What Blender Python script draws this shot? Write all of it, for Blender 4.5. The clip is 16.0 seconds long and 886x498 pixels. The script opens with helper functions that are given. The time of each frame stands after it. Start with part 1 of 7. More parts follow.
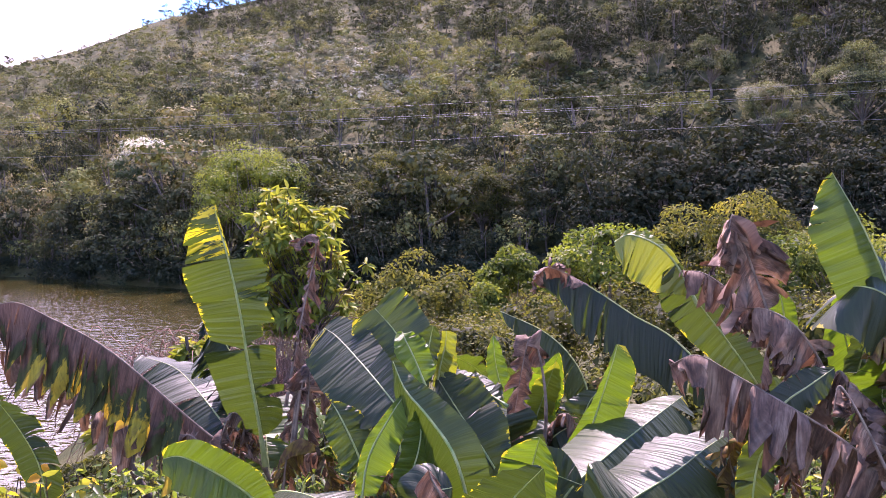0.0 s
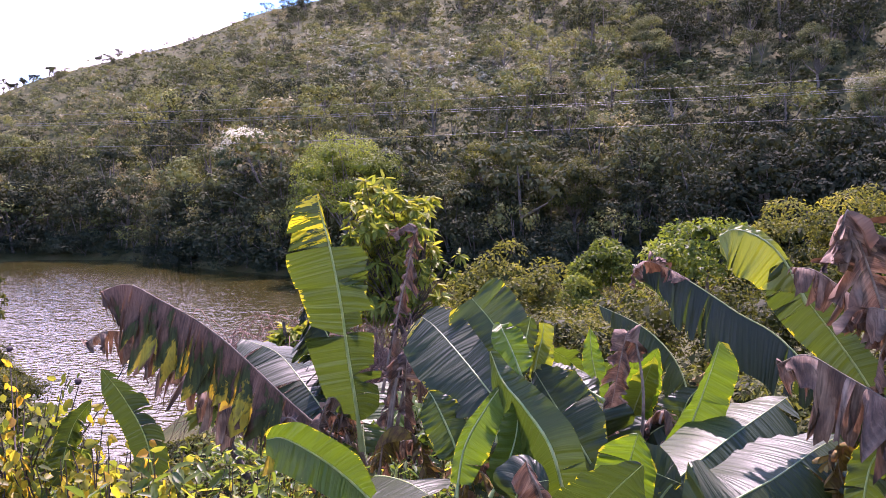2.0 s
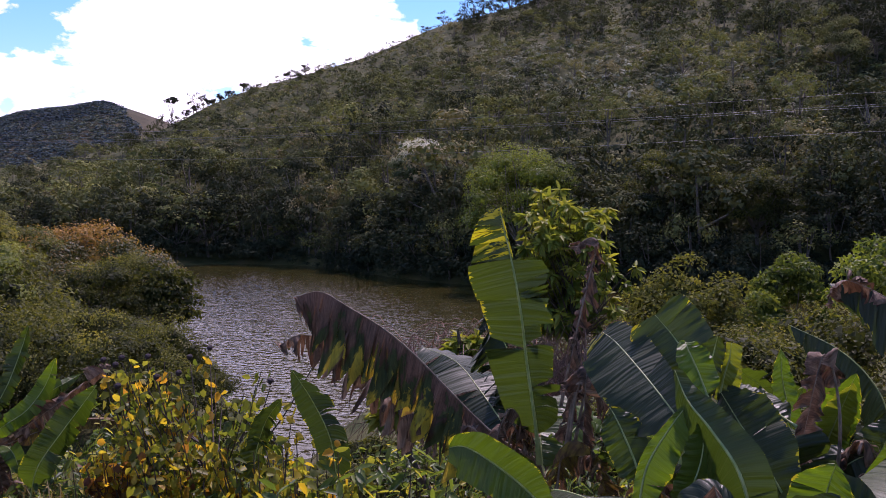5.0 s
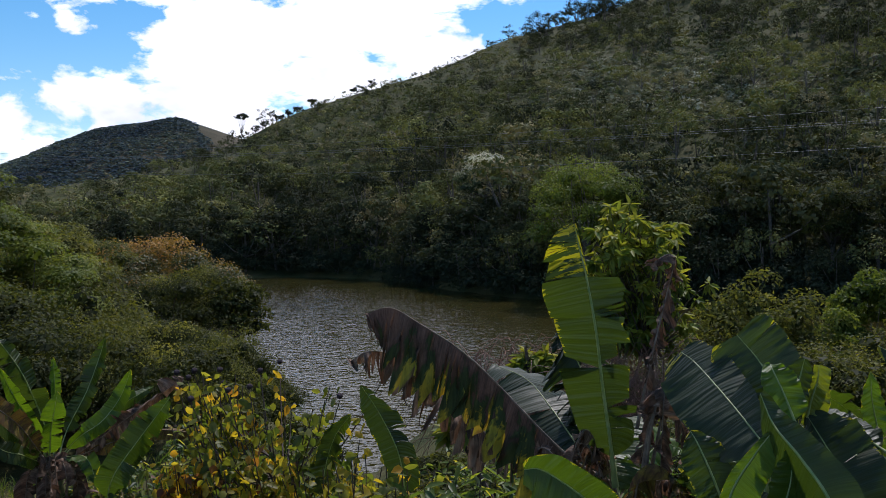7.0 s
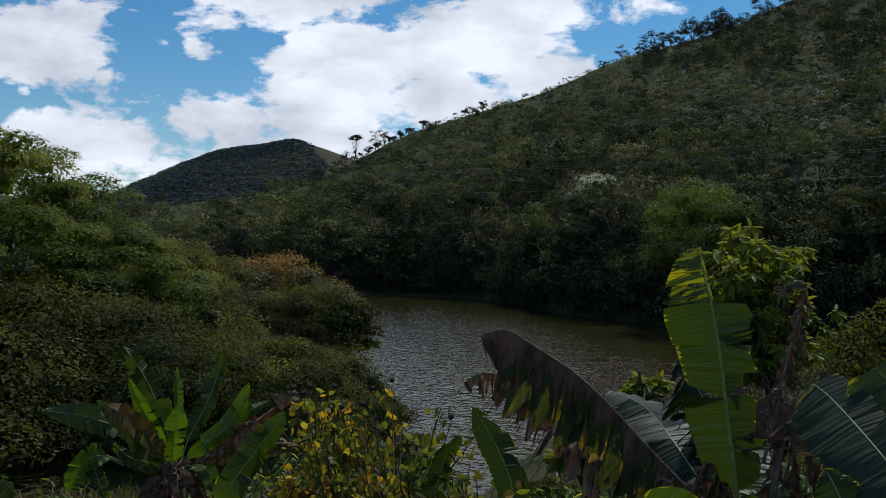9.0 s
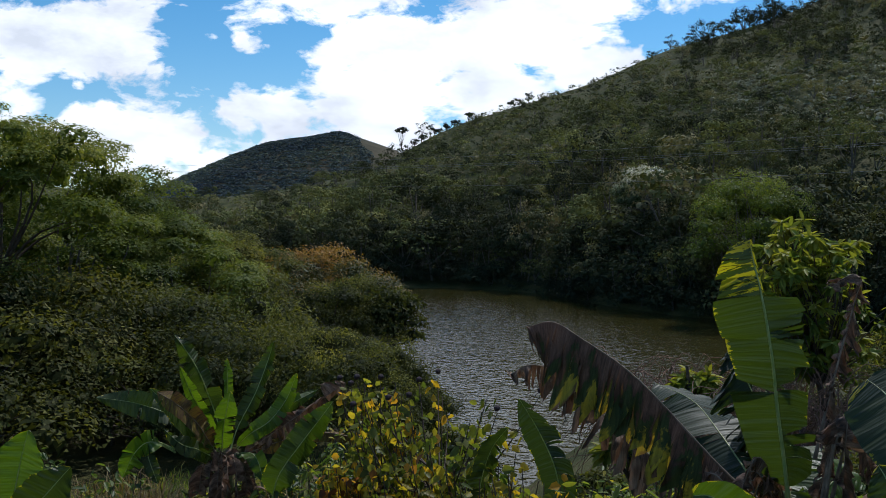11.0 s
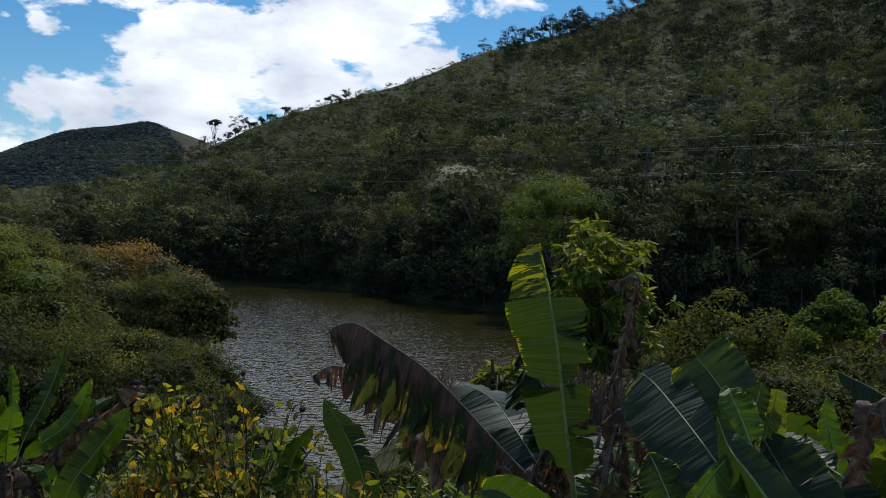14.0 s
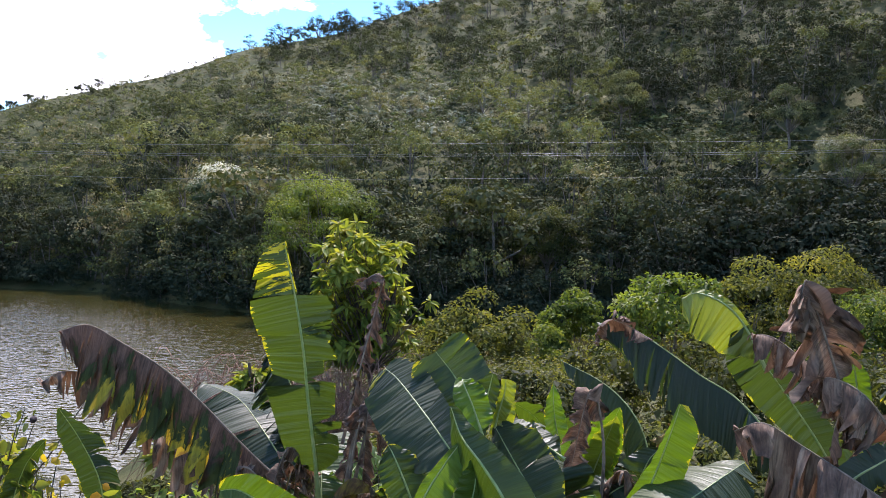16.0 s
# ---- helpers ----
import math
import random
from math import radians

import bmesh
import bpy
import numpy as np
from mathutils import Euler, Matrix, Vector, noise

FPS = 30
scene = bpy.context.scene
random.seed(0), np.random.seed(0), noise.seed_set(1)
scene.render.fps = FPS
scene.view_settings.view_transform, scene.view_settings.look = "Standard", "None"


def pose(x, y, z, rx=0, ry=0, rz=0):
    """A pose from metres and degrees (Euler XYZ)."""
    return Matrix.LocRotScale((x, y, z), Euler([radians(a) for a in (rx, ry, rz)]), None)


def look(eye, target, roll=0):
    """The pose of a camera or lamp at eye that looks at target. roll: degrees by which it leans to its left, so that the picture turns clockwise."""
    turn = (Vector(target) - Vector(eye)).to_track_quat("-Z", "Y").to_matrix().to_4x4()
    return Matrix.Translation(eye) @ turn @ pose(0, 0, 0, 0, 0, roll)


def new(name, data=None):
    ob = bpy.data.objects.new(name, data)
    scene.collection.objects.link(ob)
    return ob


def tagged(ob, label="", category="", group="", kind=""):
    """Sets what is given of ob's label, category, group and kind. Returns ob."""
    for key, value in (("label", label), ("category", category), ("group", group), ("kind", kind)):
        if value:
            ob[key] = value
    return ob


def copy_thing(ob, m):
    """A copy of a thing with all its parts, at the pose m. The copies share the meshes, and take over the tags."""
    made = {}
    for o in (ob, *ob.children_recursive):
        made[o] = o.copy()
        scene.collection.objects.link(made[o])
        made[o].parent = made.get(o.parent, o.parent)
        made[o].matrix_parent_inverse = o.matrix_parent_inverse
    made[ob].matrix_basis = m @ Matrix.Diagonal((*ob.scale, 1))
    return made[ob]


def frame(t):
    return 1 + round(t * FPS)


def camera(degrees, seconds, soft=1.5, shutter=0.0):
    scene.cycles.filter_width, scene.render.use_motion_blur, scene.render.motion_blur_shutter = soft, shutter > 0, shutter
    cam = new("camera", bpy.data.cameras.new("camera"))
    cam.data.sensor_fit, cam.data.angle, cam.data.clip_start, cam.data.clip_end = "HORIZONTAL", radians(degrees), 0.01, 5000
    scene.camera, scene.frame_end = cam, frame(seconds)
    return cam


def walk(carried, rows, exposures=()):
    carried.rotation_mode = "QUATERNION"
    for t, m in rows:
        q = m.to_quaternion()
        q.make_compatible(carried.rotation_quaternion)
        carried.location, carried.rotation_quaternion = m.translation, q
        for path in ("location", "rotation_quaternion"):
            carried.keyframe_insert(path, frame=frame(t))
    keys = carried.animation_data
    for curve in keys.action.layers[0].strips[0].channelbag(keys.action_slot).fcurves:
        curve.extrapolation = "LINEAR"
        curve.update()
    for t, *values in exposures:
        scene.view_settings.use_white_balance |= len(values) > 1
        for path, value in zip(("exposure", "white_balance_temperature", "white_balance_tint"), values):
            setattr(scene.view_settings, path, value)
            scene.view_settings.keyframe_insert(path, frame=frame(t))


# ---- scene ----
cam = camera(53.47, 16.0, soft=0.6)
EYE = 8.4  # metres over the lake
ROWS = [  # seconds, x, y, z from the first eye, yaw, pitch, roll
    (0.0, -0.000, 0.000, 0.000, 0.00, -3.25, -1.36),
    (0.5, -0.012, -0.004, -0.000, 2.16, -3.32, -1.13),
    (1.0, -0.020, -0.026, 0.004, 3.15, -3.48, -0.98),
    (1.5, -0.034, -0.018, 0.004, 4.23, -3.63, -0.85),
    (2.0, -0.053, -0.005, -0.001, 5.93, -3.72, -0.71),
    (2.5, -0.068, -0.013, -0.004, 8.19, -3.83, -0.65),
    (3.0, -0.087, -0.032, 0.001, 10.14, -4.00, -0.53),
    (3.5, -0.101, -0.054, 0.009, 12.66, -3.72, -0.53),
    (4.0, -0.116, -0.066, 0.017, 15.16, -3.44, -0.44),
    (4.2, -0.116, -0.069, 0.015, 16.00, -3.38, -0.49),
    (6.3, -0.161, -0.026, 0.049, 17.94, -2.24, -0.29),
    (6.5, -0.173, -0.020, 0.041, 18.55, -2.16, -0.30),
    (7.0, -0.204, 0.004, 0.042, 21.22, -2.05, -0.39),
    (7.5, -0.246, 0.014, 0.034, 23.64, -1.83, -0.44),
    (8.0, -0.278, 0.029, 0.035, 25.42, -1.44, -0.17),
    (8.5, -0.276, 0.017, 0.042, 26.61, -1.03, 0.07),
    (9.0, -0.282, 0.021, 0.045, 28.27, -0.70, 0.30),
    (9.2, -0.285, 0.031, 0.047, 28.63, -0.58, 0.30),
    (11.3, -0.278, -0.007, 0.041, 31.38, -1.55, 0.36),
    (11.5, -0.275, -0.005, 0.032, 30.98, -2.06, 0.05),
    (12.0, -0.278, 0.009, 0.028, 31.00, -3.09, -0.32),
    (12.5, -0.303, 0.016, 0.048, 31.71, -3.47, 0.12),
    (13.0, -0.283, 0.005, 0.067, 31.45, -2.69, 0.43),
    (13.5, -0.222, 0.003, 0.076, 26.64, -1.76, 0.80),
    (14.0, -0.158, 0.022, 0.085, 19.36, -1.31, 0.89),
    (14.5, -0.113, 0.037, 0.084, 13.08, -0.78, 1.42),
    (15.0, -0.068, 0.033, 0.076, 8.89, -0.45, 1.71),
    (15.5, -0.042, 0.018, 0.067, 6.46, -0.77, 1.60),
    (16.0, -0.002, -0.011, 0.070, 4.23, -0.91, 1.52),
]
EXPOSURES = [  # seconds, stops, kelvin, tint
    (0.0, 1.74, 6200, 60), (3.0, 1.38, 6200, 56), (4.2, 0.28, 6100, 52), (6.3, 0.0, 6000, 32), (7.0, -0.35, 5920, 18), (8.0, -0.8, 5850, 11),
    (9.2, -1.05, 5850, 11), (11.3, -0.36, 5800, 11), (12.0, 0.12, 5650, 12), (12.5, -0.25, 5800, 11), (13.0, -0.82, 5850, 11), (13.5, -0.98, 5850, 11), (14.0, -0.85, 5850, 11),
    (14.6, -0.28, 5870, 13), (15.2, 0.42, 5960, 18), (16.0, 1.08, 6080, 24)]
walk(cam, [(t, pose(x, y, EYE + z, 90 + pitch, 0, yaw) @ pose(0, 0, 0, 0, 0, roll)) for t, x, y, z, yaw, pitch, roll in ROWS], EXPOSURES)

# ---- sky and sun ----
SUN_AZ, SUN_EL = -3.0, 54.0  # degrees to the left of ahead, above the horizon


def ahead(az, el=0.0):
    """The direction az degrees to the left of ahead, el degrees up."""
    a, e = radians(az), radians(el)
    return Vector((-math.sin(a) * math.cos(e), math.cos(a) * math.cos(e), math.sin(e)))


sun = new("sun", bpy.data.lights.new("sun", "SUN"))
sun.data.energy, sun.data.angle, sun.data.color = 5.0, radians(0.6), (1.0, 0.94, 0.84)
sun.matrix_world = look(ahead(SUN_AZ, SUN_EL) * 300, (0, 0, 0))

world = bpy.data.worlds.new("sky")
scene.world = world
world.use_nodes = True
wn, wl = world.node_tree.nodes, world.node_tree.links
wn.clear()


def wnode(kind, **sets):
    n = wn.new(kind)
    for k, v in sets.items():
        n.inputs[k].default_value = v
    return n


sky = wn.new("ShaderNodeTexSky")
sky.sky_type, sky.sun_disc = "NISHITA", False
sky.sun_elevation, sky.sun_rotation = radians(SUN_EL), radians(-SUN_AZ)
sky.air_density, sky.dust_density, sky.ozone_density = 1.0, 0.15, 2.0
coord = wn.new("ShaderNodeTexCoord")
flat = wnode("ShaderNodeMapping", Scale=(1.0, 1.0, 2.1), Location=(0.35, 0.1, 0.42))
wl.new(coord.outputs["Generated"], flat.inputs["Vector"])
billow = wnode("ShaderNodeTexNoise", Scale=11.0, Detail=12.0, Roughness=0.6, Distortion=0.25)
wl.new(flat.outputs["Vector"], billow.inputs["Vector"])
heap = None
for az, el, wide in ((57.1, 5.7, 2.0), (54.4, 5.2, 2.0), (51.2, 5.3, 2.0), (48.5, 4.9, 2.0), (45.8, 3.7, 1.7), (44.1, 3.4, 1.7), (43.7, 7.6, 1.4), (41.3, 7.7, 1.9), (38.4, 8.8, 2.6), (35.2, 9.6, 3.2), (31.5, 10.3, 3.6), (27.5, 10.6, 3.7), (23.9, 10.9, 3.4), (20.8, 11.5, 2.4), (42.0, 5.0, 1.0), (39.9, 5.3, 1.0), (36.2, 5.7, 1.7), (33.3, 5.7, 1.7), (56.4, 10.7, 1.9), (53.6, 11.3, 1.9), (50.7, 11.7, 1.7), (50.2, 10.1, 0.44), (49.3, 9.8, 0.54), (48.4, 9.7, 0.41), (54.6, 8.8, 0.37), (53.8, 8.5, 0.31), (44.1, 11.6, 0.54), (43.4, 11.3, 0.64), (42.6, 11.1, 0.58), (41.7, 10.6, 0.44), (57.6, 9.5, 1.0), (60.0, 5.3, 2.4), (59.9, 10.3, 2.0),
                     # from (130, 30) on: unseen clouds, most added to brighten the lake's reflections
                     (62, 8.0, 4.0), (24, 12.0, 5.0), (130, 30, 10), (-110, 28, 9), (58, 20.5, 5.2), (50, 20, 5.2), (42, 19.5, 5.2), (34, 20, 5.2), (26, 20.5, 5.2), (18, 22, 5.2), (10, 25, 5.5), (1, 27, 5.5), (-9, 28, 5.5), (30, 29, 7), (46, 28, 7), (14, 32, 7)):
    dot = wn.new("ShaderNodeVectorMath")
    dot.operation = "DOT_PRODUCT"
    wl.new(coord.outputs["Generated"], dot.inputs[0])
    dot.inputs[1].default_value = ahead(az, el)
    near = wnode("ShaderNodeMapRange", **{"From Min": math.cos(radians(wide * 1.5)), "From Max": math.cos(radians(wide * 0.4)), "To Max": min(1.0, 0.3 + 0.35 * wide)})
    wl.new(dot.outputs["Value"], near.inputs["Value"])
    if heap is None:
        heap = near.outputs["Result"]
    else:
        top = wn.new("ShaderNodeMath")
        top.operation = "MAXIMUM"
        wl.new(heap, top.inputs[0])
        wl.new(near.outputs["Result"], top.inputs[1])
        heap = top.outputs[0]
swell = wn.new("ShaderNodeMath")
swell.operation, swell.inputs[1].default_value = "MULTIPLY", 0.5
wl.new(heap, swell.inputs[0])
thick = wn.new("ShaderNodeMath")
sharp = wn.new("ShaderNodeMapRange")
sharp.clamp = False
for slot, v in (("From Min", 0.3), ("From Max", 0.7), ("To Min", 0.0), ("To Max", 0.86)):
    sharp.inputs[slot].default_value = v
wl.new(billow.outputs["Fac"], sharp.inputs["Value"])
wl.new(sharp.outputs["Result"], thick.inputs[0])
wl.new(swell.outputs[0], thick.inputs[1])
edge = wn.new("ShaderNodeValToRGB")
edge.color_ramp.elements[0].position, edge.color_ramp.elements[1].position = 0.56, 0.74
wl.new(thick.outputs[0], edge.inputs["Fac"])
under = wnode("ShaderNodeTexNoise", Scale=5.0, Detail=6.0, Roughness=0.6)
wl.new(flat.outputs["Vector"], under.inputs["Vector"])
grey = wn.new("ShaderNodeValToRGB")
grey.color_ramp.elements[0].position, grey.color_ramp.elements[1].position = 0.36, 0.6
grey.color_ramp.elements[0].color, grey.color_ramp.elements[1].color = (12.5, 12.9, 13.5, 1), (21.0, 21.0, 21.0, 1)
wl.new(under.outputs["Fac"], grey.inputs["Fac"])
mixed = wn.new("ShaderNodeMixRGB")
wl.new(edge.outputs["Color"], mixed.inputs["Fac"])
clear = wnode("ShaderNodeHueSaturation", Hue=0.49, Saturation=1.35, Value=1.7)
wl.new(sky.outputs["Color"], clear.inputs["Color"])
wl.new(clear.outputs["Color"], mixed.inputs["Color1"])
wl.new(grey.outputs["Color"], mixed.inputs["Color2"])
shine = wnode("ShaderNodeBackground", Strength=0.092)
wl.new(mixed.outputs["Color"], shine.inputs["Color"])
wl.new(shine.outputs["Background"], wn.new("ShaderNodeOutputWorld").inputs["Surface"])

# ---- materials ----
def material(name):
    m = bpy.data.materials.new(name)
    m.use_nodes = True
    nodes, links = m.node_tree.nodes, m.node_tree.links
    nodes.clear()
    return m, nodes, links


def ramp(nodes, links, fac, *stops):
    n = nodes.new("ShaderNodeValToRGB")
    els = n.color_ramp.elements
    while len(els) < len(stops):
        els.new(0.5)
    for e, (p, c) in zip(els, stops):
        e.position, e.color = p, (*c, 1)
    links.new(fac, n.inputs["Fac"])
    return n.outputs["Color"]


def blend(nodes, links, fac, a, b, how="MIX"):
    n = nodes.new("ShaderNodeMixRGB")
    n.blend_type = how
    for slot, v in (("Fac", fac), ("Color1", a), ("Color2", b)):
        if isinstance(v, (int, float)):
            n.inputs[slot].default_value = v
        elif isinstance(v, tuple):
            n.inputs[slot].default_value = (*v, 1)
        else:
            links.new(v, n.inputs[slot])
    return n.outputs["Color"]


def maths(nodes, links, op, a, b=0.0):
    n = nodes.new("ShaderNodeMath")
    n.operation = op
    for i, v in enumerate((a, b)):
        if isinstance(v, (int, float)):
            n.inputs[i].default_value = v
        else:
            links.new(v, n.inputs[i])
    return n.outputs[0]


def noise_fac(nodes, links, scale, detail=4.0, rough=0.55, coord="Object"):
    c = nodes.new("ShaderNodeTexCoord")
    n = nodes.new("ShaderNodeTexNoise")
    n.inputs["Scale"].default_value, n.inputs["Detail"].default_value, n.inputs["Roughness"].default_value = scale, detail, rough
    links.new(c.outputs[coord], n.inputs["Vector"])
    return n.outputs["Fac"]


def finish(nodes, links, colour, rough=0.6, bump=None, strength=0.3, distance=0.02, see_through=0.0, glow=None, spec=0.5, ior=1.45):
    """A surface with that colour; see_through is the share of light that a leaf lets through."""
    b = nodes.new("ShaderNodeBsdfPrincipled")
    b.inputs["Specular IOR Level"].default_value, b.inputs["IOR"].default_value = spec, ior
    for slot, v in (("Base Color", colour), ("Roughness", rough)):
        if isinstance(v, tuple):
            b.inputs[slot].default_value = (*v, 1)
        elif isinstance(v, (int, float)):
            b.inputs[slot].default_value = v
        else:
            links.new(v, b.inputs[slot])
    if bump is not None:
        n = nodes.new("ShaderNodeBump")
        n.inputs["Strength"].default_value, n.inputs["Distance"].default_value = strength, distance
        links.new(bump, n.inputs["Height"])
        links.new(n.outputs["Normal"], b.inputs["Normal"])
    out = b.outputs["BSDF"]
    if see_through:
        t = nodes.new("ShaderNodeBsdfTranslucent")
        links.new(blend(nodes, links, 1.0, colour, glow or (1.5, 1.45, 0.5), "MULTIPLY"), t.inputs["Color"])
        x = nodes.new("ShaderNodeMixShader")
        x.inputs["Fac"].default_value = see_through
        links.new(out, x.inputs[1])
        links.new(t.outputs["BSDF"], x.inputs[2])
        out = x.outputs["Shader"]
    links.new(out, nodes.new("ShaderNodeOutputMaterial").inputs["Surface"])


def leaf_material(name, stops, see_through=0.35, rough=0.5, spec=0.4):
    """Foliage whose hue goes by the plant's tint and, a little, by the single leaf."""
    m, nodes, links = material(name)
    tint = nodes.new("ShaderNodeAttribute")
    tint.attribute_name = "tint"
    colour = ramp(nodes, links, tint.outputs["Fac"], *stops)
    g = nodes.new("ShaderNodeNewGeometry")
    single = ramp(nodes, links, g.outputs["Random Per Island"], (0.0, (0.84, 0.85, 0.8)), (1.0, (1.16, 1.14, 1.1)))
    colour = blend(nodes, links, 1.0, colour, single, "MULTIPLY")
    one = nodes.new("ShaderNodeObjectInfo")
    colour = blend(nodes, links, 1.0, colour, ramp(nodes, links, one.outputs["Random"], (0.0, (0.72, 0.75, 0.75)), (0.5, (1.0, 1.0, 1.0)), (1.0, (1.25, 1.15, 1.0))), "MULTIPLY")
    finish(nodes, links, colour, rough, see_through=see_through, spec=spec)
    return m


def bark_material(name, dark, light, scale=9.0):
    m, nodes, links = material(name)
    f = noise_fac(nodes, links, scale, 8.0, 0.65)
    finish(nodes, links, ramp(nodes, links, f, (0.3, dark), (0.7, light)), 0.85, f, 0.6, 0.03)
    return m


# ---- mesh tools ----
rng = np.random.default_rng(7)


def part(name, mesh, mat=None, parent=None, label=""):
    ob = new(name, mesh)
    if mat and not mesh.materials:
        mesh.materials.append(mat)
    ob.parent = parent
    return tagged(ob, label)


def mesh_of(name, verts, quads, tint=None, smooth=False, uv=None, mats=(), mat_ids=None):
    """A mesh from arrays: verts (n, 3), quads (k, 4), or lists of faces; tint one value a vertex."""
    me = bpy.data.meshes.new(name)
    verts = np.asarray(verts, dtype=np.float32)
    quads = np.asarray(quads, dtype=np.int32)
    k, side = quads.shape
    me.vertices.add(len(verts))
    me.vertices.foreach_set("co", verts.ravel())
    me.loops.add(k * side)
    me.loops.foreach_set("vertex_index", quads.ravel())
    me.polygons.add(k)
    me.polygons.foreach_set("loop_start", np.arange(0, k * side, side, dtype=np.int32))
    if smooth:
        me.polygons.foreach_set("use_smooth", np.ones(k, dtype=bool))
    for m in mats:
        me.materials.append(m)
    if mat_ids is not None:
        me.polygons.foreach_set("material_index", np.asarray(mat_ids, dtype=np.int32))
    if tint is not None:
        a = me.attributes.new("tint", "FLOAT", "POINT")
        a.data.foreach_set("value", np.asarray(tint, dtype=np.float32))
    if uv is not None:
        lay = me.uv_layers.new(name="UVMap")
        lay.data.foreach_set("uv", np.asarray(uv, dtype=np.float32)[quads.ravel()].ravel())
    me.update(calc_edges=True)
    return me


def unit(v):
    return v / np.maximum(np.linalg.norm(v, axis=-1, keepdims=True), 1e-9)


def leaves(centres, outward, length, width, r, lift=0.45, wild=0.8, droop=0.0, fold=0.25):
    """Leaf blades as folded kites round the given centres. Returns verts and quads."""
    n = len(centres)
    nor = unit(outward * 1.1 + np.array([0, 0, lift]) + r.normal(0, wild * 0.65, (n, 3)))
    d = r.normal(0, 1, (n, 3)) + outward * 0.8 + np.array([0, 0, -droop])
    d = unit(d - nor * (d * nor).sum(1, keepdims=True))
    s = np.cross(nor, d)
    l = (length * r.uniform(0.65, 1.3, n))[:, None]
    w = (width * r.uniform(0.7, 1.25, n))[:, None]
    dip = nor * w * fold
    v = np.stack([centres, centres + d * l * 0.45 + s * w / 2 - dip, centres + d * l, centres + d * l * 0.45 - s * w / 2 - dip], 1)
    return v.reshape(-1, 3), np.arange(4 * n).reshape(n, 4)


def tube(points, radii, sides=7):
    """A round bar along points. Returns verts and quads."""
    p = np.asarray(points, float)
    tang = unit(np.gradient(p, axis=0))
    ref = np.array([0.31, 0.87, 0.38]) if abs(tang[0] @ np.array([0, 0, 1])) > 0.8 else np.array([0, 0, 1.0])
    a = unit(np.cross(tang, ref))
    b = np.cross(tang, a)
    th = np.linspace(0, 2 * np.pi, sides, endpoint=False)
    ring = a[:, None] * np.cos(th)[None, :, None] + b[:, None] * np.sin(th)[None, :, None]
    v = p[:, None] + ring * np.asarray(radii, float)[:, None, None]
    n = len(p)
    i = np.arange(n - 1)[:, None] * sides
    j = np.arange(sides)[None]
    k = (j + 1) % sides
    q = np.stack([i + j, i + k, i + sides + k, i + sides + j], -1).reshape(-1, 4)
    return v.reshape(-1, 3), q


def joined(pieces):
    """Verts and quads of several pieces as one."""
    vs, qs, base = [], [], 0
    for v, q in pieces:
        vs.append(v)
        qs.append(np.asarray(q) + base)
        base += len(v)
    return np.concatenate(vs), np.concatenate(qs)


def bezier(points, n):
    """n places along a smooth curve through the points."""
    p = np.asarray(points, float)
    m = np.gradient(p, axis=0)
    t = np.linspace(0, len(p) - 1, n)
    i = np.minimum(t.astype(int), len(p) - 2)
    f = (t - i)[:, None]
    return (2 * f**3 - 3 * f**2 + 1) * p[i] + (f**3 - 2 * f**2 + f) * m[i] + (3 * f**2 - 2 * f**3) * p[i + 1] + (f**3 - f**2) * m[i + 1]

# ---- the land ----
def table(x, *pairs):
    xs, ys = zip(*pairs)
    return np.interp(x, xs, ys)


def far_shore(az):
    return table(az, (-180, 60), (-60, 80), (-25, 84), (6, 88), (16, 91), (21, 103), (24, 115), (27, 124), (31, 131), (36, 131), (40, 150), (60, 150), (180, 60))


def near_shore(az):
    return table(az, (-180, 55), (-60, 70), (-25, 58), (0, 52), (14, 50), (20, 40), (26, 29), (29, 28.5), (31, 36), (33.5, 57), (34.5, 66), (36, 100), (38, 140), (60, 150), (180, 55))


def ridge_rise(az):
    return table(az, (-180, 4), (-90, 10), (-45, 18), (-25, 19), (-10, 18), (0, 16), (6, 14.44), (9, 13.60), (12, 12.67), (15, 11.71), (18, 10.74), (21, 9.79), (24, 8.84), (27, 7.87), (30, 6.83), (32, 6.06), (34, 5.20), (36.8, 3.8), (39.9, 2.75), (45.6, 1.75), (50, 1.5), (60, 3.0), (75, 5.0), (100, 6), (180, 4))


def rough(x, y, size):
    return np.array([noise.noise((a / size, b / size, 3.7)) for a, b in zip(np.ravel(x), np.ravel(y))]).reshape(np.shape(x))


def smooth01(x):
    x = np.clip(x, 0, 1)
    return x * x * (3 - 2 * x)


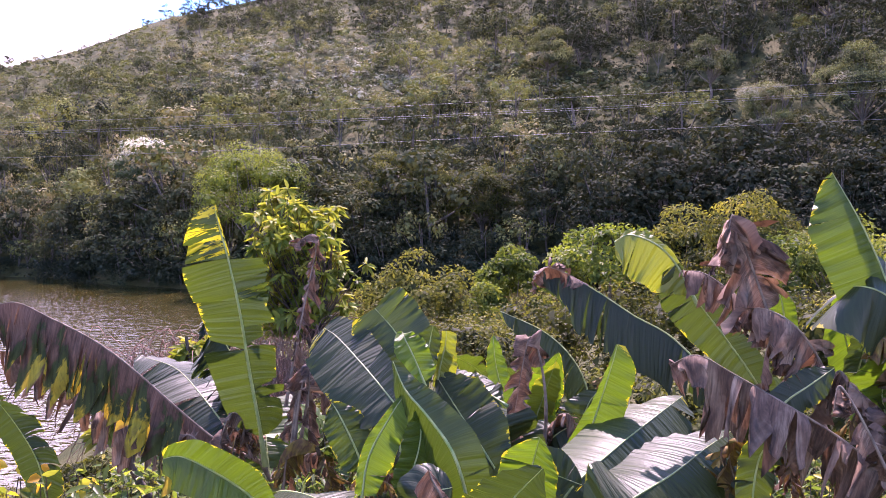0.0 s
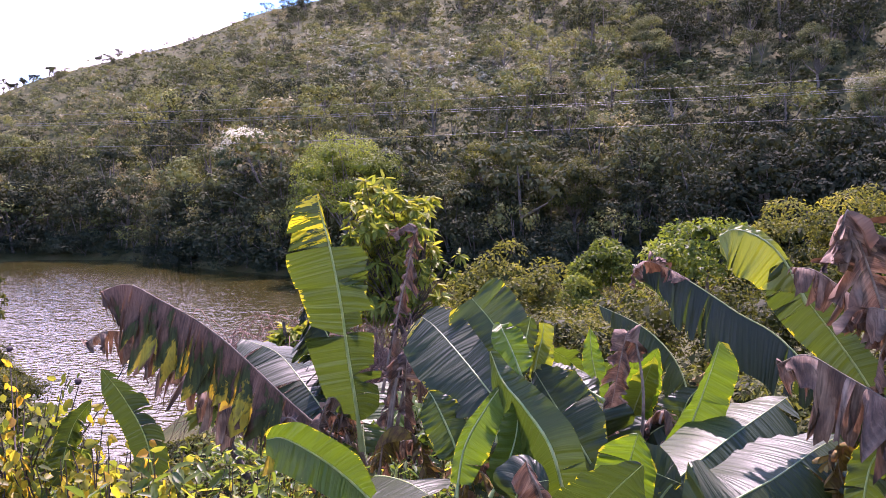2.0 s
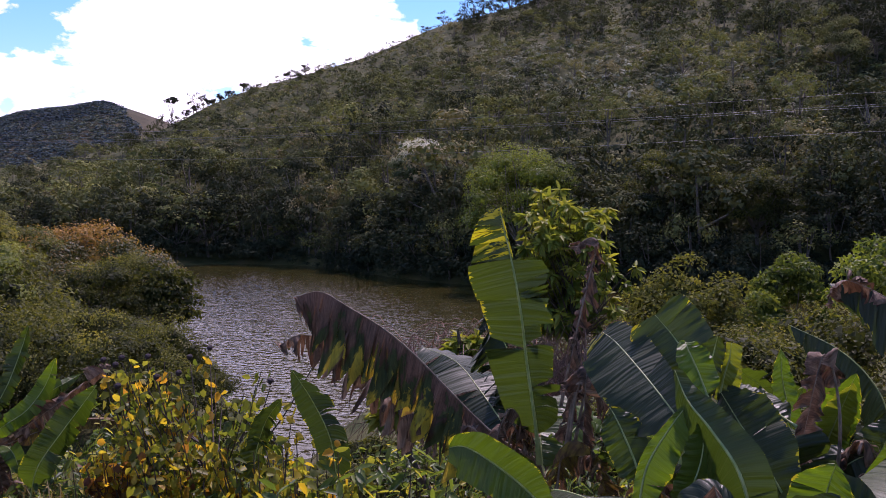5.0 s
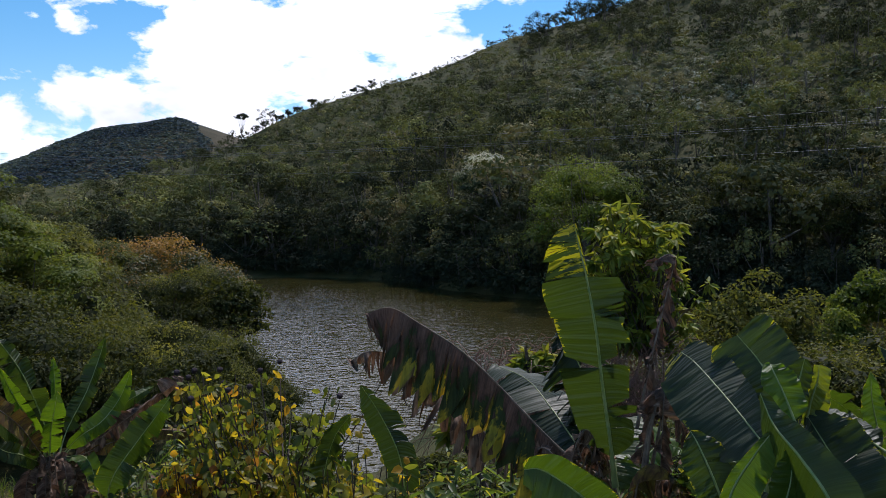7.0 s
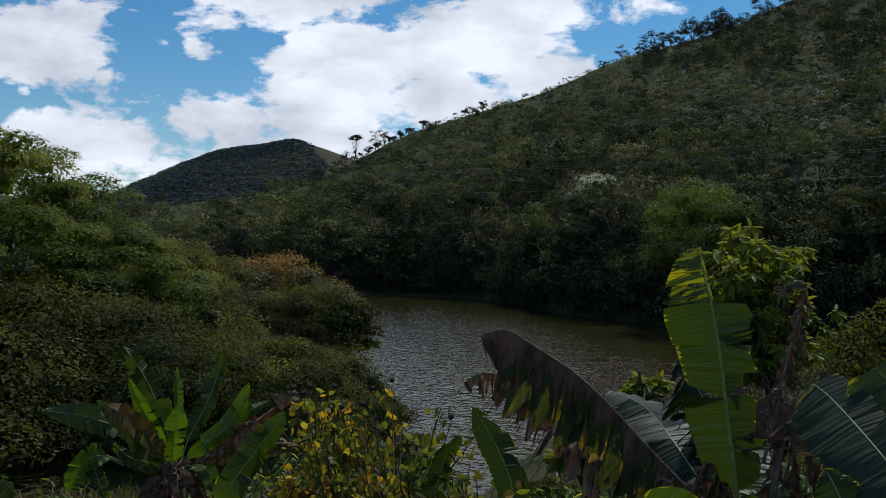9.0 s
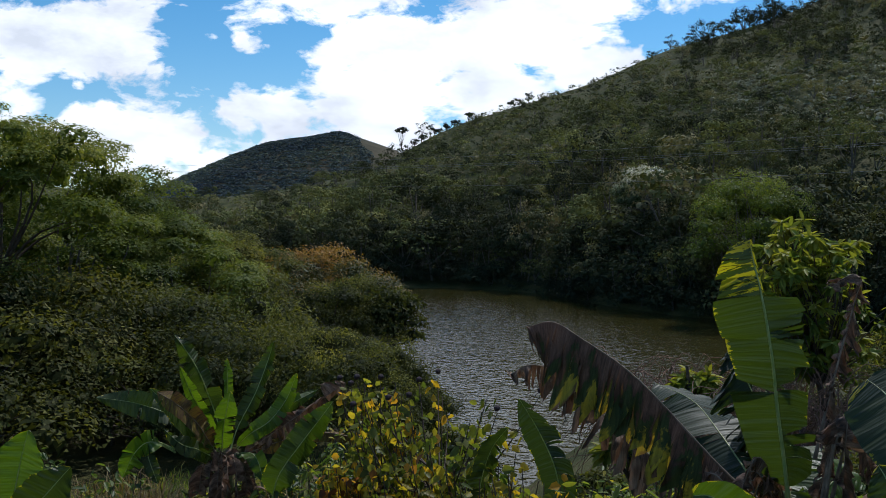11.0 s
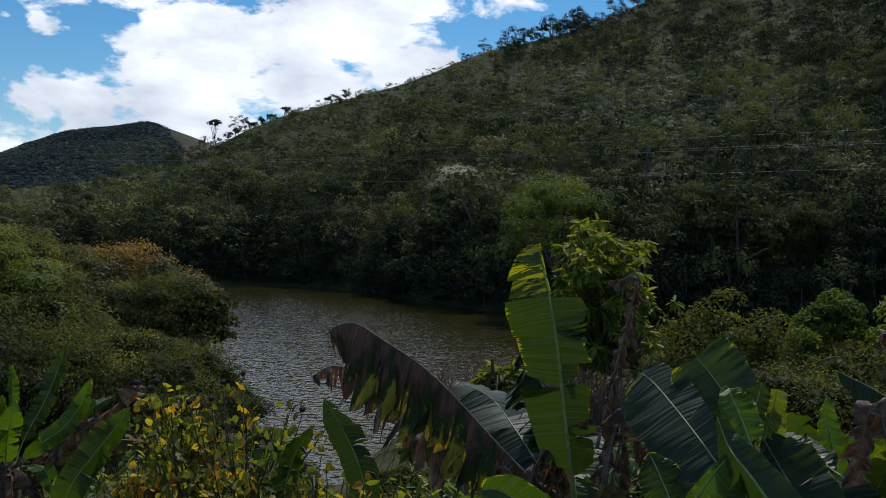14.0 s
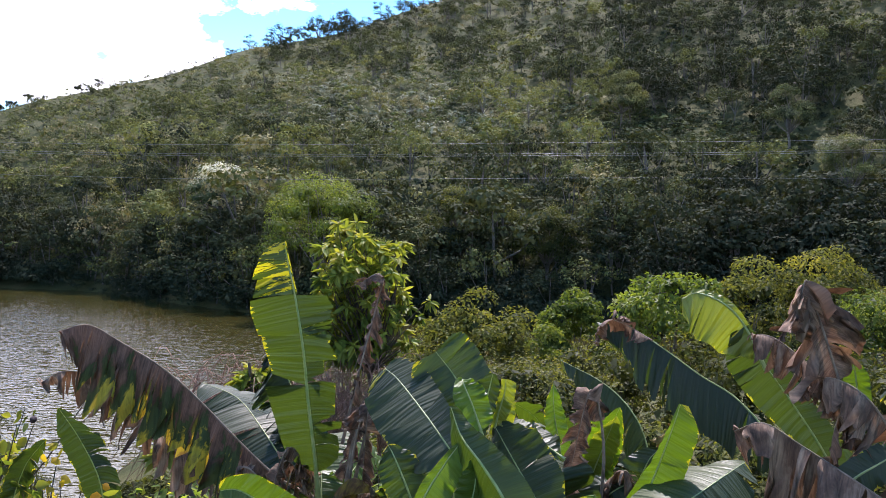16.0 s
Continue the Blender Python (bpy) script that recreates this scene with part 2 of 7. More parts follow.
def land_height(x, y, wild=True):
    """The ground's height over the lake: the garden slope, the lake bed, the hill across and the mountain behind."""
    x, y = np.asarray(x, float), np.asarray(y, float)
    az, r = np.degrees(np.arctan2(-x, y)), np.hypot(x, y)
    rn, rf = near_shore(az), far_shore(az)
    near = np.where(r < 7, 6.8 - 0.31 * r, 4.63 * (1 - np.clip((r - 7) / np.maximum(rn - 7, 1), 0, 2)))
    left = smooth01((az - 34) / 14) * (1 - smooth01((az - 120) / 40))
    near = near * (1 - left) + left * np.where(r < 7, 6.8 - 0.31 * r, np.maximum(4.63 - 0.085 * (r - 7), 0.45))
    ridge = 265.0
    top = EYE + ridge * np.tan(np.radians(ridge_rise(az)))
    s = (r - rf) / (ridge - rf)
    hill = top * np.where(s > 0, np.clip(s, 0, 1) ** 0.93, s * 0.6)
    hill = np.where(s > 1, top - (r - ridge) * 0.12, hill)
    h = np.where(r < 0.5 * (rn + rf), near, hill)
    bed = (r > rn) & (r < rf)
    h = np.where(bed, np.maximum(h, -2.5), h)
    peak_rise = table(az, (20, 0), (28, 2.5), (33, 4.6), (36, 5.7), (38, 6.1), (40, 5.7), (42.3, 5.4), (44.5, 4.6), (46.2, 3.8), (48.9, 2.5), (53, 1.2), (60, 0.8), (80, 0))
    peak = (EYE + 900 * np.tan(np.radians(peak_rise))) * np.where(r < 900, np.exp(-((r - 900) / 210) ** 2), np.exp(-((r - 900) / 420) ** 2))
    h = np.where(r > 290, np.maximum(np.maximum(h, peak), 8.0), h)
    if wild:
        far = np.clip((r - 95) / 60, 0, 1)
        h = h + rough(x, y, 26.0) * 3.2 * far * np.clip((290 - r) / 40, 0.35, 1) + rough(x, y, 3.0) * 0.18 * np.clip((r - 2) / 4, 0, 1)
    return h


def ground_at(x, y):
    return float(land_height(np.array([x]), np.array([y]))[0])


m, nodes, links = material("hill soil and scrub")
f1, f2 = noise_fac(nodes, links, 0.35, 6.0), noise_fac(nodes, links, 6.0, 8.0, 0.7)
c1 = ramp(nodes, links, f1, (0.3, (0.035, 0.045, 0.016)), (0.55, (0.075, 0.075, 0.03)), (0.75, (0.1, 0.09, 0.048)))
place = nodes.new("ShaderNodeTexCoord")
away = nodes.new("ShaderNodeVectorMath")
away.operation = "LENGTH"
links.new(place.outputs["Object"], away.inputs[0])
c1 = blend(nodes, links, maths(nodes, links, "GREATER_THAN", away.outputs["Value"], 560.0), c1, ramp(nodes, links, noise_fac(nodes, links, 0.02, 8.0), (0.35, (0.05, 0.048, 0.03)), (0.65, (0.1, 0.08, 0.05))))
finish(nodes, links, blend(nodes, links, 0.5, c1, ramp(nodes, links, f2, (0.3, (0.3, 0.3, 0.3)), (0.7, (1.4, 1.4, 1.4))), "MULTIPLY"), 0.95, f2, 0.8, 0.1, spec=0.1)
SOIL = m

az_steps = np.unique(np.concatenate([np.arange(-180, -50, 4.0), np.arange(-50, 75, 0.8), np.arange(75, 179, 4.0), [180.0]]))
r_steps = np.concatenate([[0.02], np.geomspace(0.6, 60, 60), np.arange(63, 300, 4.0), np.geomspace(305, 4500, 55)])
AZ, RR = np.meshgrid(np.radians(az_steps), r_steps)
GX, GY = -np.sin(AZ) * RR, np.cos(AZ) * RR
GZ = land_height(GX, GY)
nr, na = AZ.shape
i, j = np.meshgrid(np.arange(nr - 1), np.arange(na - 1), indexing="ij")
quads = np.stack([i * na + j, i * na + j + 1, (i + 1) * na + j + 1, (i + 1) * na + j], -1).reshape(-1, 4)[:, ::-1]
ground = tagged(part("ground", mesh_of("ground", np.stack([GX, GY, GZ], -1).reshape(-1, 3), quads, smooth=True), SOIL),
                "earth slope falling to the lake, wooded hill and far mountain", "ground", kind="structure")

# the lake
m, nodes, links = material("lake water")
c = nodes.new("ShaderNodeTexCoord")
heights = []
for scale, (sx, sy), detail in ((0.5, (0.6, 1.6), 1.0), (2.2, (0.8, 1.15), 1.5), (5.0, (0.7, 1.2), 1.0)):
    mp = nodes.new("ShaderNodeMapping")
    mp.inputs["Rotation"].default_value, mp.inputs["Scale"].default_value = (0, 0, radians(18)), (sx, sy, 1)
    links.new(c.outputs["Object"], mp.inputs["Vector"])
    w = nodes.new("ShaderNodeTexNoise")
    w.inputs["Scale"].default_value, w.inputs["Detail"].default_value, w.inputs["Roughness"].default_value, w.inputs["Distortion"].default_value = scale, detail, 0.6, 0.4
    links.new(mp.outputs["Vector"], w.inputs["Vector"])
    heights.append(w.outputs["Fac"])
tall = maths(nodes, links, "ADD", maths(nodes, links, "ADD", maths(nodes, links, "MULTIPLY", heights[0], 0.6), heights[1]), maths(nodes, links, "MULTIPLY", heights[2], 0.12))
finish(nodes, links, (0.034, 0.03, 0.008), 0.03, tall, 1.0, 0.085, ior=1.33, spec=0.5)
WATER = m
wx = np.linspace(-260, 260, 27)
X, Y = np.meshgrid(wx, np.linspace(18, 240, 13))
i, j = np.meshgrid(np.arange(12), np.arange(26), indexing="ij")
quads = np.stack([i * 27 + j, i * 27 + j + 1, (i + 1) * 27 + j + 1, (i + 1) * 27 + j], -1).reshape(-1, 4)
tagged(part("water", mesh_of("water", np.stack([X, Y, 0 * X], -1).reshape(-1, 3), quads, smooth=True), WATER), "brown rippled lake water glittering in the sun", "lake", kind="structure")

# ---- far woods ----
WOODS = leaf_material("woodland leaves", [(0.0, (0.026, 0.033, 0.022)), (0.25, (0.055, 0.065, 0.036)), (0.45, (0.097, 0.112, 0.051)), (0.62, (0.176, 0.188, 0.07)), (0.76, (0.198, 0.182, 0.12)), (0.88, (0.31, 0.3, 0.22)), (1.0, (0.62, 0.6, 0.58))], 0.13, 0.85, 0.08)
# blue put into the leaf colour for the mountain's haze and shaded flank
HAZED_WOODS = leaf_material("mountain leaves with painted haze", [(0.0, (0.032, 0.05, 0.088)), (0.5, (0.07, 0.102, 0.134)), (1.0, (0.15, 0.178, 0.15))], 0.15, 0.9, 0.05)
BARK = bark_material("grey bark", (0.06, 0.05, 0.04), (0.2, 0.17, 0.14))
BROWN_BARK = bark_material("brown bark", (0.035, 0.025, 0.018), (0.12, 0.085, 0.06))


def crown_lumps(r, n, wide, tall, base):
    """Places and sizes of the clumps of a crown that stands on the origin."""
    u = unit(r.normal(0, 1, (n, 3)))
    u[:, 2] = np.abs(u[:, 2]) * 1.3 - 0.35
    p = u * r.uniform(0.6, 1.0, (n, 1)) * np.array([wide, wide, tall * 0.5]) + np.array([0, 0, base + tall * 0.42])
    return p, r.uniform(0.27, 0.48, n) * wide * (14.0 / n) ** 0.22


def crown_points(r, n_lumps, n_leaves, wide, tall, base, flat=0.72):
    p, s = crown_lumps(r, n_lumps, wide, tall, base)
    i = r.choice(n_lumps, n_leaves, p=s**2 / (s**2).sum())
    d = unit(r.normal(0, 1, (n_leaves, 3)))
    d[:, 2] = np.where(d[:, 2] < -0.3, -d[:, 2] * 0.7, d[:, 2])
    c = p[i] + d * s[i][:, None] * np.array([1, 1, flat]) * r.uniform(0.74, 1.04, (n_leaves, 1))
    return c, d, p, s, i


def tris(q):
    q = np.asarray(q)
    return np.concatenate([q[:, [0, 1, 2]], q[:, [0, 2, 3]]])


def chips(c, d, size, r):
    """Leaf sprays as single triangles, for woods far off."""
    n = len(c)
    nor = unit(d * 1.3 + np.array([0, 0, 0.35]) + r.normal(0, 0.17, (n, 3)))
    a = r.normal(0, 1, (n, 3))
    a = unit(a - nor * (a * nor).sum(1, keepdims=True))
    b = np.cross(nor, a)
    l = (size * r.uniform(0.6, 1.4, n))[:, None]
    v = np.stack([c - a * l * 0.5 - b * l * 0.3, c + a * l * 0.5 - b * l * 0.25, c + b * l * 0.55 + a * l * r.uniform(-0.3, 0.3, (n, 1))], 1)
    return v.reshape(-1, 3), np.arange(3 * n).reshape(n, 3)


def inner_sprays(p, s, per, size, r, out=0.62):
    """Larger shaded sprays deep inside the clumps."""
    d = unit(r.normal(0, 1, (len(p) * per, 3)))
    s = np.repeat(s, per)
    return chips(np.repeat(p, per, 0) + d * s[:, None] * np.array([1, 1, 0.72]) * r.uniform(0.12, out, (len(s), 1)), d, s * size, r)


def small_tree(r, n_leaves, wide, tall, leaf, lumps=12, trunk=True, inner=5):
    """A whole far tree, one metre tall. Returns verts, triangles, and 1 for bark."""
    c, d, p, s, i = crown_points(r, lumps, n_leaves, wide, tall, 1.0 - tall)
    v, q = chips(c, d, leaf, r)
    if inner:
        cv, cq = inner_sprays(p, s, inner * 3, 0.27, r, 0.5)
        q = np.concatenate([q, cq + len(v)])
        v = np.concatenate([v, cv])
    vs, qs, base = [v], [q], len(v)
    if trunk:
        bend = r.normal(0, 0.04, 2)
        fork = np.array([bend[0], bend[1], (1 - tall) * 0.9])
        bars = [tube([(0, 0, -0.15), fork, (bend[0] * 2, bend[1] * 2, 1 - tall * 0.45)], [0.02, 0.014, 0.007], 4)]
        bars += [tube([fork, p[k] * 0.5 + np.array([0, 0, 0.3]) * (1 - tall), p[k]], [0.012, 0.008, 0.004], 4) for k in range(3)]
        for bv, bq in bars:
            vs.append(bv)
            qs.append(tris(bq) + base)
            base += len(bv)
    vv, qq = np.concatenate(vs), np.concatenate(qs)
    bark = np.zeros(len(qq), int)
    bark[len(q):] = 1
    return vv, qq, bark


def wood(name, spots, kinds, label, mat=None):
    """One object of many far trees. spots: rows of x, y, z, height, spread, turn, tint, kind."""
    vs, qs, bs, ts, base = [], [], [], [], 0
    for x, y, z, high, spread, turn, tint, kind in spots:
        v, q, b = kinds[int(kind)]
        c, s = math.cos(turn), math.sin(turn)
        w = high * spread
        vs.append(np.stack([(v[:, 0] * c - v[:, 1] * s) * w + x, (v[:, 0] * s + v[:, 1] * c) * w + y, v[:, 2] * high + z], -1))
        qs.append(q + base)
        bs.append(b)
        ts.append(np.full(len(v), tint))
        base += len(v)
    me = mesh_of(name, np.concatenate(vs), np.concatenate(qs), np.concatenate(ts), mats=(mat or WOODS, BARK), mat_ids=np.concatenate(bs))
    return tagged(new(name, me), label, "woodland", kind="stuff")


r = np.random.default_rng(11)
FULL = [small_tree(r, 480, w, t, 0.036, n, True, 4) for w, t, n in ((0.40, 0.8, 14), (0.46, 0.76, 18), (0.36, 0.86, 12), (0.5, 0.68, 16), (0.42, 0.88, 20), (0.34, 0.72, 10), (0.48, 0.84, 22))]
SKIRT = [small_tree(r, 250, 0.62, 1.0, 0.068, 14, False, 3) for k in range(5)]
LOW = [small_tree(r, 44, 0.5, 0.97, 0.14, 5, False, 1) for k in range(8)]
FERN = [small_tree(r, 20, 0.9, 1.0, 0.33, 2, False, 0) for k in range(5)]
SPECK = [small_tree(r, 11, 0.75, 1.0, 0.42, 2, False, 0) for k in range(5)]


def open_slope(x, y, z):
    """How open the hillside is: 1 on the bracken slope, 0 in the woods below it and in the dark wood above."""
    az, rise = np.degrees(np.arctan2(-x, y)), np.degrees(np.arctan2(z - EYE, np.hypot(x, y)))
    upper = table(az, (-24, 5.4), (-12, 8.2), (-4, 9.4), (5, 10.2), (10, 10.7), (16, 11.2), (18, 20))
    ragged_edge = rough(x, y, 9.0) * 0.9
    return smooth01((rise + ragged_edge - 4.4) / 1.2) * smooth01((upper + ragged_edge - rise) / 1.0) * smooth01((19 - az) / 7)


def hill_spots(n, s0, s1, h0, h1, n_kinds, az0=-30.0, az1=50.0, tint=(0.36, 0.32, 0.2), spread=(0.8, 1.25), clear=0.0):
    az = r.uniform(az0, az1, n)
    s = s0 + (s1 - s0) * r.random(n)
    rad = far_shore(az) + s * (265 - far_shore(az))
    x, y = -np.sin(np.radians(az)) * rad, np.cos(np.radians(az)) * rad
    z = land_height(x, y) - 0.15
    high = r.uniform(h0, h1, n) * (1 + 0.25 * r.normal(0, 1, n)).clip(0.6, 1.7)
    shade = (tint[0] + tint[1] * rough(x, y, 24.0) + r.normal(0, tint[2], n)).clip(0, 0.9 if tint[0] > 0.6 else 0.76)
    # to the right of az -4 the tint falls by up to 0.3
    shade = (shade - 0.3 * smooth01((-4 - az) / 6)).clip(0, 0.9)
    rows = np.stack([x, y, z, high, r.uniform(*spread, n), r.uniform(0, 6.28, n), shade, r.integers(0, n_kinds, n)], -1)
    return rows[r.random(n) > clear * open_slope(x, y, z)]


# woods and bushes at the water get low tints: shore shade put in colour
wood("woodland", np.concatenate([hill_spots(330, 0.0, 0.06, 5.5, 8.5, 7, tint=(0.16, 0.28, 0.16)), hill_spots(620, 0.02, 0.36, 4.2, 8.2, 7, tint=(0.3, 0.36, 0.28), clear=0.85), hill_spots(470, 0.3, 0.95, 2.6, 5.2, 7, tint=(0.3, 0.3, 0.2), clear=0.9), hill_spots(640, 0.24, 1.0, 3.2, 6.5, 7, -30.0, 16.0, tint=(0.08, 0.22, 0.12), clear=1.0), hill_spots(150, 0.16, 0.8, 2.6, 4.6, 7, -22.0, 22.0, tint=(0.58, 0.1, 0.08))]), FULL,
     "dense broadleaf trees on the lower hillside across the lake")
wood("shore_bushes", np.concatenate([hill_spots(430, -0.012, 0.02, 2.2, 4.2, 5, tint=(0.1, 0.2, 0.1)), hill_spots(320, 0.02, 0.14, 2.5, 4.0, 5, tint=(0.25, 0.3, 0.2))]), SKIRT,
     "overhanging green bushes along the far shore")
wood("scrub", np.concatenate([hill_spots(2600, 0.06, 0.6, 1.3, 3.2, 8, tint=(0.42, 0.3, 0.2), clear=0.7), hill_spots(3800, 0.3, 0.95, 0.9, 2.4, 8, tint=(0.42, 0.34, 0.22), clear=0.8), hill_spots(900, 0.93, 1.02, 0.5, 1.1, 8, tint=(0.5, 0.3, 0.15)), hill_spots(1500, 0.3, 0.97, 0.9, 2.2, 8, 10.0, 34.0, tint=(0.4, 0.3, 0.2))]), LOW,
     "low bushes covering the upper hillside across the lake")
pale = hill_spots(8000, 0.2, 1.03, 0.5, 1.0, 5, tint=(0.8, 0.25, 0.08), spread=(0.9, 1.5))
keep = open_slope(pale[:, 0], pale[:, 1], pale[:, 2]) * (0.8 + 0.5 * rough(pale[:, 0], pale[:, 1], 14.0)) > r.random(len(pale))
patch = hill_spots(17000, 0.13, 0.62, 0.45, 1.0, 5, -18.0, 21.0, tint=(0.72, 0.22, 0.12), spread=(0.9, 1.5))
patch = patch[open_slope(patch[:, 0], patch[:, 1], patch[:, 2]) * (0.75 + 0.6 * rough(patch[:, 0], patch[:, 1], 8.0)) > r.random(len(patch))]
wood("bracken", np.concatenate([pale[keep], patch]), FERN, "pale grey-green bracken on the open upper hillside")

# the wooded flank of the mountain far behind
n = 22000
az, rad = r.uniform(33, 51, n), 560 + 420 * r.random(n)
x, y = -np.sin(np.radians(az)) * rad, np.cos(np.radians(az)) * rad
z = land_height(x, y)
bare = (az < 37.5 + 0.35 * rough(x, y, 30.0) - (905 - rad) * 0.012) & (rad > 640)
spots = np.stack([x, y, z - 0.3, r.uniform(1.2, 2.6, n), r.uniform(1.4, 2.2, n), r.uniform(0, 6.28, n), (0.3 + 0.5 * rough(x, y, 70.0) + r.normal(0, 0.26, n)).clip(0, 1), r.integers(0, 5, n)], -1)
wood("mountain_trees", spots[~bare], SPECK, "trees on the far mountain's flank, haze and shade put into their colour", HAZED_WOODS)

# ---- trees and bushes that stand out ----
LEAFY = leaf_material("bank leaves", [(0.0, (0.034, 0.042, 0.016)), (0.3, (0.066, 0.074, 0.024)), (0.55, (0.118, 0.124, 0.036)), (0.8, (0.17, 0.172, 0.046)), (1.0, (0.23, 0.215, 0.056))], 0.38, 0.65, 0.12)
RUSSET = leaf_material("russet leaves", [(0.0, (0.03, 0.045, 0.016)), (0.45, (0.07, 0.075, 0.022)), (0.66, (0.18, 0.125, 0.032)), (1.0, (0.34, 0.19, 0.055))], 0.36, 0.55, 0.3)
FRESH = leaf_material("fresh yellow-green leaves", [(0.0, (0.08, 0.115, 0.025)), (0.5, (0.16, 0.2, 0.035)), (1.0, (0.26, 0.26, 0.048))], 0.42, 0.55, 0.2)
YELLOWED = leaf_material("yellowing leaves", [(0.0, (0.085, 0.115, 0.026)), (0.4, (0.25, 0.25, 0.045)), (0.6, (0.5, 0.36, 0.03)), (0.82, (0.5, 0.27, 0.03)), (1.0, (0.14, 0.055, 0.035))], 0.6, 0.5, 0.4)
PALE = leaf_material("pale flowering leaves", [(0.0, (0.05, 0.075, 0.03)), (0.5, (0.1, 0.13, 0.06)), (0.8, (0.55, 0.53, 0.52)), (1.0, (0.75, 0.72, 0.74))], 0.25, 0.6, 0.3)
BANK_GREEN = leaf_material("fresh bank leaves", [(0.0, (0.042, 0.066, 0.018)), (0.35, (0.09, 0.125, 0.028)), (0.65, (0.14, 0.172, 0.042)), (1.0, (0.22, 0.24, 0.056))], 0.42, 0.6, 0.15)
TWIGS = bark_material("dry twigs", (0.12, 0.06, 0.042), (0.3, 0.18, 0.13), 20.0)


def fine_leaves(c, d, length, width, r, lift=0.4, wild=0.7, droop=0.3):
    """Six-cornered leaves folded along the rib. Returns verts and quads."""
    n = len(c)
    nor = unit(d * 0.8 + np.array([0, 0, lift]) + r.normal(0, wild * 0.8, (n, 3)))
    a = r.normal(0, 0.8, (n, 3)) + d + np.array([0, 0, -droop])
    a = unit(a - nor * (a * nor).sum(1, keepdims=True))
    s = np.cross(nor, a)
    l = (length * r.uniform(0.65, 1.25, n))[:, None]
    w = (width * r.uniform(0.75, 1.2, n))[:, None] * 0.5
    up = nor * w * 0.35
    sag = np.array([0, 0, -1.0]) * l * 0.10
    m0, tip = c, c + a * l + sag
    v = np.stack([m0, c + a * l * 0.3 + s * w + up, c + a * l * 0.68 + s * w * 0.8 + up + sag * 0.4, tip, c + a * l * 0.68 - s * w * 0.8 + up + sag * 0.4, c + a * l * 0.3 - s * w + up], 1)
    k = np.arange(n)[:, None] * 6
    q = np.concatenate([k + np.array([[0, 1, 2, 3]]), k + np.array([[0, 3, 4, 5]])])
    return v.reshape(-1, 3), q


def limbs(r, fork, p, thick, count):
    """Bent limbs from the fork to the clumps."""
    out = []
    for k in range(min(count, len(p))):
        mid = fork * 0.45 + p[k] * 0.55 + r.normal(0, 0.06, 3) * np.linalg.norm(p[k] - fork) + np.array([0, 0, 0.08])
        out.append(tube(bezier([fork, mid, p[k]], 7), np.linspace(thick, thick * 0.22, 7), 5))
    return out


def slivers(c, d, length, width, r, lift=0.45, wild=0.6, droop=0.3):
    """Small pointed leaves as single triangles."""
    n = len(c)
    nor = unit(d * 0.9 + np.array([0, 0, lift]) + r.normal(0, wild * 0.7, (n, 3)))
    a = r.normal(0, 1, (n, 3)) + d * 0.7 + np.array([0, 0, -droop])
    a = unit(a - nor * (a * nor).sum(1, keepdims=True))
    b = np.cross(nor, a) * (width * r.uniform(0.6, 1.2, n))[:, None] * 0.55
    l = (length * r.uniform(0.65, 1.3, n))[:, None]
    root = c + a * l * r.uniform(0.2, 0.45, (n, 1))
    return np.stack([c + a * l, root + b, root * 2 - c - a * l * 0.3 - b], 1).reshape(-1, 3), np.arange(3 * n).reshape(n, 3)


def tree(name, label, category, spot, high, wide, base, lumps, n_leaves, length, width, mat, tint=(0.4, 0.15), top_tint=0.0, thick=0.12, seed=0, group="", bark=None, lean=(0, 0), fine=True, droop=0.3, flat=0.72, inner=(34, 1.5)):
    """A tree or bush: tapered trunk, limbs to every clump, and single leaves round the clumps. base: share of the height below the crown."""
    r = np.random.default_rng(1000 + seed)
    thing = tagged(new(name), label, category, group)
    x, y, z = spot
    n_leaves = n_leaves if fine else int(n_leaves * 1.9)
    c, d, p, s, i = crown_points(r, lumps, n_leaves, wide, high * (1 - base), high * base, flat)
    sway = np.array([lean[0], lean[1], 0.0])
    c, p = c + sway, p + sway
    v, q = fine_leaves(c, d, length, width, r, droop=droop) if fine else slivers(c, d, length * 0.85, width * 0.95, r, 0.45 if flat > 0.6 else 1.0, droop=droop)
    per = 6 if fine else 3
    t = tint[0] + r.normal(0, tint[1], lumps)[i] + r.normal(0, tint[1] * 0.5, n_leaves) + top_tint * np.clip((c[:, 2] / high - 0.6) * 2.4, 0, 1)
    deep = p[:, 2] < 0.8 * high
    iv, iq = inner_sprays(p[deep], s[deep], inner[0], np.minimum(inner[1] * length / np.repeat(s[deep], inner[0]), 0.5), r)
    # inner sprays get a darker tint: the crown's inner shade is painted in
    painted_shade = np.full(len(iv), tint[0] - 0.25)
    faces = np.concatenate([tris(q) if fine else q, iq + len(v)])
    part("crown", mesh_of("crown", np.concatenate([v, iv]), faces, np.clip(np.concatenate([np.repeat(t, per), painted_shade]), 0, 1)), mat, thing)
    fork = np.array([lean[0] * 0.5, lean[1] * 0.5, high * (base + 0.12)])
    pts = bezier([(0, 0, -0.3), fork * 0.5 + r.normal(0, 0.04, 3) * high * 0.3, fork, fork + (p.mean(0) - fork) * 0.7], 9)
    part("trunk", mesh_of("trunk", *joined([tube(pts, np.linspace(thick, thick * 0.45, 9), 8)] + limbs(r, fork, p, thick * 0.42, 14)), smooth=True), bark or BARK, thing)
    thing.location = (x, y, z)
    return thing


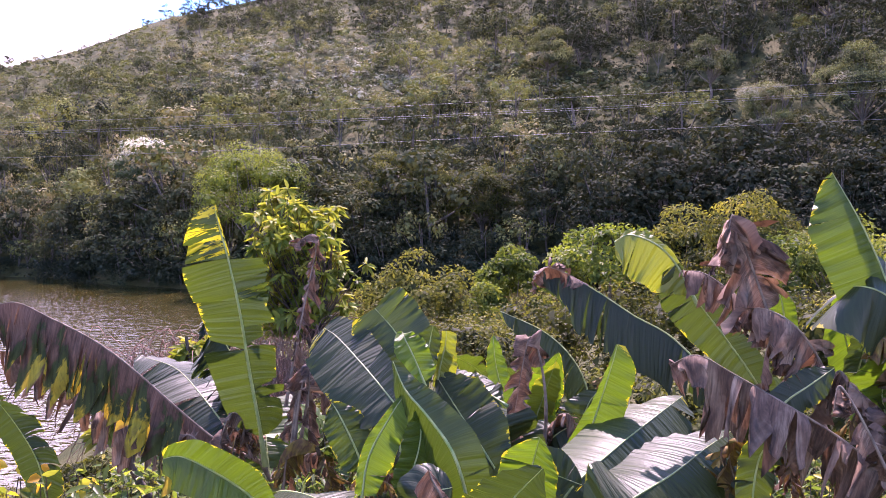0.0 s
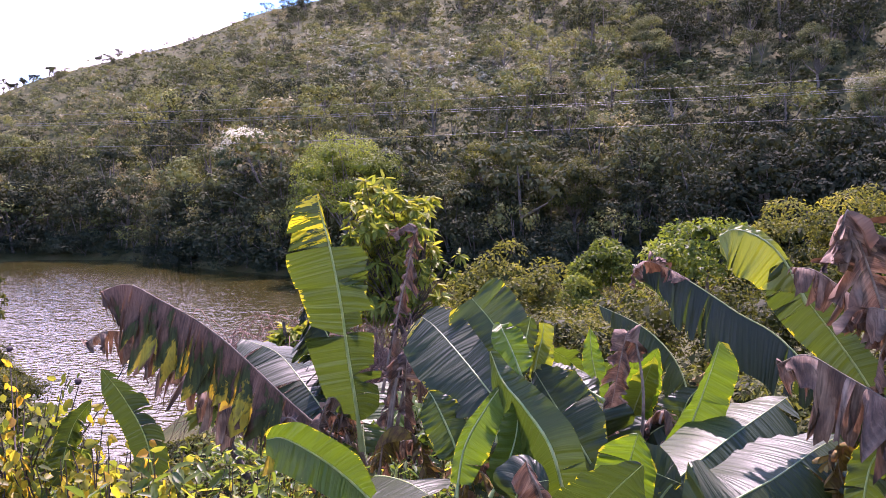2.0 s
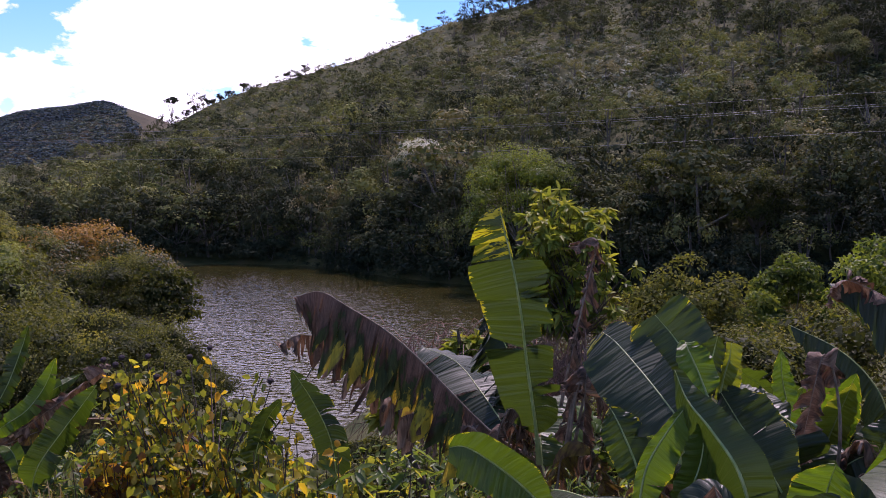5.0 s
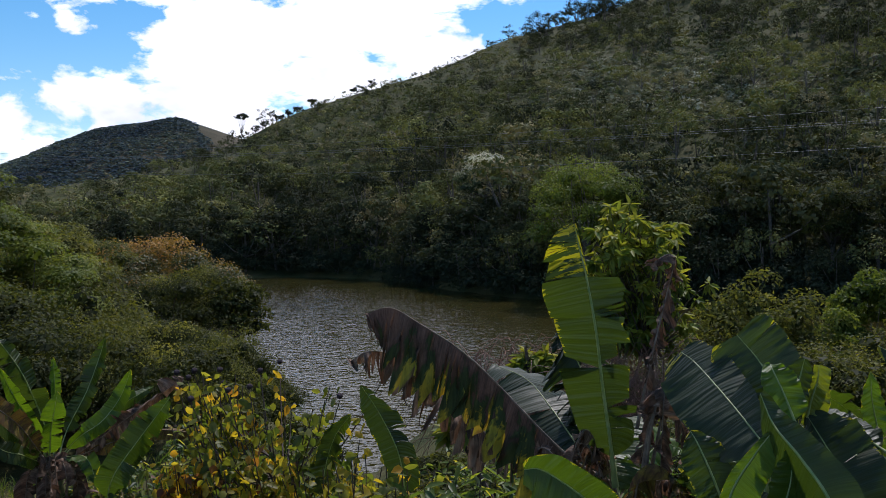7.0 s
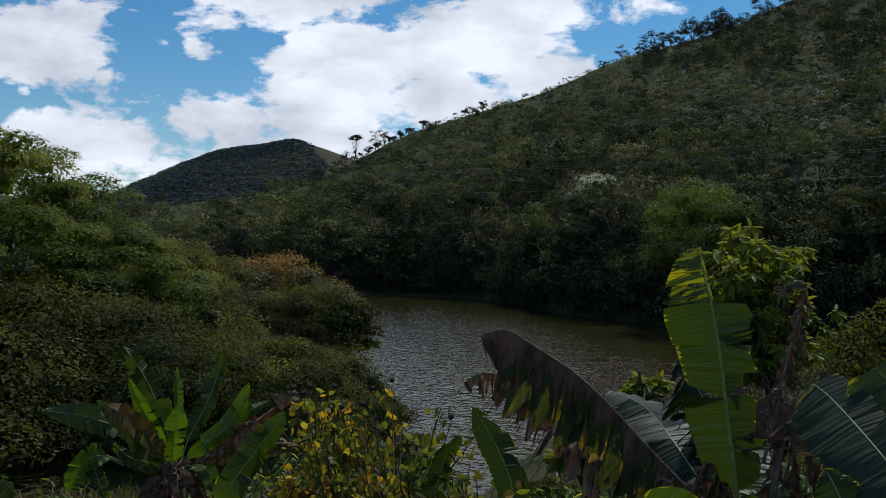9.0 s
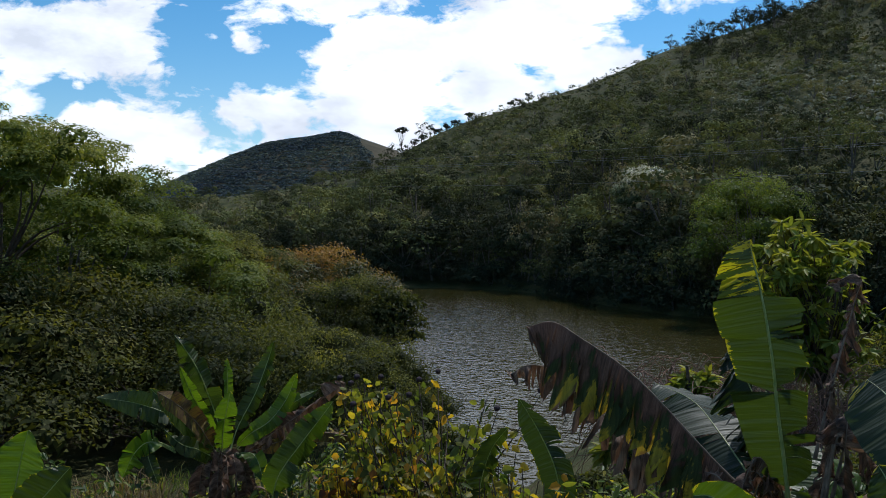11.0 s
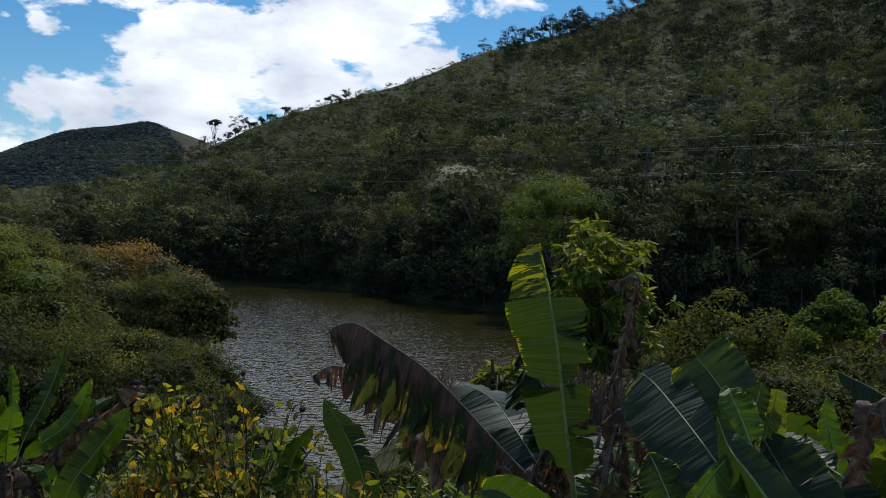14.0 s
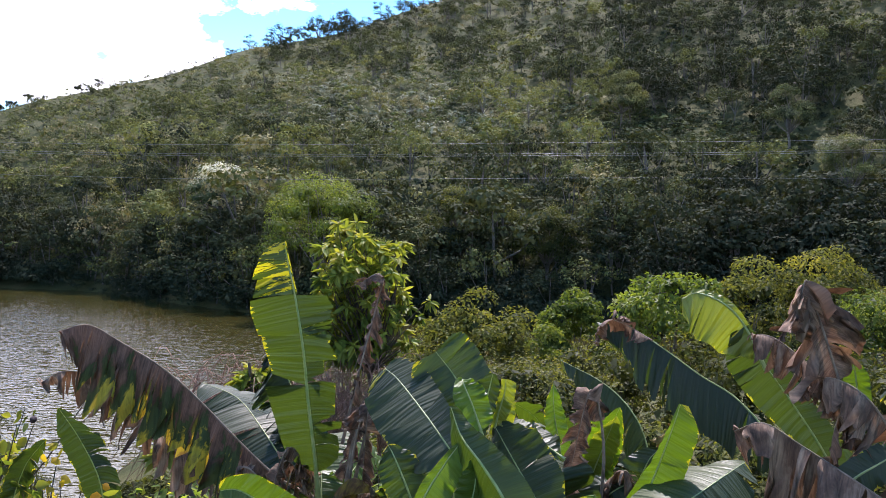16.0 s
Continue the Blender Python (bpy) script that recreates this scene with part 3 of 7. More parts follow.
def reach(az, rad, rise):
    """The height of a tree at that place whose top is seen at that rise in degrees."""
    return EYE + rad * math.tan(radians(rise)) - ground_at(-math.sin(radians(az)) * rad, math.cos(radians(az)) * rad)


def stand(az, rad, sink=0.1):
    x, y = -math.sin(radians(az)) * rad, math.cos(radians(az)) * rad
    return x, y, ground_at(x, y) - sink


# across the lake
tree("shore_tree", "tall spreading olive-green tree on the far shore", "tree", (-18.0, 84.5, 0.3), 15.0, 6.2, 0.12, 62, 13000, 0.27, 0.14, FRESH, (0.08, 0.2), 0.15, 0.22, 1, fine=False)
tree("shore_tree", "dark rounded tree leaning over the far shore", "tree", stand(-2.5, 92), 10.0, 4.2, 0.1, 26, 6720, 0.27, 0.14, LEAFY, (0.3, 0.1), 0.1, 0.2, 2, fine=False)
tree("shore_tree", "dark rounded tree behind the lake's edge", "tree", stand(3.0, 95), 10.5, 4.0, 0.1, 26, 6720, 0.27, 0.14, LEAFY, (0.36, 0.1), 0.05, 0.2, 3, fine=False)
tree("flowering_tree", "dark tree capped with white blossom on the hillside", "tree", stand(18.5, 112), reach(18.5, 112, 4.6), 3.8, 0.3, 34, 6000, 0.24, 0.13, PALE, (0.26, 0.1), 1.1, 0.2, 4, fine=False)
tree("hillside_tree", "pale grey-green tree on the hillside across the lake", "tree", stand(-20.5, 101), 12.0, 3.6, 0.15, 26, 6720, 0.24, 0.13, WOODS, (0.72, 0.06), 0.04, 0.2, 5, fine=False)
tree("hillside_tree", "olive tree on the hillside across the lake", "tree", stand(-17.0, 118), 9.5, 3.4, 0.15, 22, 5440, 0.26, 0.14, WOODS, (0.5, 0.12), 0.06, 0.2, 6, fine=False)
tree("hillside_tree", "yellowish green tree on the hillside across the lake", "tree", stand(-7.0, 128), 9.0, 3.6, 0.15, 22, 5440, 0.26, 0.14, WOODS, (0.5, 0.12), 0.06, 0.2, 7, fine=False)
tree("hillside_tree", "broad yellow-green tree on the hillside across the lake", "tree", stand(-25.5, 104), 12.5, 4.4, 0.12, 26, 6720, 0.27, 0.14, WOODS, (0.5, 0.12), 0.06, 0.2, 8, fine=False)
def ridge_tree(az, top, wide, tiers, domed, seed):
    """A dark tree against the sky: thin stems that part low down and fan out under a crown of small leaf tufts. top: its rise in degrees."""
    r = np.random.default_rng(seed)
    rad = 264.0
    x, y = -math.sin(radians(az)) * rad, math.cos(radians(az)) * rad
    foot = ground_at(x, y) - 0.3
    high = max(EYE + rad * math.tan(radians(top)) - foot, 1.6)
    thing = tagged(new("ridge_tree"), "dark tree with fanned thin stems standing on the ridge" if domed else "dark sparse tree with tufted branches on the ridge", "tree", "trees on the ridge")
    c, d, bars = [], [], []
    fork = np.array([r.normal(0, 0.05) * high, 0, high * 0.22])
    bars.append(tube(bezier([(0, 0, -0.3), fork * 0.5 + np.array([0.03 * high, 0, 0]), fork], 7), np.linspace(0.15, 0.11, 7), 6))
    for k in range(tiers):
        th = k * 2.4 + r.uniform(0, 0.8)
        out = math.sqrt((k + 0.3) / tiers)
        rise = 0.94 - 0.16 * out * out if domed else r.uniform(0.42, 0.95)
        w = wide * (0.42 if domed else r.uniform(0.26, 0.44))
        p = np.array([math.cos(th) * wide * 0.75 * out, math.sin(th) * wide * 0.75 * out, high * rise - 0.25])
        bars.append(tube(bezier([fork, fork * 0.45 + p * np.array([0.5, 0.5, 0.5]), p], 7), np.linspace(0.075, 0.025, 7), 5))
        n = 210 if domed else 50
        a, q = r.uniform(0, 6.28, n), np.sqrt(r.random(n))
        lump = 0.72 + 0.28 * np.sin(3 * a + th)
        c.append(p + np.stack([np.cos(a) * q * w * lump, np.sin(a) * q * w * lump, r.normal(0, 0.16, n) + 0.3 * (1 - q * q)], -1))
        d.append(np.stack([np.cos(a) * 0.5, np.sin(a) * 0.5, np.full(n, 0.7)], -1) + r.normal(0, 0.3, (n, 3)))
    c, d = np.concatenate(c), np.concatenate(d)
    v, q = chips(c, d, r.uniform(0.2, 0.36, len(c)), r)
    part("crown", mesh_of("crown", v, q, np.full(len(v), 0.12)), WOODS, thing)
    part("trunk", mesh_of("trunk", *joined(bars), smooth=True), BROWN_BARK, thing)
    thing.location = (x, y, foot)


for k, (az, top, wide, tiers, domed) in enumerate(((16.95, 12.25, 2.9, 9, False), (18.0, 11.2, 1.6, 5, False), (33.98, 6.72, 2.7, 8, True), (33.7, 5.6, 1.8, 5, False), (32.75, 7.1, 2.6, 10, False), (32.2, 6.95, 2.0, 9, False), (31.6, 6.6, 1.7, 8, False), (29.7, 7.6, 1.5, 4, True), (30.3, 7.0, 1.2, 5, False), (27.0, 8.3, 1.6, 3, True),
                                                  (25.8, 8.9, 2.2, 12, False), (14.9, 12.25, 2.0, 6, False), (13.9, 12.6, 1.7, 6, False), (13.1, 12.9, 1.7, 6, True), (12.3, 13.2, 2.0, 7, False), (11.7, 13.35, 1.7, 6, False), (28.8, 7.55, 1.2, 4, False),
                                                  (33.2, 5.95, 1.9, 12, False), (32.6, 6.3, 1.9, 13, False), (31.9, 6.6, 1.8, 12, False), (31.1, 6.95, 1.6, 12, False), (30.6, 7.1, 1.5, 10, False))):
    ridge_tree(az, top, wide, tiers, domed, 700 + k)

# the near bank on the left
def bank_top(az):
    return table(az, (34, -8), (35.5, -4.6), (37.7, -2.9), (40.6, -1.9), (42.8, -1.2), (45.5, 0.4), (48.9, 1.3), (50.6, 2.9), (52.8, 4.2), (55.2, 6.2), (58.2, 6.9), (70, 8))


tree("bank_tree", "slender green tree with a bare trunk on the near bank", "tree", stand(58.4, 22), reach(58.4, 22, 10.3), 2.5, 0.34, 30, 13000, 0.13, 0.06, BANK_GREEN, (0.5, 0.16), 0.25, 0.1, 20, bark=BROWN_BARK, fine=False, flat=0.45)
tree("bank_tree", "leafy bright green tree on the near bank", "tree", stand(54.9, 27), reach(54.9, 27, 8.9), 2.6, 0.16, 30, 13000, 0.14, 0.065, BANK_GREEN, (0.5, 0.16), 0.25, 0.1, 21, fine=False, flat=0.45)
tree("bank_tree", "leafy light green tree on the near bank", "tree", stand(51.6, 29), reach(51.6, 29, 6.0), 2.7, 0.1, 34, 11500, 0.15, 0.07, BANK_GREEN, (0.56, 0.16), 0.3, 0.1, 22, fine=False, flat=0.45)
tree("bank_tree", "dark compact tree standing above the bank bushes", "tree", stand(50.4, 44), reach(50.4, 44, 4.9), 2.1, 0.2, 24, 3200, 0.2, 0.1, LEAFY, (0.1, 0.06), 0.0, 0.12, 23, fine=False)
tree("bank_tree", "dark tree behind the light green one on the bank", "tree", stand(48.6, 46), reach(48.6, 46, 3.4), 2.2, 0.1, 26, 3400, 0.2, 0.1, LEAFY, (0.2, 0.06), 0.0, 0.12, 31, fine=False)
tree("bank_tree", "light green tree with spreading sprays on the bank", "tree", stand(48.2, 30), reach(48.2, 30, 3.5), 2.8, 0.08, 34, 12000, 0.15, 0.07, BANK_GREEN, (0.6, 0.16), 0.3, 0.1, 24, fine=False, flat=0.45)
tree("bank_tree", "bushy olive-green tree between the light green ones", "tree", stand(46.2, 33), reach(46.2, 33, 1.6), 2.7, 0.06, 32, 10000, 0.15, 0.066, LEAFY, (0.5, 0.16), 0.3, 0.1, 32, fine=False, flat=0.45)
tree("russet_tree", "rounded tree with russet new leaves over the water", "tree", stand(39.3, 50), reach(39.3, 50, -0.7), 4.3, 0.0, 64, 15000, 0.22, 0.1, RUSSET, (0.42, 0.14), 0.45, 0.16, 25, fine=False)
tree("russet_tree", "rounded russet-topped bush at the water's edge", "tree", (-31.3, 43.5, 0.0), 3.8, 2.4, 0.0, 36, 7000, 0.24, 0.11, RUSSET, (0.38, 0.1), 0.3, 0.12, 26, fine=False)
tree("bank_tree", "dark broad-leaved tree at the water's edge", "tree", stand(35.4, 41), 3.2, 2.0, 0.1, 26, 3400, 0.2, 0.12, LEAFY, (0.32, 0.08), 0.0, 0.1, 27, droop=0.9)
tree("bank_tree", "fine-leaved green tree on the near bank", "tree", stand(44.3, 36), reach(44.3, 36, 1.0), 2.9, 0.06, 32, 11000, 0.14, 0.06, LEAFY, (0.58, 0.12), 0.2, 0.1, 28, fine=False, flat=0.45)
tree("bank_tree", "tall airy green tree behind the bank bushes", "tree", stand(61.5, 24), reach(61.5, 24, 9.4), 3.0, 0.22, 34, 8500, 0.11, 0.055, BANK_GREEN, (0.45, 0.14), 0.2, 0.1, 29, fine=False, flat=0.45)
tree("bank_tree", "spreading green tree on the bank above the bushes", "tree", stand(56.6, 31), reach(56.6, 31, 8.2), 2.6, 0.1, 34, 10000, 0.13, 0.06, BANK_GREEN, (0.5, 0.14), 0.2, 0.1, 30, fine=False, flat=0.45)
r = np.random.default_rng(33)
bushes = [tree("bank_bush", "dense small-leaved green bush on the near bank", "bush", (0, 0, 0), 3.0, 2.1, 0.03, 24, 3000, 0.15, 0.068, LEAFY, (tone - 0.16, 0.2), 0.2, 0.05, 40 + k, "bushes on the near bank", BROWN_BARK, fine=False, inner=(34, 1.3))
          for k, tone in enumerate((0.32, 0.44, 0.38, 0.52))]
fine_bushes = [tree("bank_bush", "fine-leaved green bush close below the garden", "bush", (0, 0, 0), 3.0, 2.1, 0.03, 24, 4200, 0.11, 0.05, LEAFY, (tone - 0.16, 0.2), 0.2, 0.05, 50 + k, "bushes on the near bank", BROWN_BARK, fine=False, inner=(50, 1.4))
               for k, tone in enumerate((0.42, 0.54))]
used = 0
spots = []
for k in range(600):
    az, rad = r.uniform(36.5, 68), 18.5 + 33 * r.random() ** 1.2
    if az < 45.5 and rad > 20 or az < 41:
        continue
    if all(math.hypot(-math.sin(radians(az)) * rad - a, math.cos(radians(az)) * rad - b) > 1.55 + 0.028 * rad for a, b in spots):
        spots.append((-math.sin(radians(az)) * rad, math.cos(radians(az)) * rad))
spots = sorted(spots[:62], key=lambda p: -math.hypot(*p))
for k, (x, y) in enumerate(spots):
    az, rad = math.degrees(math.atan2(-x, y)), math.hypot(x, y)
    z = ground_at(x, y) - 0.1
    cap = EYE + rad * math.tan(radians(float(bank_top(az)) - r.uniform(1.6, 6.5) - max(0, 26 - rad) * 0.3)) - z
    size = min(max(cap, 1.2), 5.0) / 3.1
    m = pose(x, y, z, 0, 0, r.uniform(0, 360)) @ Matrix.Diagonal((size * r.uniform(0.85, 1.15), size * r.uniform(0.85, 1.15), size, 1))
    if k < len(bushes):
        bushes[k].matrix_basis = m
    elif rad < 24:
        ob = fine_bushes[used] if used < 2 else copy_thing(fine_bushes[used % 2], Matrix())
        ob.matrix_basis = m
        used += 1
    else:
        ob = copy_thing(bushes[k % len(bushes)], Matrix())
        ob.matrix_basis = m

# low bushes down to the water's edge
for k, (az, rad, high) in enumerate(((31.0, 21, 1.2), (33.5, 22, 1.3), (36, 21, 1.6), (33.0, 27, 0.9), (35.0, 29, 1.0), (37.5, 27, 1.3), (40.8, 27, 1.8), (43.5, 30, 2.4), (39.0, 23, 1.8), (42.0, 24, 2.2), (29.0, 20, 1.0), (35.0, 18.5, 1.4), (38.5, 17.5, 1.7), (44.5, 21, 2.2), (41.5, 19, 2.0), (37.4, 44, 2.6), (38.6, 41, 2.6), (36.6, 40, 1.8))):
    x, y, z = stand(az, rad)
    ob = copy_thing(bushes[k % len(bushes)], Matrix())
    ob.matrix_basis = pose(x, y, z, 0, 0, 73 * k) @ Matrix.Diagonal((high / 2.6, high / 2.6, high / 2.3, 1))

# straight ahead, below the garden
def rosette_tree(name, label, spot, high, wide, base, tufts, seed, leaf=0.3):
    """A tree whose long leaves stand in tufts at the ends of its twigs."""
    r = np.random.default_rng(seed)
    thing = tagged(new(name), label, "tree")
    size = np.array([wide, wide, high * (1 - base) * 0.5])
    u = unit(r.normal(0, 1, (tufts, 3)))
    n_clumps = max(tufts // 14, 3)
    heart = unit(r.normal(0, 1, (n_clumps, 3))) * r.uniform(0.5, 0.82, (n_clumps, 1)) * size
    p = heart[r.integers(0, n_clumps, tufts)] + u * r.uniform(0.2, 0.42, (tufts, 1)) * size.min() * 1.1 + np.array([0, 0, high * (1 + base) * 0.5])
    d = unit(u + np.array([0, 0, 0.7]))
    per = 13
    way = unit(np.repeat(d, per, 0) * 0.55 + r.normal(0, 0.75, (tufts * per, 3)))
    v, q = fine_leaves(np.repeat(p, per, 0) + way * 0.02, way, leaf, leaf * 0.36, r, 0.6, 0.35, 0.25)
    # tufts on the upper side of a clump take a higher tint
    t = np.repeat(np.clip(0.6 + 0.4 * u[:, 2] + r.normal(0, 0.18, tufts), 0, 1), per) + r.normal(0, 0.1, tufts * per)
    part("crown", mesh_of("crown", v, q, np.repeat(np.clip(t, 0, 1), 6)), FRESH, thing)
    fork = np.array([0.05, 0, high * base])
    pieces = [tube(bezier([(0.5, 0.1, -0.3), (0.32, 0.05, high * base * 0.5), fork, (-0.1, 0, high * (base + 0.35))], 10), np.linspace(0.08, 0.03, 10), 8)]
    part("trunk", mesh_of("trunk", *joined(pieces + limbs(r, fork, p, 0.022, tufts)), smooth=True), BROWN_BARK, thing)
    thing.location = spot
    return thing


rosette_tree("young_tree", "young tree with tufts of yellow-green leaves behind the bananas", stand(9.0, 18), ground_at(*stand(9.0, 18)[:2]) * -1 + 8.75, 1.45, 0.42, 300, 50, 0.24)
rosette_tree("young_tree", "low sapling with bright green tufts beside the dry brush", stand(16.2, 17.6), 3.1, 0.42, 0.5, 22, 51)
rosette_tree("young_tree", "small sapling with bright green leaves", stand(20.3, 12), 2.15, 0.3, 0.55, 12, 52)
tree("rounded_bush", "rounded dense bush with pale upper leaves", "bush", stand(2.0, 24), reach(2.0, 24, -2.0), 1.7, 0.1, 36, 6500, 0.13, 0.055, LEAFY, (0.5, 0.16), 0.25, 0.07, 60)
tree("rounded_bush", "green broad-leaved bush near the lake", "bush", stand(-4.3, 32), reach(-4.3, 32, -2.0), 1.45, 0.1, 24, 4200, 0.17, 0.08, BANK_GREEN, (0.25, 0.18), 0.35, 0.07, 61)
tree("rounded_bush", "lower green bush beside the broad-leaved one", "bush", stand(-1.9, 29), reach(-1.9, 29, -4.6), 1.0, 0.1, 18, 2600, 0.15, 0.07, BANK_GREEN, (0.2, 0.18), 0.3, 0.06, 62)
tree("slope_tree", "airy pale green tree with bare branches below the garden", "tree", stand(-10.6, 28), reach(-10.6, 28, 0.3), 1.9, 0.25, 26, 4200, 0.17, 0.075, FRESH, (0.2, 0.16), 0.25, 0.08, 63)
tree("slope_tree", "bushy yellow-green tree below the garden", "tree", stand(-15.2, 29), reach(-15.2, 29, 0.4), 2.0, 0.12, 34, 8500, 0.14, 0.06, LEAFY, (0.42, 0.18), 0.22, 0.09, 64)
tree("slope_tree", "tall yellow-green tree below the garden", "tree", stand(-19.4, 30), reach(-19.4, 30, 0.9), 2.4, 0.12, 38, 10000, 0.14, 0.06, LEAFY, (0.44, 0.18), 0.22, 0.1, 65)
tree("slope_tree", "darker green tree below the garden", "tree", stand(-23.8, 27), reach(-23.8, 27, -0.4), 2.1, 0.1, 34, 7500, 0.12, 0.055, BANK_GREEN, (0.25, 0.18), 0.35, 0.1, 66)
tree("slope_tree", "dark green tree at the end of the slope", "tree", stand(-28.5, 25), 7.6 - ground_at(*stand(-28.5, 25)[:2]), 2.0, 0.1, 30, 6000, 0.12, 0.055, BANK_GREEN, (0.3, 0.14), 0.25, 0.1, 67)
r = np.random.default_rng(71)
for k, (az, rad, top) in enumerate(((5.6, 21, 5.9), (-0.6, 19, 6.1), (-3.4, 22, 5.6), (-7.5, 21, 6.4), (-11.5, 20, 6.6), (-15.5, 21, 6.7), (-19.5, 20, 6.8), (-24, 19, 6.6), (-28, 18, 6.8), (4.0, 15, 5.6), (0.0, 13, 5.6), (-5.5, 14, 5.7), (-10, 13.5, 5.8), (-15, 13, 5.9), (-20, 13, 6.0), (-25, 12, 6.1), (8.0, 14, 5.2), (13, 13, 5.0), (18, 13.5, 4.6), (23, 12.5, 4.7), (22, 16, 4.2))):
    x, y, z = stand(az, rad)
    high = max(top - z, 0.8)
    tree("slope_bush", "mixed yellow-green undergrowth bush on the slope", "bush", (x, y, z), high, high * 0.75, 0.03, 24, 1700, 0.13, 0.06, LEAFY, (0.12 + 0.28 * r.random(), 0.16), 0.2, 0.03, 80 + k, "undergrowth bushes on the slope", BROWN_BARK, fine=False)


def brushwood(label, spot, wide, high, n, seed):
    """A tangle of dry arching twigs."""
    r = np.random.default_rng(seed)
    pieces = []
    for k in range(n):
        a = r.uniform(-1, 1, 3) * np.array([wide, wide * 0.5, 0]) + np.array([0, 0, r.uniform(0, high * 0.75)])
        d = r.normal(0, 1, 3) * np.array([0.85, 0.6, 0.3])
        pieces.append(tube(bezier([a, a + d * 0.4 + np.array([0, 0, 0.2 * high]), a + d * 0.8 + np.array([0, 0, 0.22 * high]), a + d * 1.3 - np.array([0, 0, 0.15 * high])], 7), np.linspace(0.011, 0.005, 7), 4))
    ob = tagged(part("brushwood", mesh_of("brushwood", *joined(pieces), smooth=True), TWIGS), label, "brushwood")
    ob.location = spot
    return ob


brushwood("tangled heap of dry reddish brown twigs beside the lake", stand(15.4, 19), 2.0, 2.5, 620, 91)
brushwood("dry brown vines hanging below the young tree", stand(9.6, 17.2), 0.9, 2.6, 220, 92)

# overhead cables
m, nodes, links = material("cable")
finish(nodes, links, (0.2, 0.2, 0.21), 0.5)
CABLE = m
for lift in ((5.3, 3.8, 4.6, 5.1, 5.9), (6.2, 5.5, 6.25, 7.1, 8.2), (6.35, 5.65, 6.4, 7.25, 8.4), (6.9, 6.3, 7.2, 7.9, 8.8)):
    line = bezier([(x, 65.0, EYE + h) for x, h in zip((-95, -35, 9, 33, 70), lift)], 50)
    tagged(part("cable", mesh_of("cable", *tube(line, np.full(50, 0.009), 5), smooth=True), CABLE), "thin grey overhead cable across the lake", "cable", "overhead cables")

# ---- banana plants ----
def banana_green(name, stops, through_share=0.38, worn=0.085):
    """Waxy blade with fine side veins; tint runs from fresh to old, edge from the rib to the rim."""
    m, nodes, links = material(name)
    uv = nodes.new("ShaderNodeUVMap")
    mp = nodes.new("ShaderNodeMapping")
    mp.inputs["Scale"].default_value = (130.0, 1.6, 1.0)
    links.new(uv.outputs["UV"], mp.inputs["Vector"])
    veins = nodes.new("ShaderNodeTexNoise")
    veins.inputs["Scale"].default_value, veins.inputs["Detail"].default_value = 1.0, 3.0
    links.new(mp.outputs["Vector"], veins.inputs["Vector"])
    mp2 = nodes.new("ShaderNodeMapping")
    mp2.inputs["Scale"].default_value = (24.0, 0.8, 1.0)
    links.new(uv.outputs["UV"], mp2.inputs["Vector"])
    pleats = nodes.new("ShaderNodeTexNoise")
    pleats.inputs["Scale"].default_value, pleats.inputs["Detail"].default_value = 1.0, 1.0
    links.new(mp2.outputs["Vector"], pleats.inputs["Vector"])
    tint = nodes.new("ShaderNodeAttribute")
    tint.attribute_name = "tint"
    colour = ramp(nodes, links, tint.outputs["Fac"], *stops)
    streak = ramp(nodes, links, veins.outputs["Fac"], (0.3, (0.84, 0.85, 0.82)), (0.7, (1.15, 1.13, 1.1)))
    colour = blend(nodes, links, 1.0, colour, streak, "MULTIPLY")
    rim = nodes.new("ShaderNodeAttribute")
    rim.attribute_name = "rim"
    blot = noise_fac(nodes, links, 5.0, 5.0, 0.65)
    mp3 = nodes.new("ShaderNodeMapping")
    mp3.inputs["Scale"].default_value = (26.0, 2.6, 1.0)
    links.new(uv.outputs["UV"], mp3.inputs["Vector"])
    bands = nodes.new("ShaderNodeTexNoise")
    bands.inputs["Scale"].default_value, bands.inputs["Detail"].default_value, bands.inputs["Roughness"].default_value = 1.0, 5.0, 0.65
    links.new(mp3.outputs["Vector"], bands.inputs["Vector"])
    wear = maths(nodes, links, "ADD", maths(nodes, links, "MULTIPLY", rim.outputs["Fac"], 0.5), bands.outputs["Fac"])
    wear_y = maths(nodes, links, "GREATER_THAN", wear, 1.06 - worn)
    colour = blend(nodes, links, maths(nodes, links, "MULTIPLY", wear_y, 0.85), colour, (0.4, 0.33, 0.015))
    wear_b = maths(nodes, links, "GREATER_THAN", wear, 1.19 - worn)
    colour = blend(nodes, links, wear_b, colour, (0.14, 0.075, 0.04))
    gloss = ramp(nodes, links, blot, (0.3, (0.36, 0.36, 0.36)), (0.7, (0.52, 0.52, 0.52)))
    finish(nodes, links, colour, gloss, maths(nodes, links, "ADD", maths(nodes, links, "MULTIPLY", veins.outputs["Fac"], 0.4), maths(nodes, links, "MULTIPLY", pleats.outputs["Fac"], 3.0)), 1.0, 0.011, see_through=through_share, glow=(1.75, 1.9, 0.32), spec=0.5)
    return m


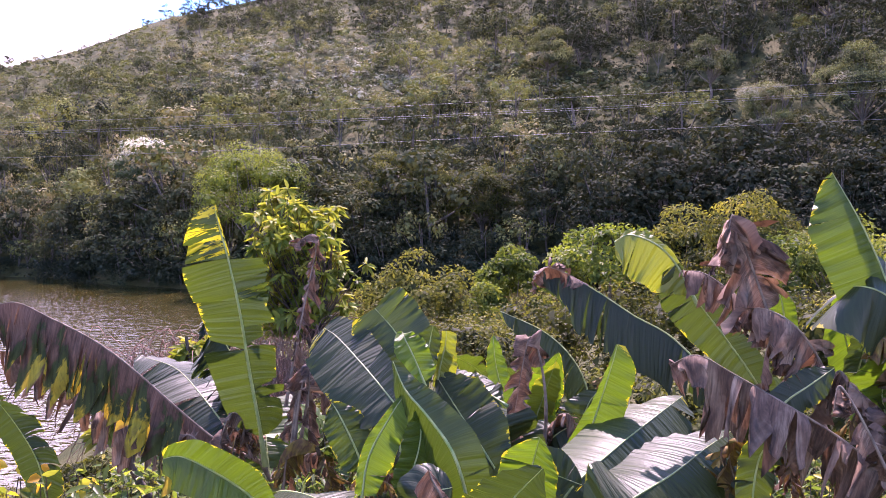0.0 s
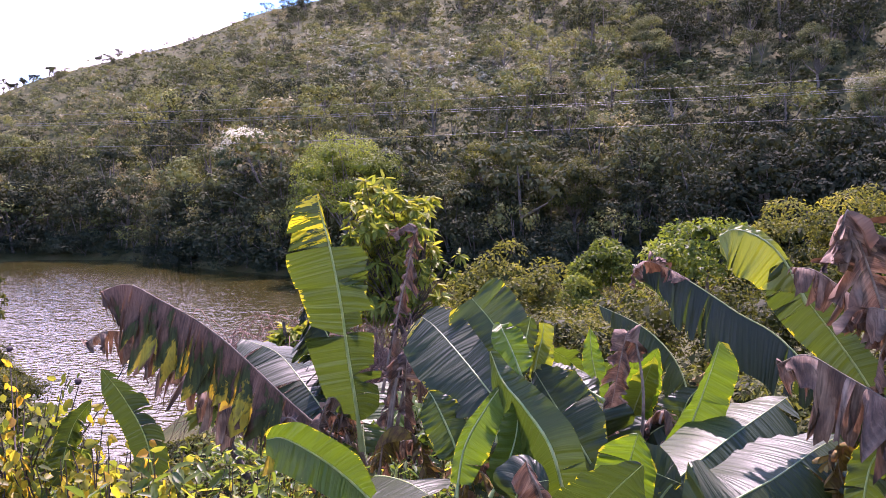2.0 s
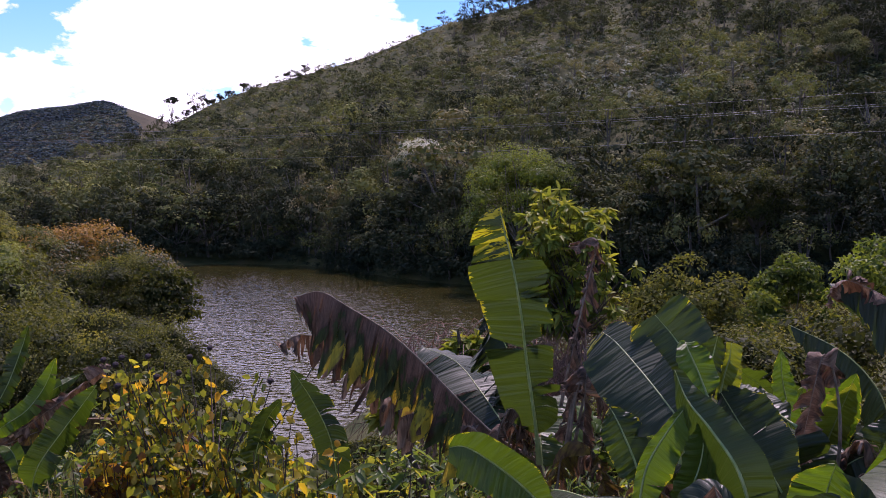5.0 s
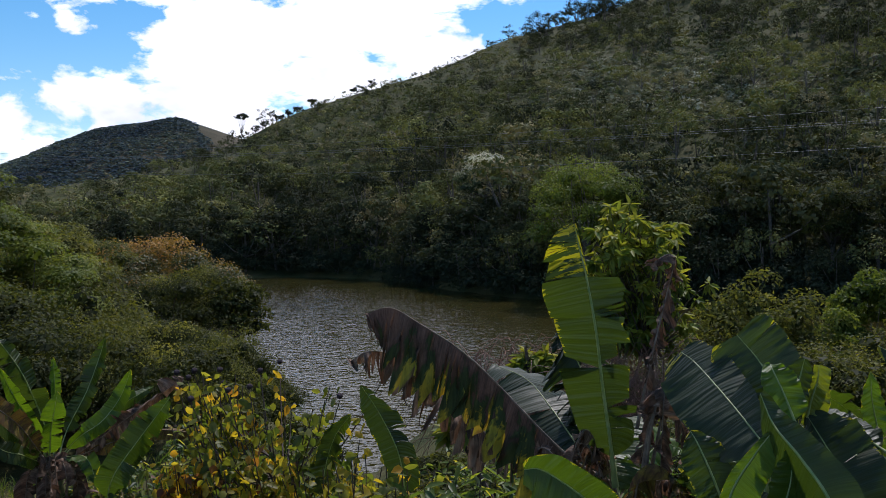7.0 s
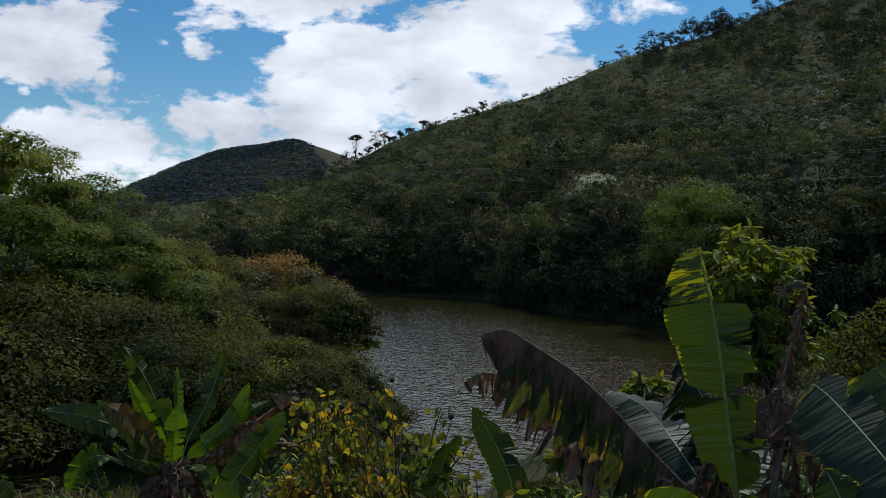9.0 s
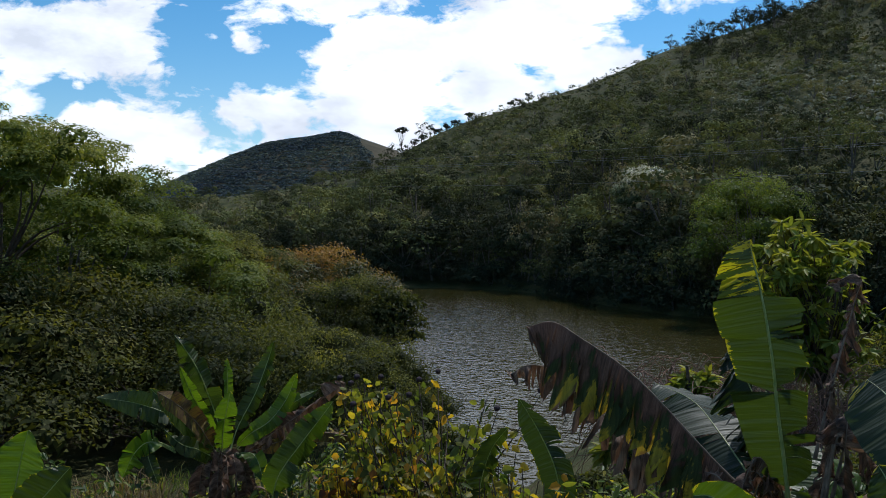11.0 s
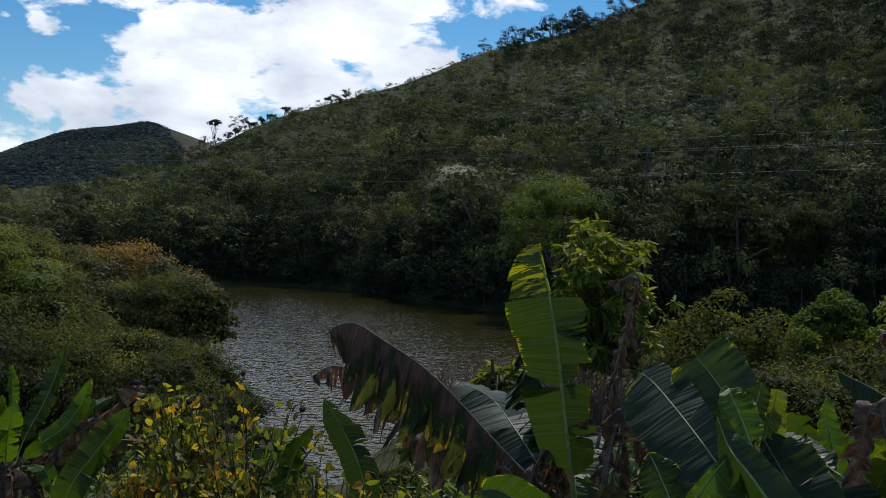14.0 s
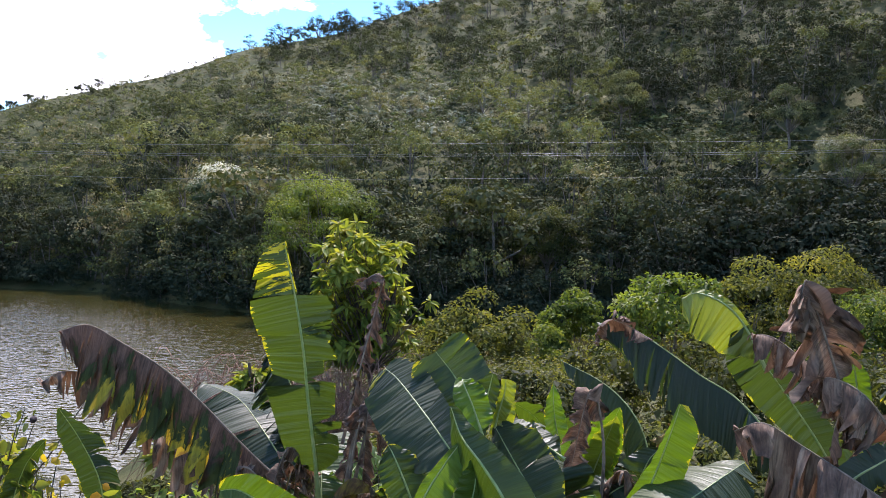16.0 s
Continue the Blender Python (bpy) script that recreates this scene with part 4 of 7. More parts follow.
def banana_dry(name, stops, scale=3.0, through_share=0.2, rimward=0.0):
    m, nodes, links = material(name)
    uv = nodes.new("ShaderNodeUVMap")
    mp = nodes.new("ShaderNodeMapping")
    mp.inputs["Scale"].default_value = (scale * 2.6, scale * 0.8, 1.0)
    links.new(uv.outputs["UV"], mp.inputs["Vector"])
    big = nodes.new("ShaderNodeTexNoise")
    big.inputs["Scale"].default_value, big.inputs["Detail"].default_value, big.inputs["Roughness"].default_value = 1.0, 5.0, 0.6
    links.new(mp.outputs["Vector"], big.inputs["Vector"])
    mp2 = nodes.new("ShaderNodeMapping")
    mp2.inputs["Scale"].default_value = (110.0, 5.0, 1.0)
    links.new(uv.outputs["UV"], mp2.inputs["Vector"])
    fine = nodes.new("ShaderNodeTexNoise")
    fine.inputs["Scale"].default_value, fine.inputs["Detail"].default_value = 1.0, 4.0
    links.new(mp2.outputs["Vector"], fine.inputs["Vector"])
    out = nodes.new("ShaderNodeSeparateXYZ")
    links.new(uv.outputs["UV"], out.inputs["Vector"])
    change = maths(nodes, links, "MULTIPLY", maths(nodes, links, "SUBTRACT", out.outputs["Y"], 0.22), rimward)
    along_leaf = nodes.new("ShaderNodeAttribute")
    along_leaf.attribute_name = "tint"
    dry_tip = maths(nodes, links, "MULTIPLY", maths(nodes, links, "MAXIMUM", maths(nodes, links, "SUBTRACT", along_leaf.outputs["Fac"], 0.78), 0.0), -2.5 * rimward)
    colour = ramp(nodes, links, maths(nodes, links, "ADD", maths(nodes, links, "ADD", big.outputs["Fac"], change), dry_tip), *stops)
    colour = blend(nodes, links, 1.0, colour, ramp(nodes, links, fine.outputs["Fac"], (0.3, (0.6, 0.6, 0.6)), (0.7, (1.3, 1.28, 1.25))), "MULTIPLY")
    finish(nodes, links, colour, 0.7, fine.outputs["Fac"], 0.7, 0.01, see_through=through_share, glow=(1.3, 1.05, 0.8), spec=0.25)
    return m


BLADE = banana_green("banana blade", [(0.0, (0.1, 0.16, 0.013)), (0.25, (0.062, 0.1, 0.012)), (0.55, (0.04, 0.058, 0.016)), (1.0, (0.022, 0.035, 0.018))])
WITHER = banana_dry("withering banana blade", [(0.34, (0.19, 0.115, 0.08)), (0.47, (0.1, 0.058, 0.036)), (0.51, (0.05, 0.064, 0.02)), (0.6, (0.05, 0.07, 0.02)), (0.64, (0.42, 0.32, 0.025)), (0.7, (0.3, 0.26, 0.03)), (0.76, (0.14, 0.075, 0.045))], 2.6, 0.3, 0.5)
AUTUMN = banana_dry("yellowed banana blade", [(0.3, (0.085, 0.05, 0.028)), (0.45, (0.2, 0.14, 0.025)), (0.55, (0.11, 0.06, 0.03)), (0.7, (0.26, 0.2, 0.035))], 4.0, 0.16)
DEAD = banana_dry("dead banana blade", [(0.3, (0.042, 0.024, 0.016)), (0.48, (0.145, 0.085, 0.056)), (0.72, (0.37, 0.25, 0.168))], 4.0, 0.14)
GOLD = banana_green("yellow banana blade", [(0.0, (0.18, 0.195, 0.025)), (1.0, (0.13, 0.14, 0.025))], 0.3)
m, nodes, links = material("banana rib")
f = noise_fac(nodes, links, 14.0, 5.0)
finish(nodes, links, ramp(nodes, links, f, (0.3, (0.2, 0.26, 0.07)), (0.7, (0.34, 0.36, 0.14))), 0.45, f, 0.2, 0.005)
RIB = m
m, nodes, links = material("dry banana rib")
f = noise_fac(nodes, links, 14.0, 5.0)
finish(nodes, links, ramp(nodes, links, f, (0.3, (0.1, 0.066, 0.045)), (0.7, (0.3, 0.22, 0.15))), 0.8, f, 0.4, 0.005)
RIB_DRY = m
m, nodes, links = material("banana stem")
f = noise_fac(nodes, links, 7.0, 7.0, 0.65)
finish(nodes, links, ramp(nodes, links, f, (0.3, (0.09, 0.075, 0.035)), (0.5, (0.2, 0.19, 0.07)), (0.72, (0.17, 0.1, 0.06))), 0.6, f, 0.5, 0.02)
STEM = m
LEAF_LOOKS = {"gold": (GOLD, RIB, "yellow_leaf", "bright yellow leaf tip folded over"), "green": (BLADE, RIB, "leaf", ""), "wither": (WITHER, RIB_DRY, "withering_leaf", "brown withering leaf with green and yellow patches"),
              "autumn": (AUTUMN, RIB_DRY, "yellowed_leaf", "yellow and brown dying leaf"), "dead": (DEAD, RIB_DRY, "dead_leaf", "dry purplish brown dead leaf hanging in rags")}


def blade_width(u, taper=0.34):
    return np.clip(u / 0.1, 0, 1) ** 0.6 * np.clip((1 - u) / taper, 0, 1) ** 0.62 * (0.86 + 0.14 * np.sin(np.pi * u))


def banana_leaf(plant, look_of, spine, half, side, fold=(8, 8), tears=(3, 3), hang=(0.12, 0.12), ragged=0.35, tint=0.5, start=0.2, seed=0, rib=0.013, tip_wear=0.0, shape=None):
    """A blade torn into strips along a curved rib. spine: from the stem to the tip; side: across the blade; fold and hang: for the
    two halves, minus side first, as a number or as (place on the blade, value) pairs; start: share of the spine that is bare stalk;
    shape: for each half, (place, share of the half width) pairs."""
    r = np.random.default_rng(seed + 100)
    line = bezier(spine, 61)
    seg = np.linalg.norm(np.diff(line, axis=0), axis=1)
    dist = np.concatenate([[0], np.cumsum(seg)])
    long = dist[-1]
    tang = unit(np.gradient(line, axis=0))
    side = np.asarray(side, float)
    across = unit(side - tang * (tang @ side)[:, None])
    nor = np.cross(across, tang)

    def along(arr, u):
        d = (start + (1 - start) * u) * long
        return np.stack([np.interp(d, dist, arr[:, k]) for k in range(3)], -1)

    verts, quads, uvs, tints, rims, base = [], [], [], [], [], 0
    half = half * 0.82 if look_of == "dead" else half
    nv = 10 if ragged > 0.55 else 7
    blade_long = long * (1 - start)
    for sgn, fo_of, n_tears, ha_of in ((-1, fold[0], tears[0], hang[0]), (1, fold[1], tears[1], hang[1])):
        if look_of == "dead" and ragged > 0.55:
            n_tears = int(n_tears * 1.7) + 2
        cuts = np.sort(r.uniform(0.06, 0.97, n_tears))
        marks = np.concatenate([[0], cuts, [1]])
        marks = marks[np.concatenate([[True], np.diff(marks) > 0.012])]
        if marks[-1] < 1:
            marks[-1] = 1
        torn = n_tears > 5
        for u0, u1 in zip(marks[:-1], marks[1:]):
            mid = 0.5 * (u0 + u1)
            fo, ha = (g if isinstance(g, (int, float)) else float(table(mid, *g)) for g in (fo_of, ha_of))
            outline = shape[0 if sgn < 0 else 1] if shape else None
            if ragged > 0.65 and 0.08 < mid < 0.92 and u1 - u0 < 0.2 and r.random() < (0.0 if look_of == "wither" else 0.14):
                continue
            nu = max(5 if ragged > 0.55 else 2, int((u1 - u0) * 34) + 1)
            u = np.linspace(u0, u1, nu)
            gap0, gap1 = r.uniform(0, ragged, 2) * min(0.04, (u1 - u0) * 0.5) if ragged < 0.55 else r.uniform(0.22, 0.62, 2) * ragged * (u1 - u0)
            wob = r.normal(0, 1, 4)
            reach = 1 - abs(r.normal(0, 0.10)) * max(ragged - 0.25, 0) * 2.0
            f0 = math.radians(fo + wob[0] * (38 if torn else 11) * max(ragged, 0.25) * (1.0 if torn else 1.6))
            h0 = max(0.0, ha * (1 + 0.5 * wob[1] * ragged))
            rag = ragged > 0.55
            twist = wob[2] * 1.3 * ragged if rag else (0.34 + 0.16 * wob[2]) * (1.0 if n_tears > 2 else 0.2)
            if rag:
                reach = r.uniform(1.0 - 0.62 * ragged, 1.12)
                f0 += math.radians(r.normal(0, 24) * ragged)
                h0 *= r.uniform(0.45, 1.4)
            drift, curl = (r.normal(0, 0.34) * ragged, r.normal(0, 0.6)) if rag else (0.0, 0.0)
            fringed = look_of == "wither" and rag and half > 0.3
            if fringed:
                reach, f0, h0, twist, drift = r.uniform(0.72, 1.05), math.radians(fo + 5 * wob[0]), ha * r.uniform(0.8, 1.2), wob[2] * 0.35, 0.05 * wob[3]
            pos = along(line, u)
            grid_p = [pos]
            for k in range(1, nv):
                v = k / (nv - 1)
                vg = v ** 2.4 if fringed else v
                uu = np.clip(u + gap0 * vg * (u1 - u) / (u1 - u0) - gap1 * vg * (u - u0) / (u1 - u0), 0, 1)
                sp, ac, no, ta = along(line, uu), along(across, uu), along(nor, uu), along(tang, uu)
                tw = twist * (uu - mid) / max(u1 - u0, 0.02) * v
                way = ac * sgn * math.cos(f0) + no * (math.sin(f0) + tw[:, None] + 0.10 * math.sin(7 * mid + v * 2.4 + wob[3]))
                way = way + no * (curl * 4 * v * ((uu - mid) / max(u1 - u0, 0.02))**2)[:, None] + ta * (0.16 + drift * v) + np.array([0, 0, -1.0]) * h0 * (0.35 + 1.3 * v)
                w = half * (table(uu, *outline) if outline else blade_width(uu, 0.3 if look_of in ("green", "gold") else 0.12))[:, None] * reach
                shift = sp - along(line, u)
                prev = grid_p[-1]
                step = unit(way) * w / (nv - 1)
                nxt = prev + step + shift * (1 / (nv - 1))
                nxt = nxt + no * (0.004 * np.sin(uu * 43 + wob[0] * 3 + 4 * np.sin(uu * 9)) * v)[:, None]
                if rag:
                    ph = uu * 130 + wob[1] * 9
                    nxt = nxt + (no * np.sin(ph + 5 * v + wob[3] * 5)[:, None] + ac * 0.6 * np.cos(ph * 0.63 + 9 * v)[:, None]) * 0.014 * min(v * 2, 1) * half / 0.3
                grid_p.append(nxt)
            g = np.stack(grid_p, 1)
            idx = np.arange(nu * nv).reshape(nu, nv) + base
            a, b, c, d = idx[:-1, :-1], idx[1:, :-1], idx[1:, 1:], idx[:-1, 1:]
            q = np.stack([a, b, c, d] if sgn > 0 else [a, d, c, b], -1).reshape(-1, 4)
            verts.append(g.reshape(-1, 3))
            quads.append(q)
            vv = np.linspace(0, 1, nv)
            off = r.uniform(0, 0.05)
            uvs.append(np.stack([np.repeat(u * blade_long, nv) + off + (3.7 if sgn < 0 else 0) + seed * 1.3 + np.tile(vv * 0.05, nu), np.tile(vv * half, nu)], -1))
            tints.append(np.repeat(u, nv) if look_of == "wither" else np.full(nu * nv, np.clip(tint + r.normal(0, 0.05), 0, 1)))
            rims.append(np.maximum(np.clip(np.tile(vv, nu) ** 3 + np.repeat(np.clip((u - 0.9) / 0.1, 0, 1), nv), 0, 1) * r.uniform(0.6, 1.0), np.repeat(np.clip((u - 0.68) / 0.12, 0, 1), nv) * tip_wear))
            base += nu * nv
    mat, rib_mat, name, label = LEAF_LOOKS[look_of]
    me = mesh_of(name, np.concatenate(verts), np.concatenate(quads), np.concatenate(tints), True, np.concatenate(uvs))
    rim = me.attributes.new("rim", "FLOAT", "POINT")
    rim.data.foreach_set("value", np.concatenate(rims).astype(np.float32))
    blade = part(name, me, mat, plant, label)
    n = len(line)
    s = np.linspace(0, 1, n)
    rad = 0.66 * rib * np.where(s < start, 1.9 - 0.9 * s / max(start, 0.01), 1.0) * (1.02 - s) ** 0.6
    below = nor * (-rad * 0.1)[:, None]
    v, q = tube((line + below)[::2], np.maximum(rad[::2], 0.0022), 7)
    part("midrib", mesh_of("midrib", v, q, smooth=True), rib_mat, blade)
    return blade


def banana_plant(label, base, top, thick=0.1, group="banana plants by the lake"):
    """An empty at the plant's foot with a sheathed stem; leaves are added to it."""
    plant = tagged(new("banana_plant"), label, "banana plant", group)
    base, top = np.array(base, float), np.array(top, float)
    pts = bezier([base - (0, 0, 0.15), base * 0.5 + top * 0.5 + (0.03, 0.02, 0), top], 14)
    rad = np.linspace(thick, thick * 0.55, 14) * (1 + 0.06 * np.sin(np.arange(14) * 2.1))
    v, q = tube(pts, rad, 12)
    part("stem", mesh_of("stem", v, q, smooth=True), STEM, plant)
    return plant

# the plants of the garden, near ones first

leaning = banana_plant("banana plant with one upright green leaf and brown hanging leaves", (-1.33, 6.46, 4.75), (-1.33, 6.46, 6.29), 0.11)
banana_leaf(leaning, "wither", [(-1.41, 6.49, 6.47), (-1.76, 6.42, 6.70), (-2.41, 6.33, 7.34), (-2.88, 6.31, 7.63), (-3.11, 6.32, 7.73), (-3.31, 6.28, 7.68)], 0.52, (-0.29, 0.94, 0.03), fold=(-35, -35), tears=(24, 22), hang=(2.6, 2.2), ragged=0.75, start=0.14, rib=0.015, seed=2)
banana_leaf(leaning, "dead", [(-1.86, 7.01, 6.29), (-2.56, 6.91, 6.67), (-3.00, 6.86, 7.03), (-3.26, 6.74, 7.27), (-3.46, 6.65, 7.32), (-3.60, 6.58, 7.24)], 0.38, (-0.33, 0.92, -0.00), fold=(-40, -40), tears=(24, 22), hang=(2.8, 2.4), ragged=1.0, start=0.1, seed=3)
banana_leaf(leaning, "green", [(-1.42, 6.55, 6.33), (-1.62, 6.71, 6.55), (-2.00, 7.13, 6.83), (-2.31, 7.45, 7.01), (-2.72, 7.74, 7.08)], 0.40, (0.70, 0.71, 0.06), fold=(-12, -5), tears=(9, 7), hang=(0.2, 0.1), ragged=0.3, tint=0.85, start=0.12, seed=4)
banana_leaf(leaning, "wither", [(-1.21, 5.88, 6.33), (-1.35, 5.80, 6.47), (-1.51, 5.70, 6.71), (-1.65, 5.67, 6.88), (-1.75, 5.69, 6.90)], 0.26, (0.12, 0.83, 0.13), fold=(-30, -20), tears=(7, 8), hang=(1.6, 1.2), ragged=0.6, start=0.12, seed=6)
banana_leaf(leaning, "green", [(-1.22, 5.77, 6.44), (-1.06, 5.50, 6.57), (-0.85, 5.23, 6.63), (-0.66, 4.96, 6.64)], 0.30, (-0.81, -0.59, -0.02), fold=(0, 0), tears=(2, 2), hang=(0.2, 0.2), ragged=0.2, tint=0.75, start=0.1, seed=7)
banana_leaf(leaning, "green", [(-1.39, 6.66, 6.27), (-1.60, 7.02, 6.76), (-1.78, 7.18, 7.20), (-1.98, 7.23, 7.48)], 0.36, (0.54, 0.63, 0.22), fold=(-10, -20), tears=(14, 10), hang=(0.7, 1), ragged=0.6, tint=0.95, start=0.3, seed=8)

broad = banana_plant("broad green banana plant with glossy overlapping leaves", (-0.19, 5.50, 5.09), (-0.19, 5.50, 6.22), 0.12)
banana_leaf(broad, "green", [(-0.38, 6.09, 6.15), (-0.42, 6.19, 6.40), (-0.49, 6.28, 6.58), (-0.63, 6.37, 6.69)], 0.22, (0.83, -0.30, 0.57), fold=(-5, -10), tears=(2, 2), hang=(0.3, 0.3), ragged=0.3, tint=0.95, start=0.15, seed=20)
banana_leaf(broad, "dead", [(0.01, 4.50, 6.70), (-0.04, 4.40, 6.89), (-0.08, 4.40, 6.97), (-0.10, 4.40, 7.03)], 0.16, (0.85, 0.35, 0.28), fold=(-30, -30), tears=(2, 2), hang=(0.7, 0.7), ragged=0.4, start=0.05, seed=21)
banana_leaf(broad, "green", [(-0.12, 4.90, 6.52), (-0.16, 4.80, 6.69), (-0.11, 4.80, 6.77), (0.02, 4.80, 6.80)], 0.20, (0.49, -0.51, -0.56), fold=(10, -10), tears=(2, 2), hang=(0.3, 0.3), ragged=0.2, tint=0.95, start=0.1, seed=22)
banana_leaf(broad, "green", [(0.08, 4.90, 6.48), (0.26, 4.59, 6.72), (0.37, 4.48, 6.88), (0.49, 4.47, 7.00)], 0.22, (0.64, 0.44, -0.78), fold=(-5, -5), tears=(1, 1), hang=(0.1, 0.1), ragged=0.2, tint=1.0, start=0.1, seed=23)

ragged = banana_plant("banana plant with a purplish dead leaf among green ones", (0.71, 6.36, 4.82), (0.71, 6.36, 6.11), 0.10)
banana_leaf(ragged, "green", [(1.20, 6.90, 6.36), (1.17, 7.21, 6.79), (1.05, 7.32, 7.06), (0.83, 7.45, 7.26), (0.48, 7.58, 7.42)], 0.26, (0.37, 0.93, 0.08), fold=(-30, -20), tears=(9, 8), hang=(1.2, 0.8), ragged=0.3, tint=0.6, start=0.15, seed=22)
banana_leaf(ragged, "green", [(0.55, 6.98, 6.21), (0.45, 6.99, 6.81), (0.40, 7.04, 7.08), (0.39, 7.09, 7.30)], 0.11, (0.92, 0.42, 0.05), fold=(10, -5), tears=(2, 2), hang=(0.1, 0.1), ragged=0.2, tint=0.0, start=0.25, seed=23)
banana_leaf(ragged, "green", [(0.63, 7.07, 6.00), (0.67, 7.07, 6.46), (0.79, 7.06, 6.84), (0.92, 7.04, 7.14)], 0.17, (0.91, 0.31, -0.41), fold=(0, 10), tears=(2, 2), hang=(0.1, 0.1), ragged=0.2, tint=0.1, start=0.15, seed=24)
banana_leaf(ragged, "green", [(0.57, 5.27, 6.32), (0.74, 5.25, 6.62), (1.09, 5.60, 6.77), (1.42, 5.93, 6.88), (1.70, 6.27, 6.94)], 0.37, (0.74, -0.63, -0.23), fold=(-10, -16), tears=(1, 2), hang=(0.1, 0.2), ragged=0.2, tint=0.55, start=0.08, seed=26)
banana_leaf(ragged, "green", [(0.66, 4.96, 6.35), (0.99, 4.80, 6.69), (1.30, 5.03, 6.77), (1.60, 5.37, 6.82), (1.86, 5.70, 6.83)], 0.36, (0.72, -0.66, -0.23), fold=(-5, -14), tears=(1, 1), hang=(0.1, 0.2), ragged=0.15, tint=0.6, start=0.12, seed=27)
banana_leaf(ragged, "green", [(0.50, 5.28, 6.36), (0.49, 5.28, 6.57), (0.51, 5.28, 6.75), (0.56, 5.27, 6.94)], 0.20, (0.92, -0.26, -0.13), fold=(20, 25), tears=(1, 1), hang=(0.1, 0.1), ragged=0.1, tint=0.1, start=0.1, seed=28)
banana_leaf(ragged, "autumn", [(0.92, 6.84, 6.16), (1.03, 6.92, 6.54), (1.19, 6.90, 6.86), (1.34, 6.87, 7.09)], 0.22, (0.57, 0.82, -0.45), fold=(-20, -20), tears=(8, 8), hang=(1.3, 1.3), ragged=0.8, start=0.15, seed=29)
banana_leaf(ragged, "green", [(0.53, 6.38, 6.27), (0.40, 6.29, 6.60), (0.28, 6.29, 6.83), (0.11, 7.00, 6.87)], 0.34, (0.92, 0.38, -0.04), fold=(0, 0), tears=(4, 4), hang=(0.3, 0.3), ragged=0.3, tint=0.7, start=0.1, seed=30)
banana_leaf(ragged, "dead", [(0.71, 6.56, 6.25), (0.78, 6.55, 6.56), (0.83, 6.55, 6.73), (0.93, 6.53, 6.75), (0.97, 6.53, 6.52)], 0.20, (-0.15, 0.43, -0.96), fold=(-10, -20), tears=(9, 9), hang=(1.8, 1.8), ragged=0.9, start=0.1, seed=31)
banana_leaf(ragged, "green", [(0.67, 6.57, 6.12), (0.72, 6.56, 6.47), (0.89, 6.54, 6.65), (1.21, 6.90, 6.61)], 0.26, (0.59, -0.77, -0.24), fold=(0, 0), tears=(4, 4), hang=(0.3, 0.4), ragged=0.3, tint=0.85, start=0.1, seed=32)

drooping = banana_plant("banana plant with drooping torn leaves and dry brown rags", (1.98, 5.66, 4.94), (1.98, 5.66, 6.33), 0.12)
banana_leaf(drooping, "green", [(2.15, 6.24, 6.28), (2.00, 6.61, 6.95), (1.78, 6.77, 7.27), (1.49, 6.84, 7.45), (1.23, 6.94, 7.63), (0.97, 7.03, 7.78), (0.72, 7.11, 7.80)], 0.42, (0.26, 0.97, -0.06), fold=(-30, -20), tears=(12, 10), hang=(2.2, 1.6), ragged=0.5, tint=1.0, start=0.32, seed=31)
banana_leaf(drooping, "dead", [(2.49, 4.45, 6.75), (2.24, 4.47, 6.95), (2.03, 4.52, 7.12), (1.80, 4.61, 7.27), (1.57, 4.75, 7.41), (1.40, 4.85, 7.50), (1.27, 4.94, 7.43)], 0.46, (0.43, 0.90, -0.07), fold=(-35, -30), tears=(9, 9), hang=(2.6, 2.2), ragged=0.95, start=0.05, seed=3)
banana_leaf(drooping, "dead", [(2.06, 4.88, 6.93), (2.14, 4.85, 7.29), (2.15, 4.73, 7.41), (2.21, 4.60, 7.22), (2.31, 4.44, 7.02)], 0.30, (-0.01, 0.75, -0.51), fold=(-20, -30), tears=(6, 6), hang=(2, 2), ragged=0.7, start=0.3, seed=38)
banana_leaf(drooping, "green", [(2.05, 5.85, 6.41), (1.98, 5.98, 6.77), (2.05, 5.85, 6.92), (2.09, 5.73, 7.06)], 0.20, (0.82, 0.28, -0.70), fold=(0, 0), tears=(2, 2), hang=(0.5, 0.5), ragged=0.3, tint=0.9, start=0.3, seed=39)
banana_leaf(drooping, "autumn", [(1.85, 5.29, 6.46), (1.73, 5.22, 6.66), (1.70, 5.23, 6.83), (1.73, 5.12, 6.97)], 0.20, (1.00, 0.45, -0.26), fold=(-10, -10), tears=(5, 5), hang=(1, 1), ragged=0.6, start=0.1, seed=40)

tall = banana_plant("tall banana plant with an upright broad green leaf", (2.61, 4.73, 5.13), (2.61, 4.73, 6.96), 0.12)
banana_leaf(tall, "green", [(2.68, 4.80, 7.06), (2.57, 4.86, 7.56), (2.46, 4.92, 7.95), (2.35, 4.97, 8.24), (2.27, 5.12, 8.50)], 0.29, (0.85, -0.10, 0.39), fold=(4, -72), tears=(2, 4), hang=(0, 0.3), ragged=0.2, tint=0.3, start=0.3, seed=41)
banana_leaf(tall, "green", [(2.73, 4.89, 7.10), (2.61, 4.84, 7.63), (2.44, 4.82, 7.81), (2.31, 4.88, 7.86), (2.39, 5.29, 7.77)], 0.34, (0.89, 0.45, -0.02), fold=(-15, -5), tears=(3, 3), hang=(0.4, 0.1), ragged=0.2, tint=0.8, start=0.3, seed=42)
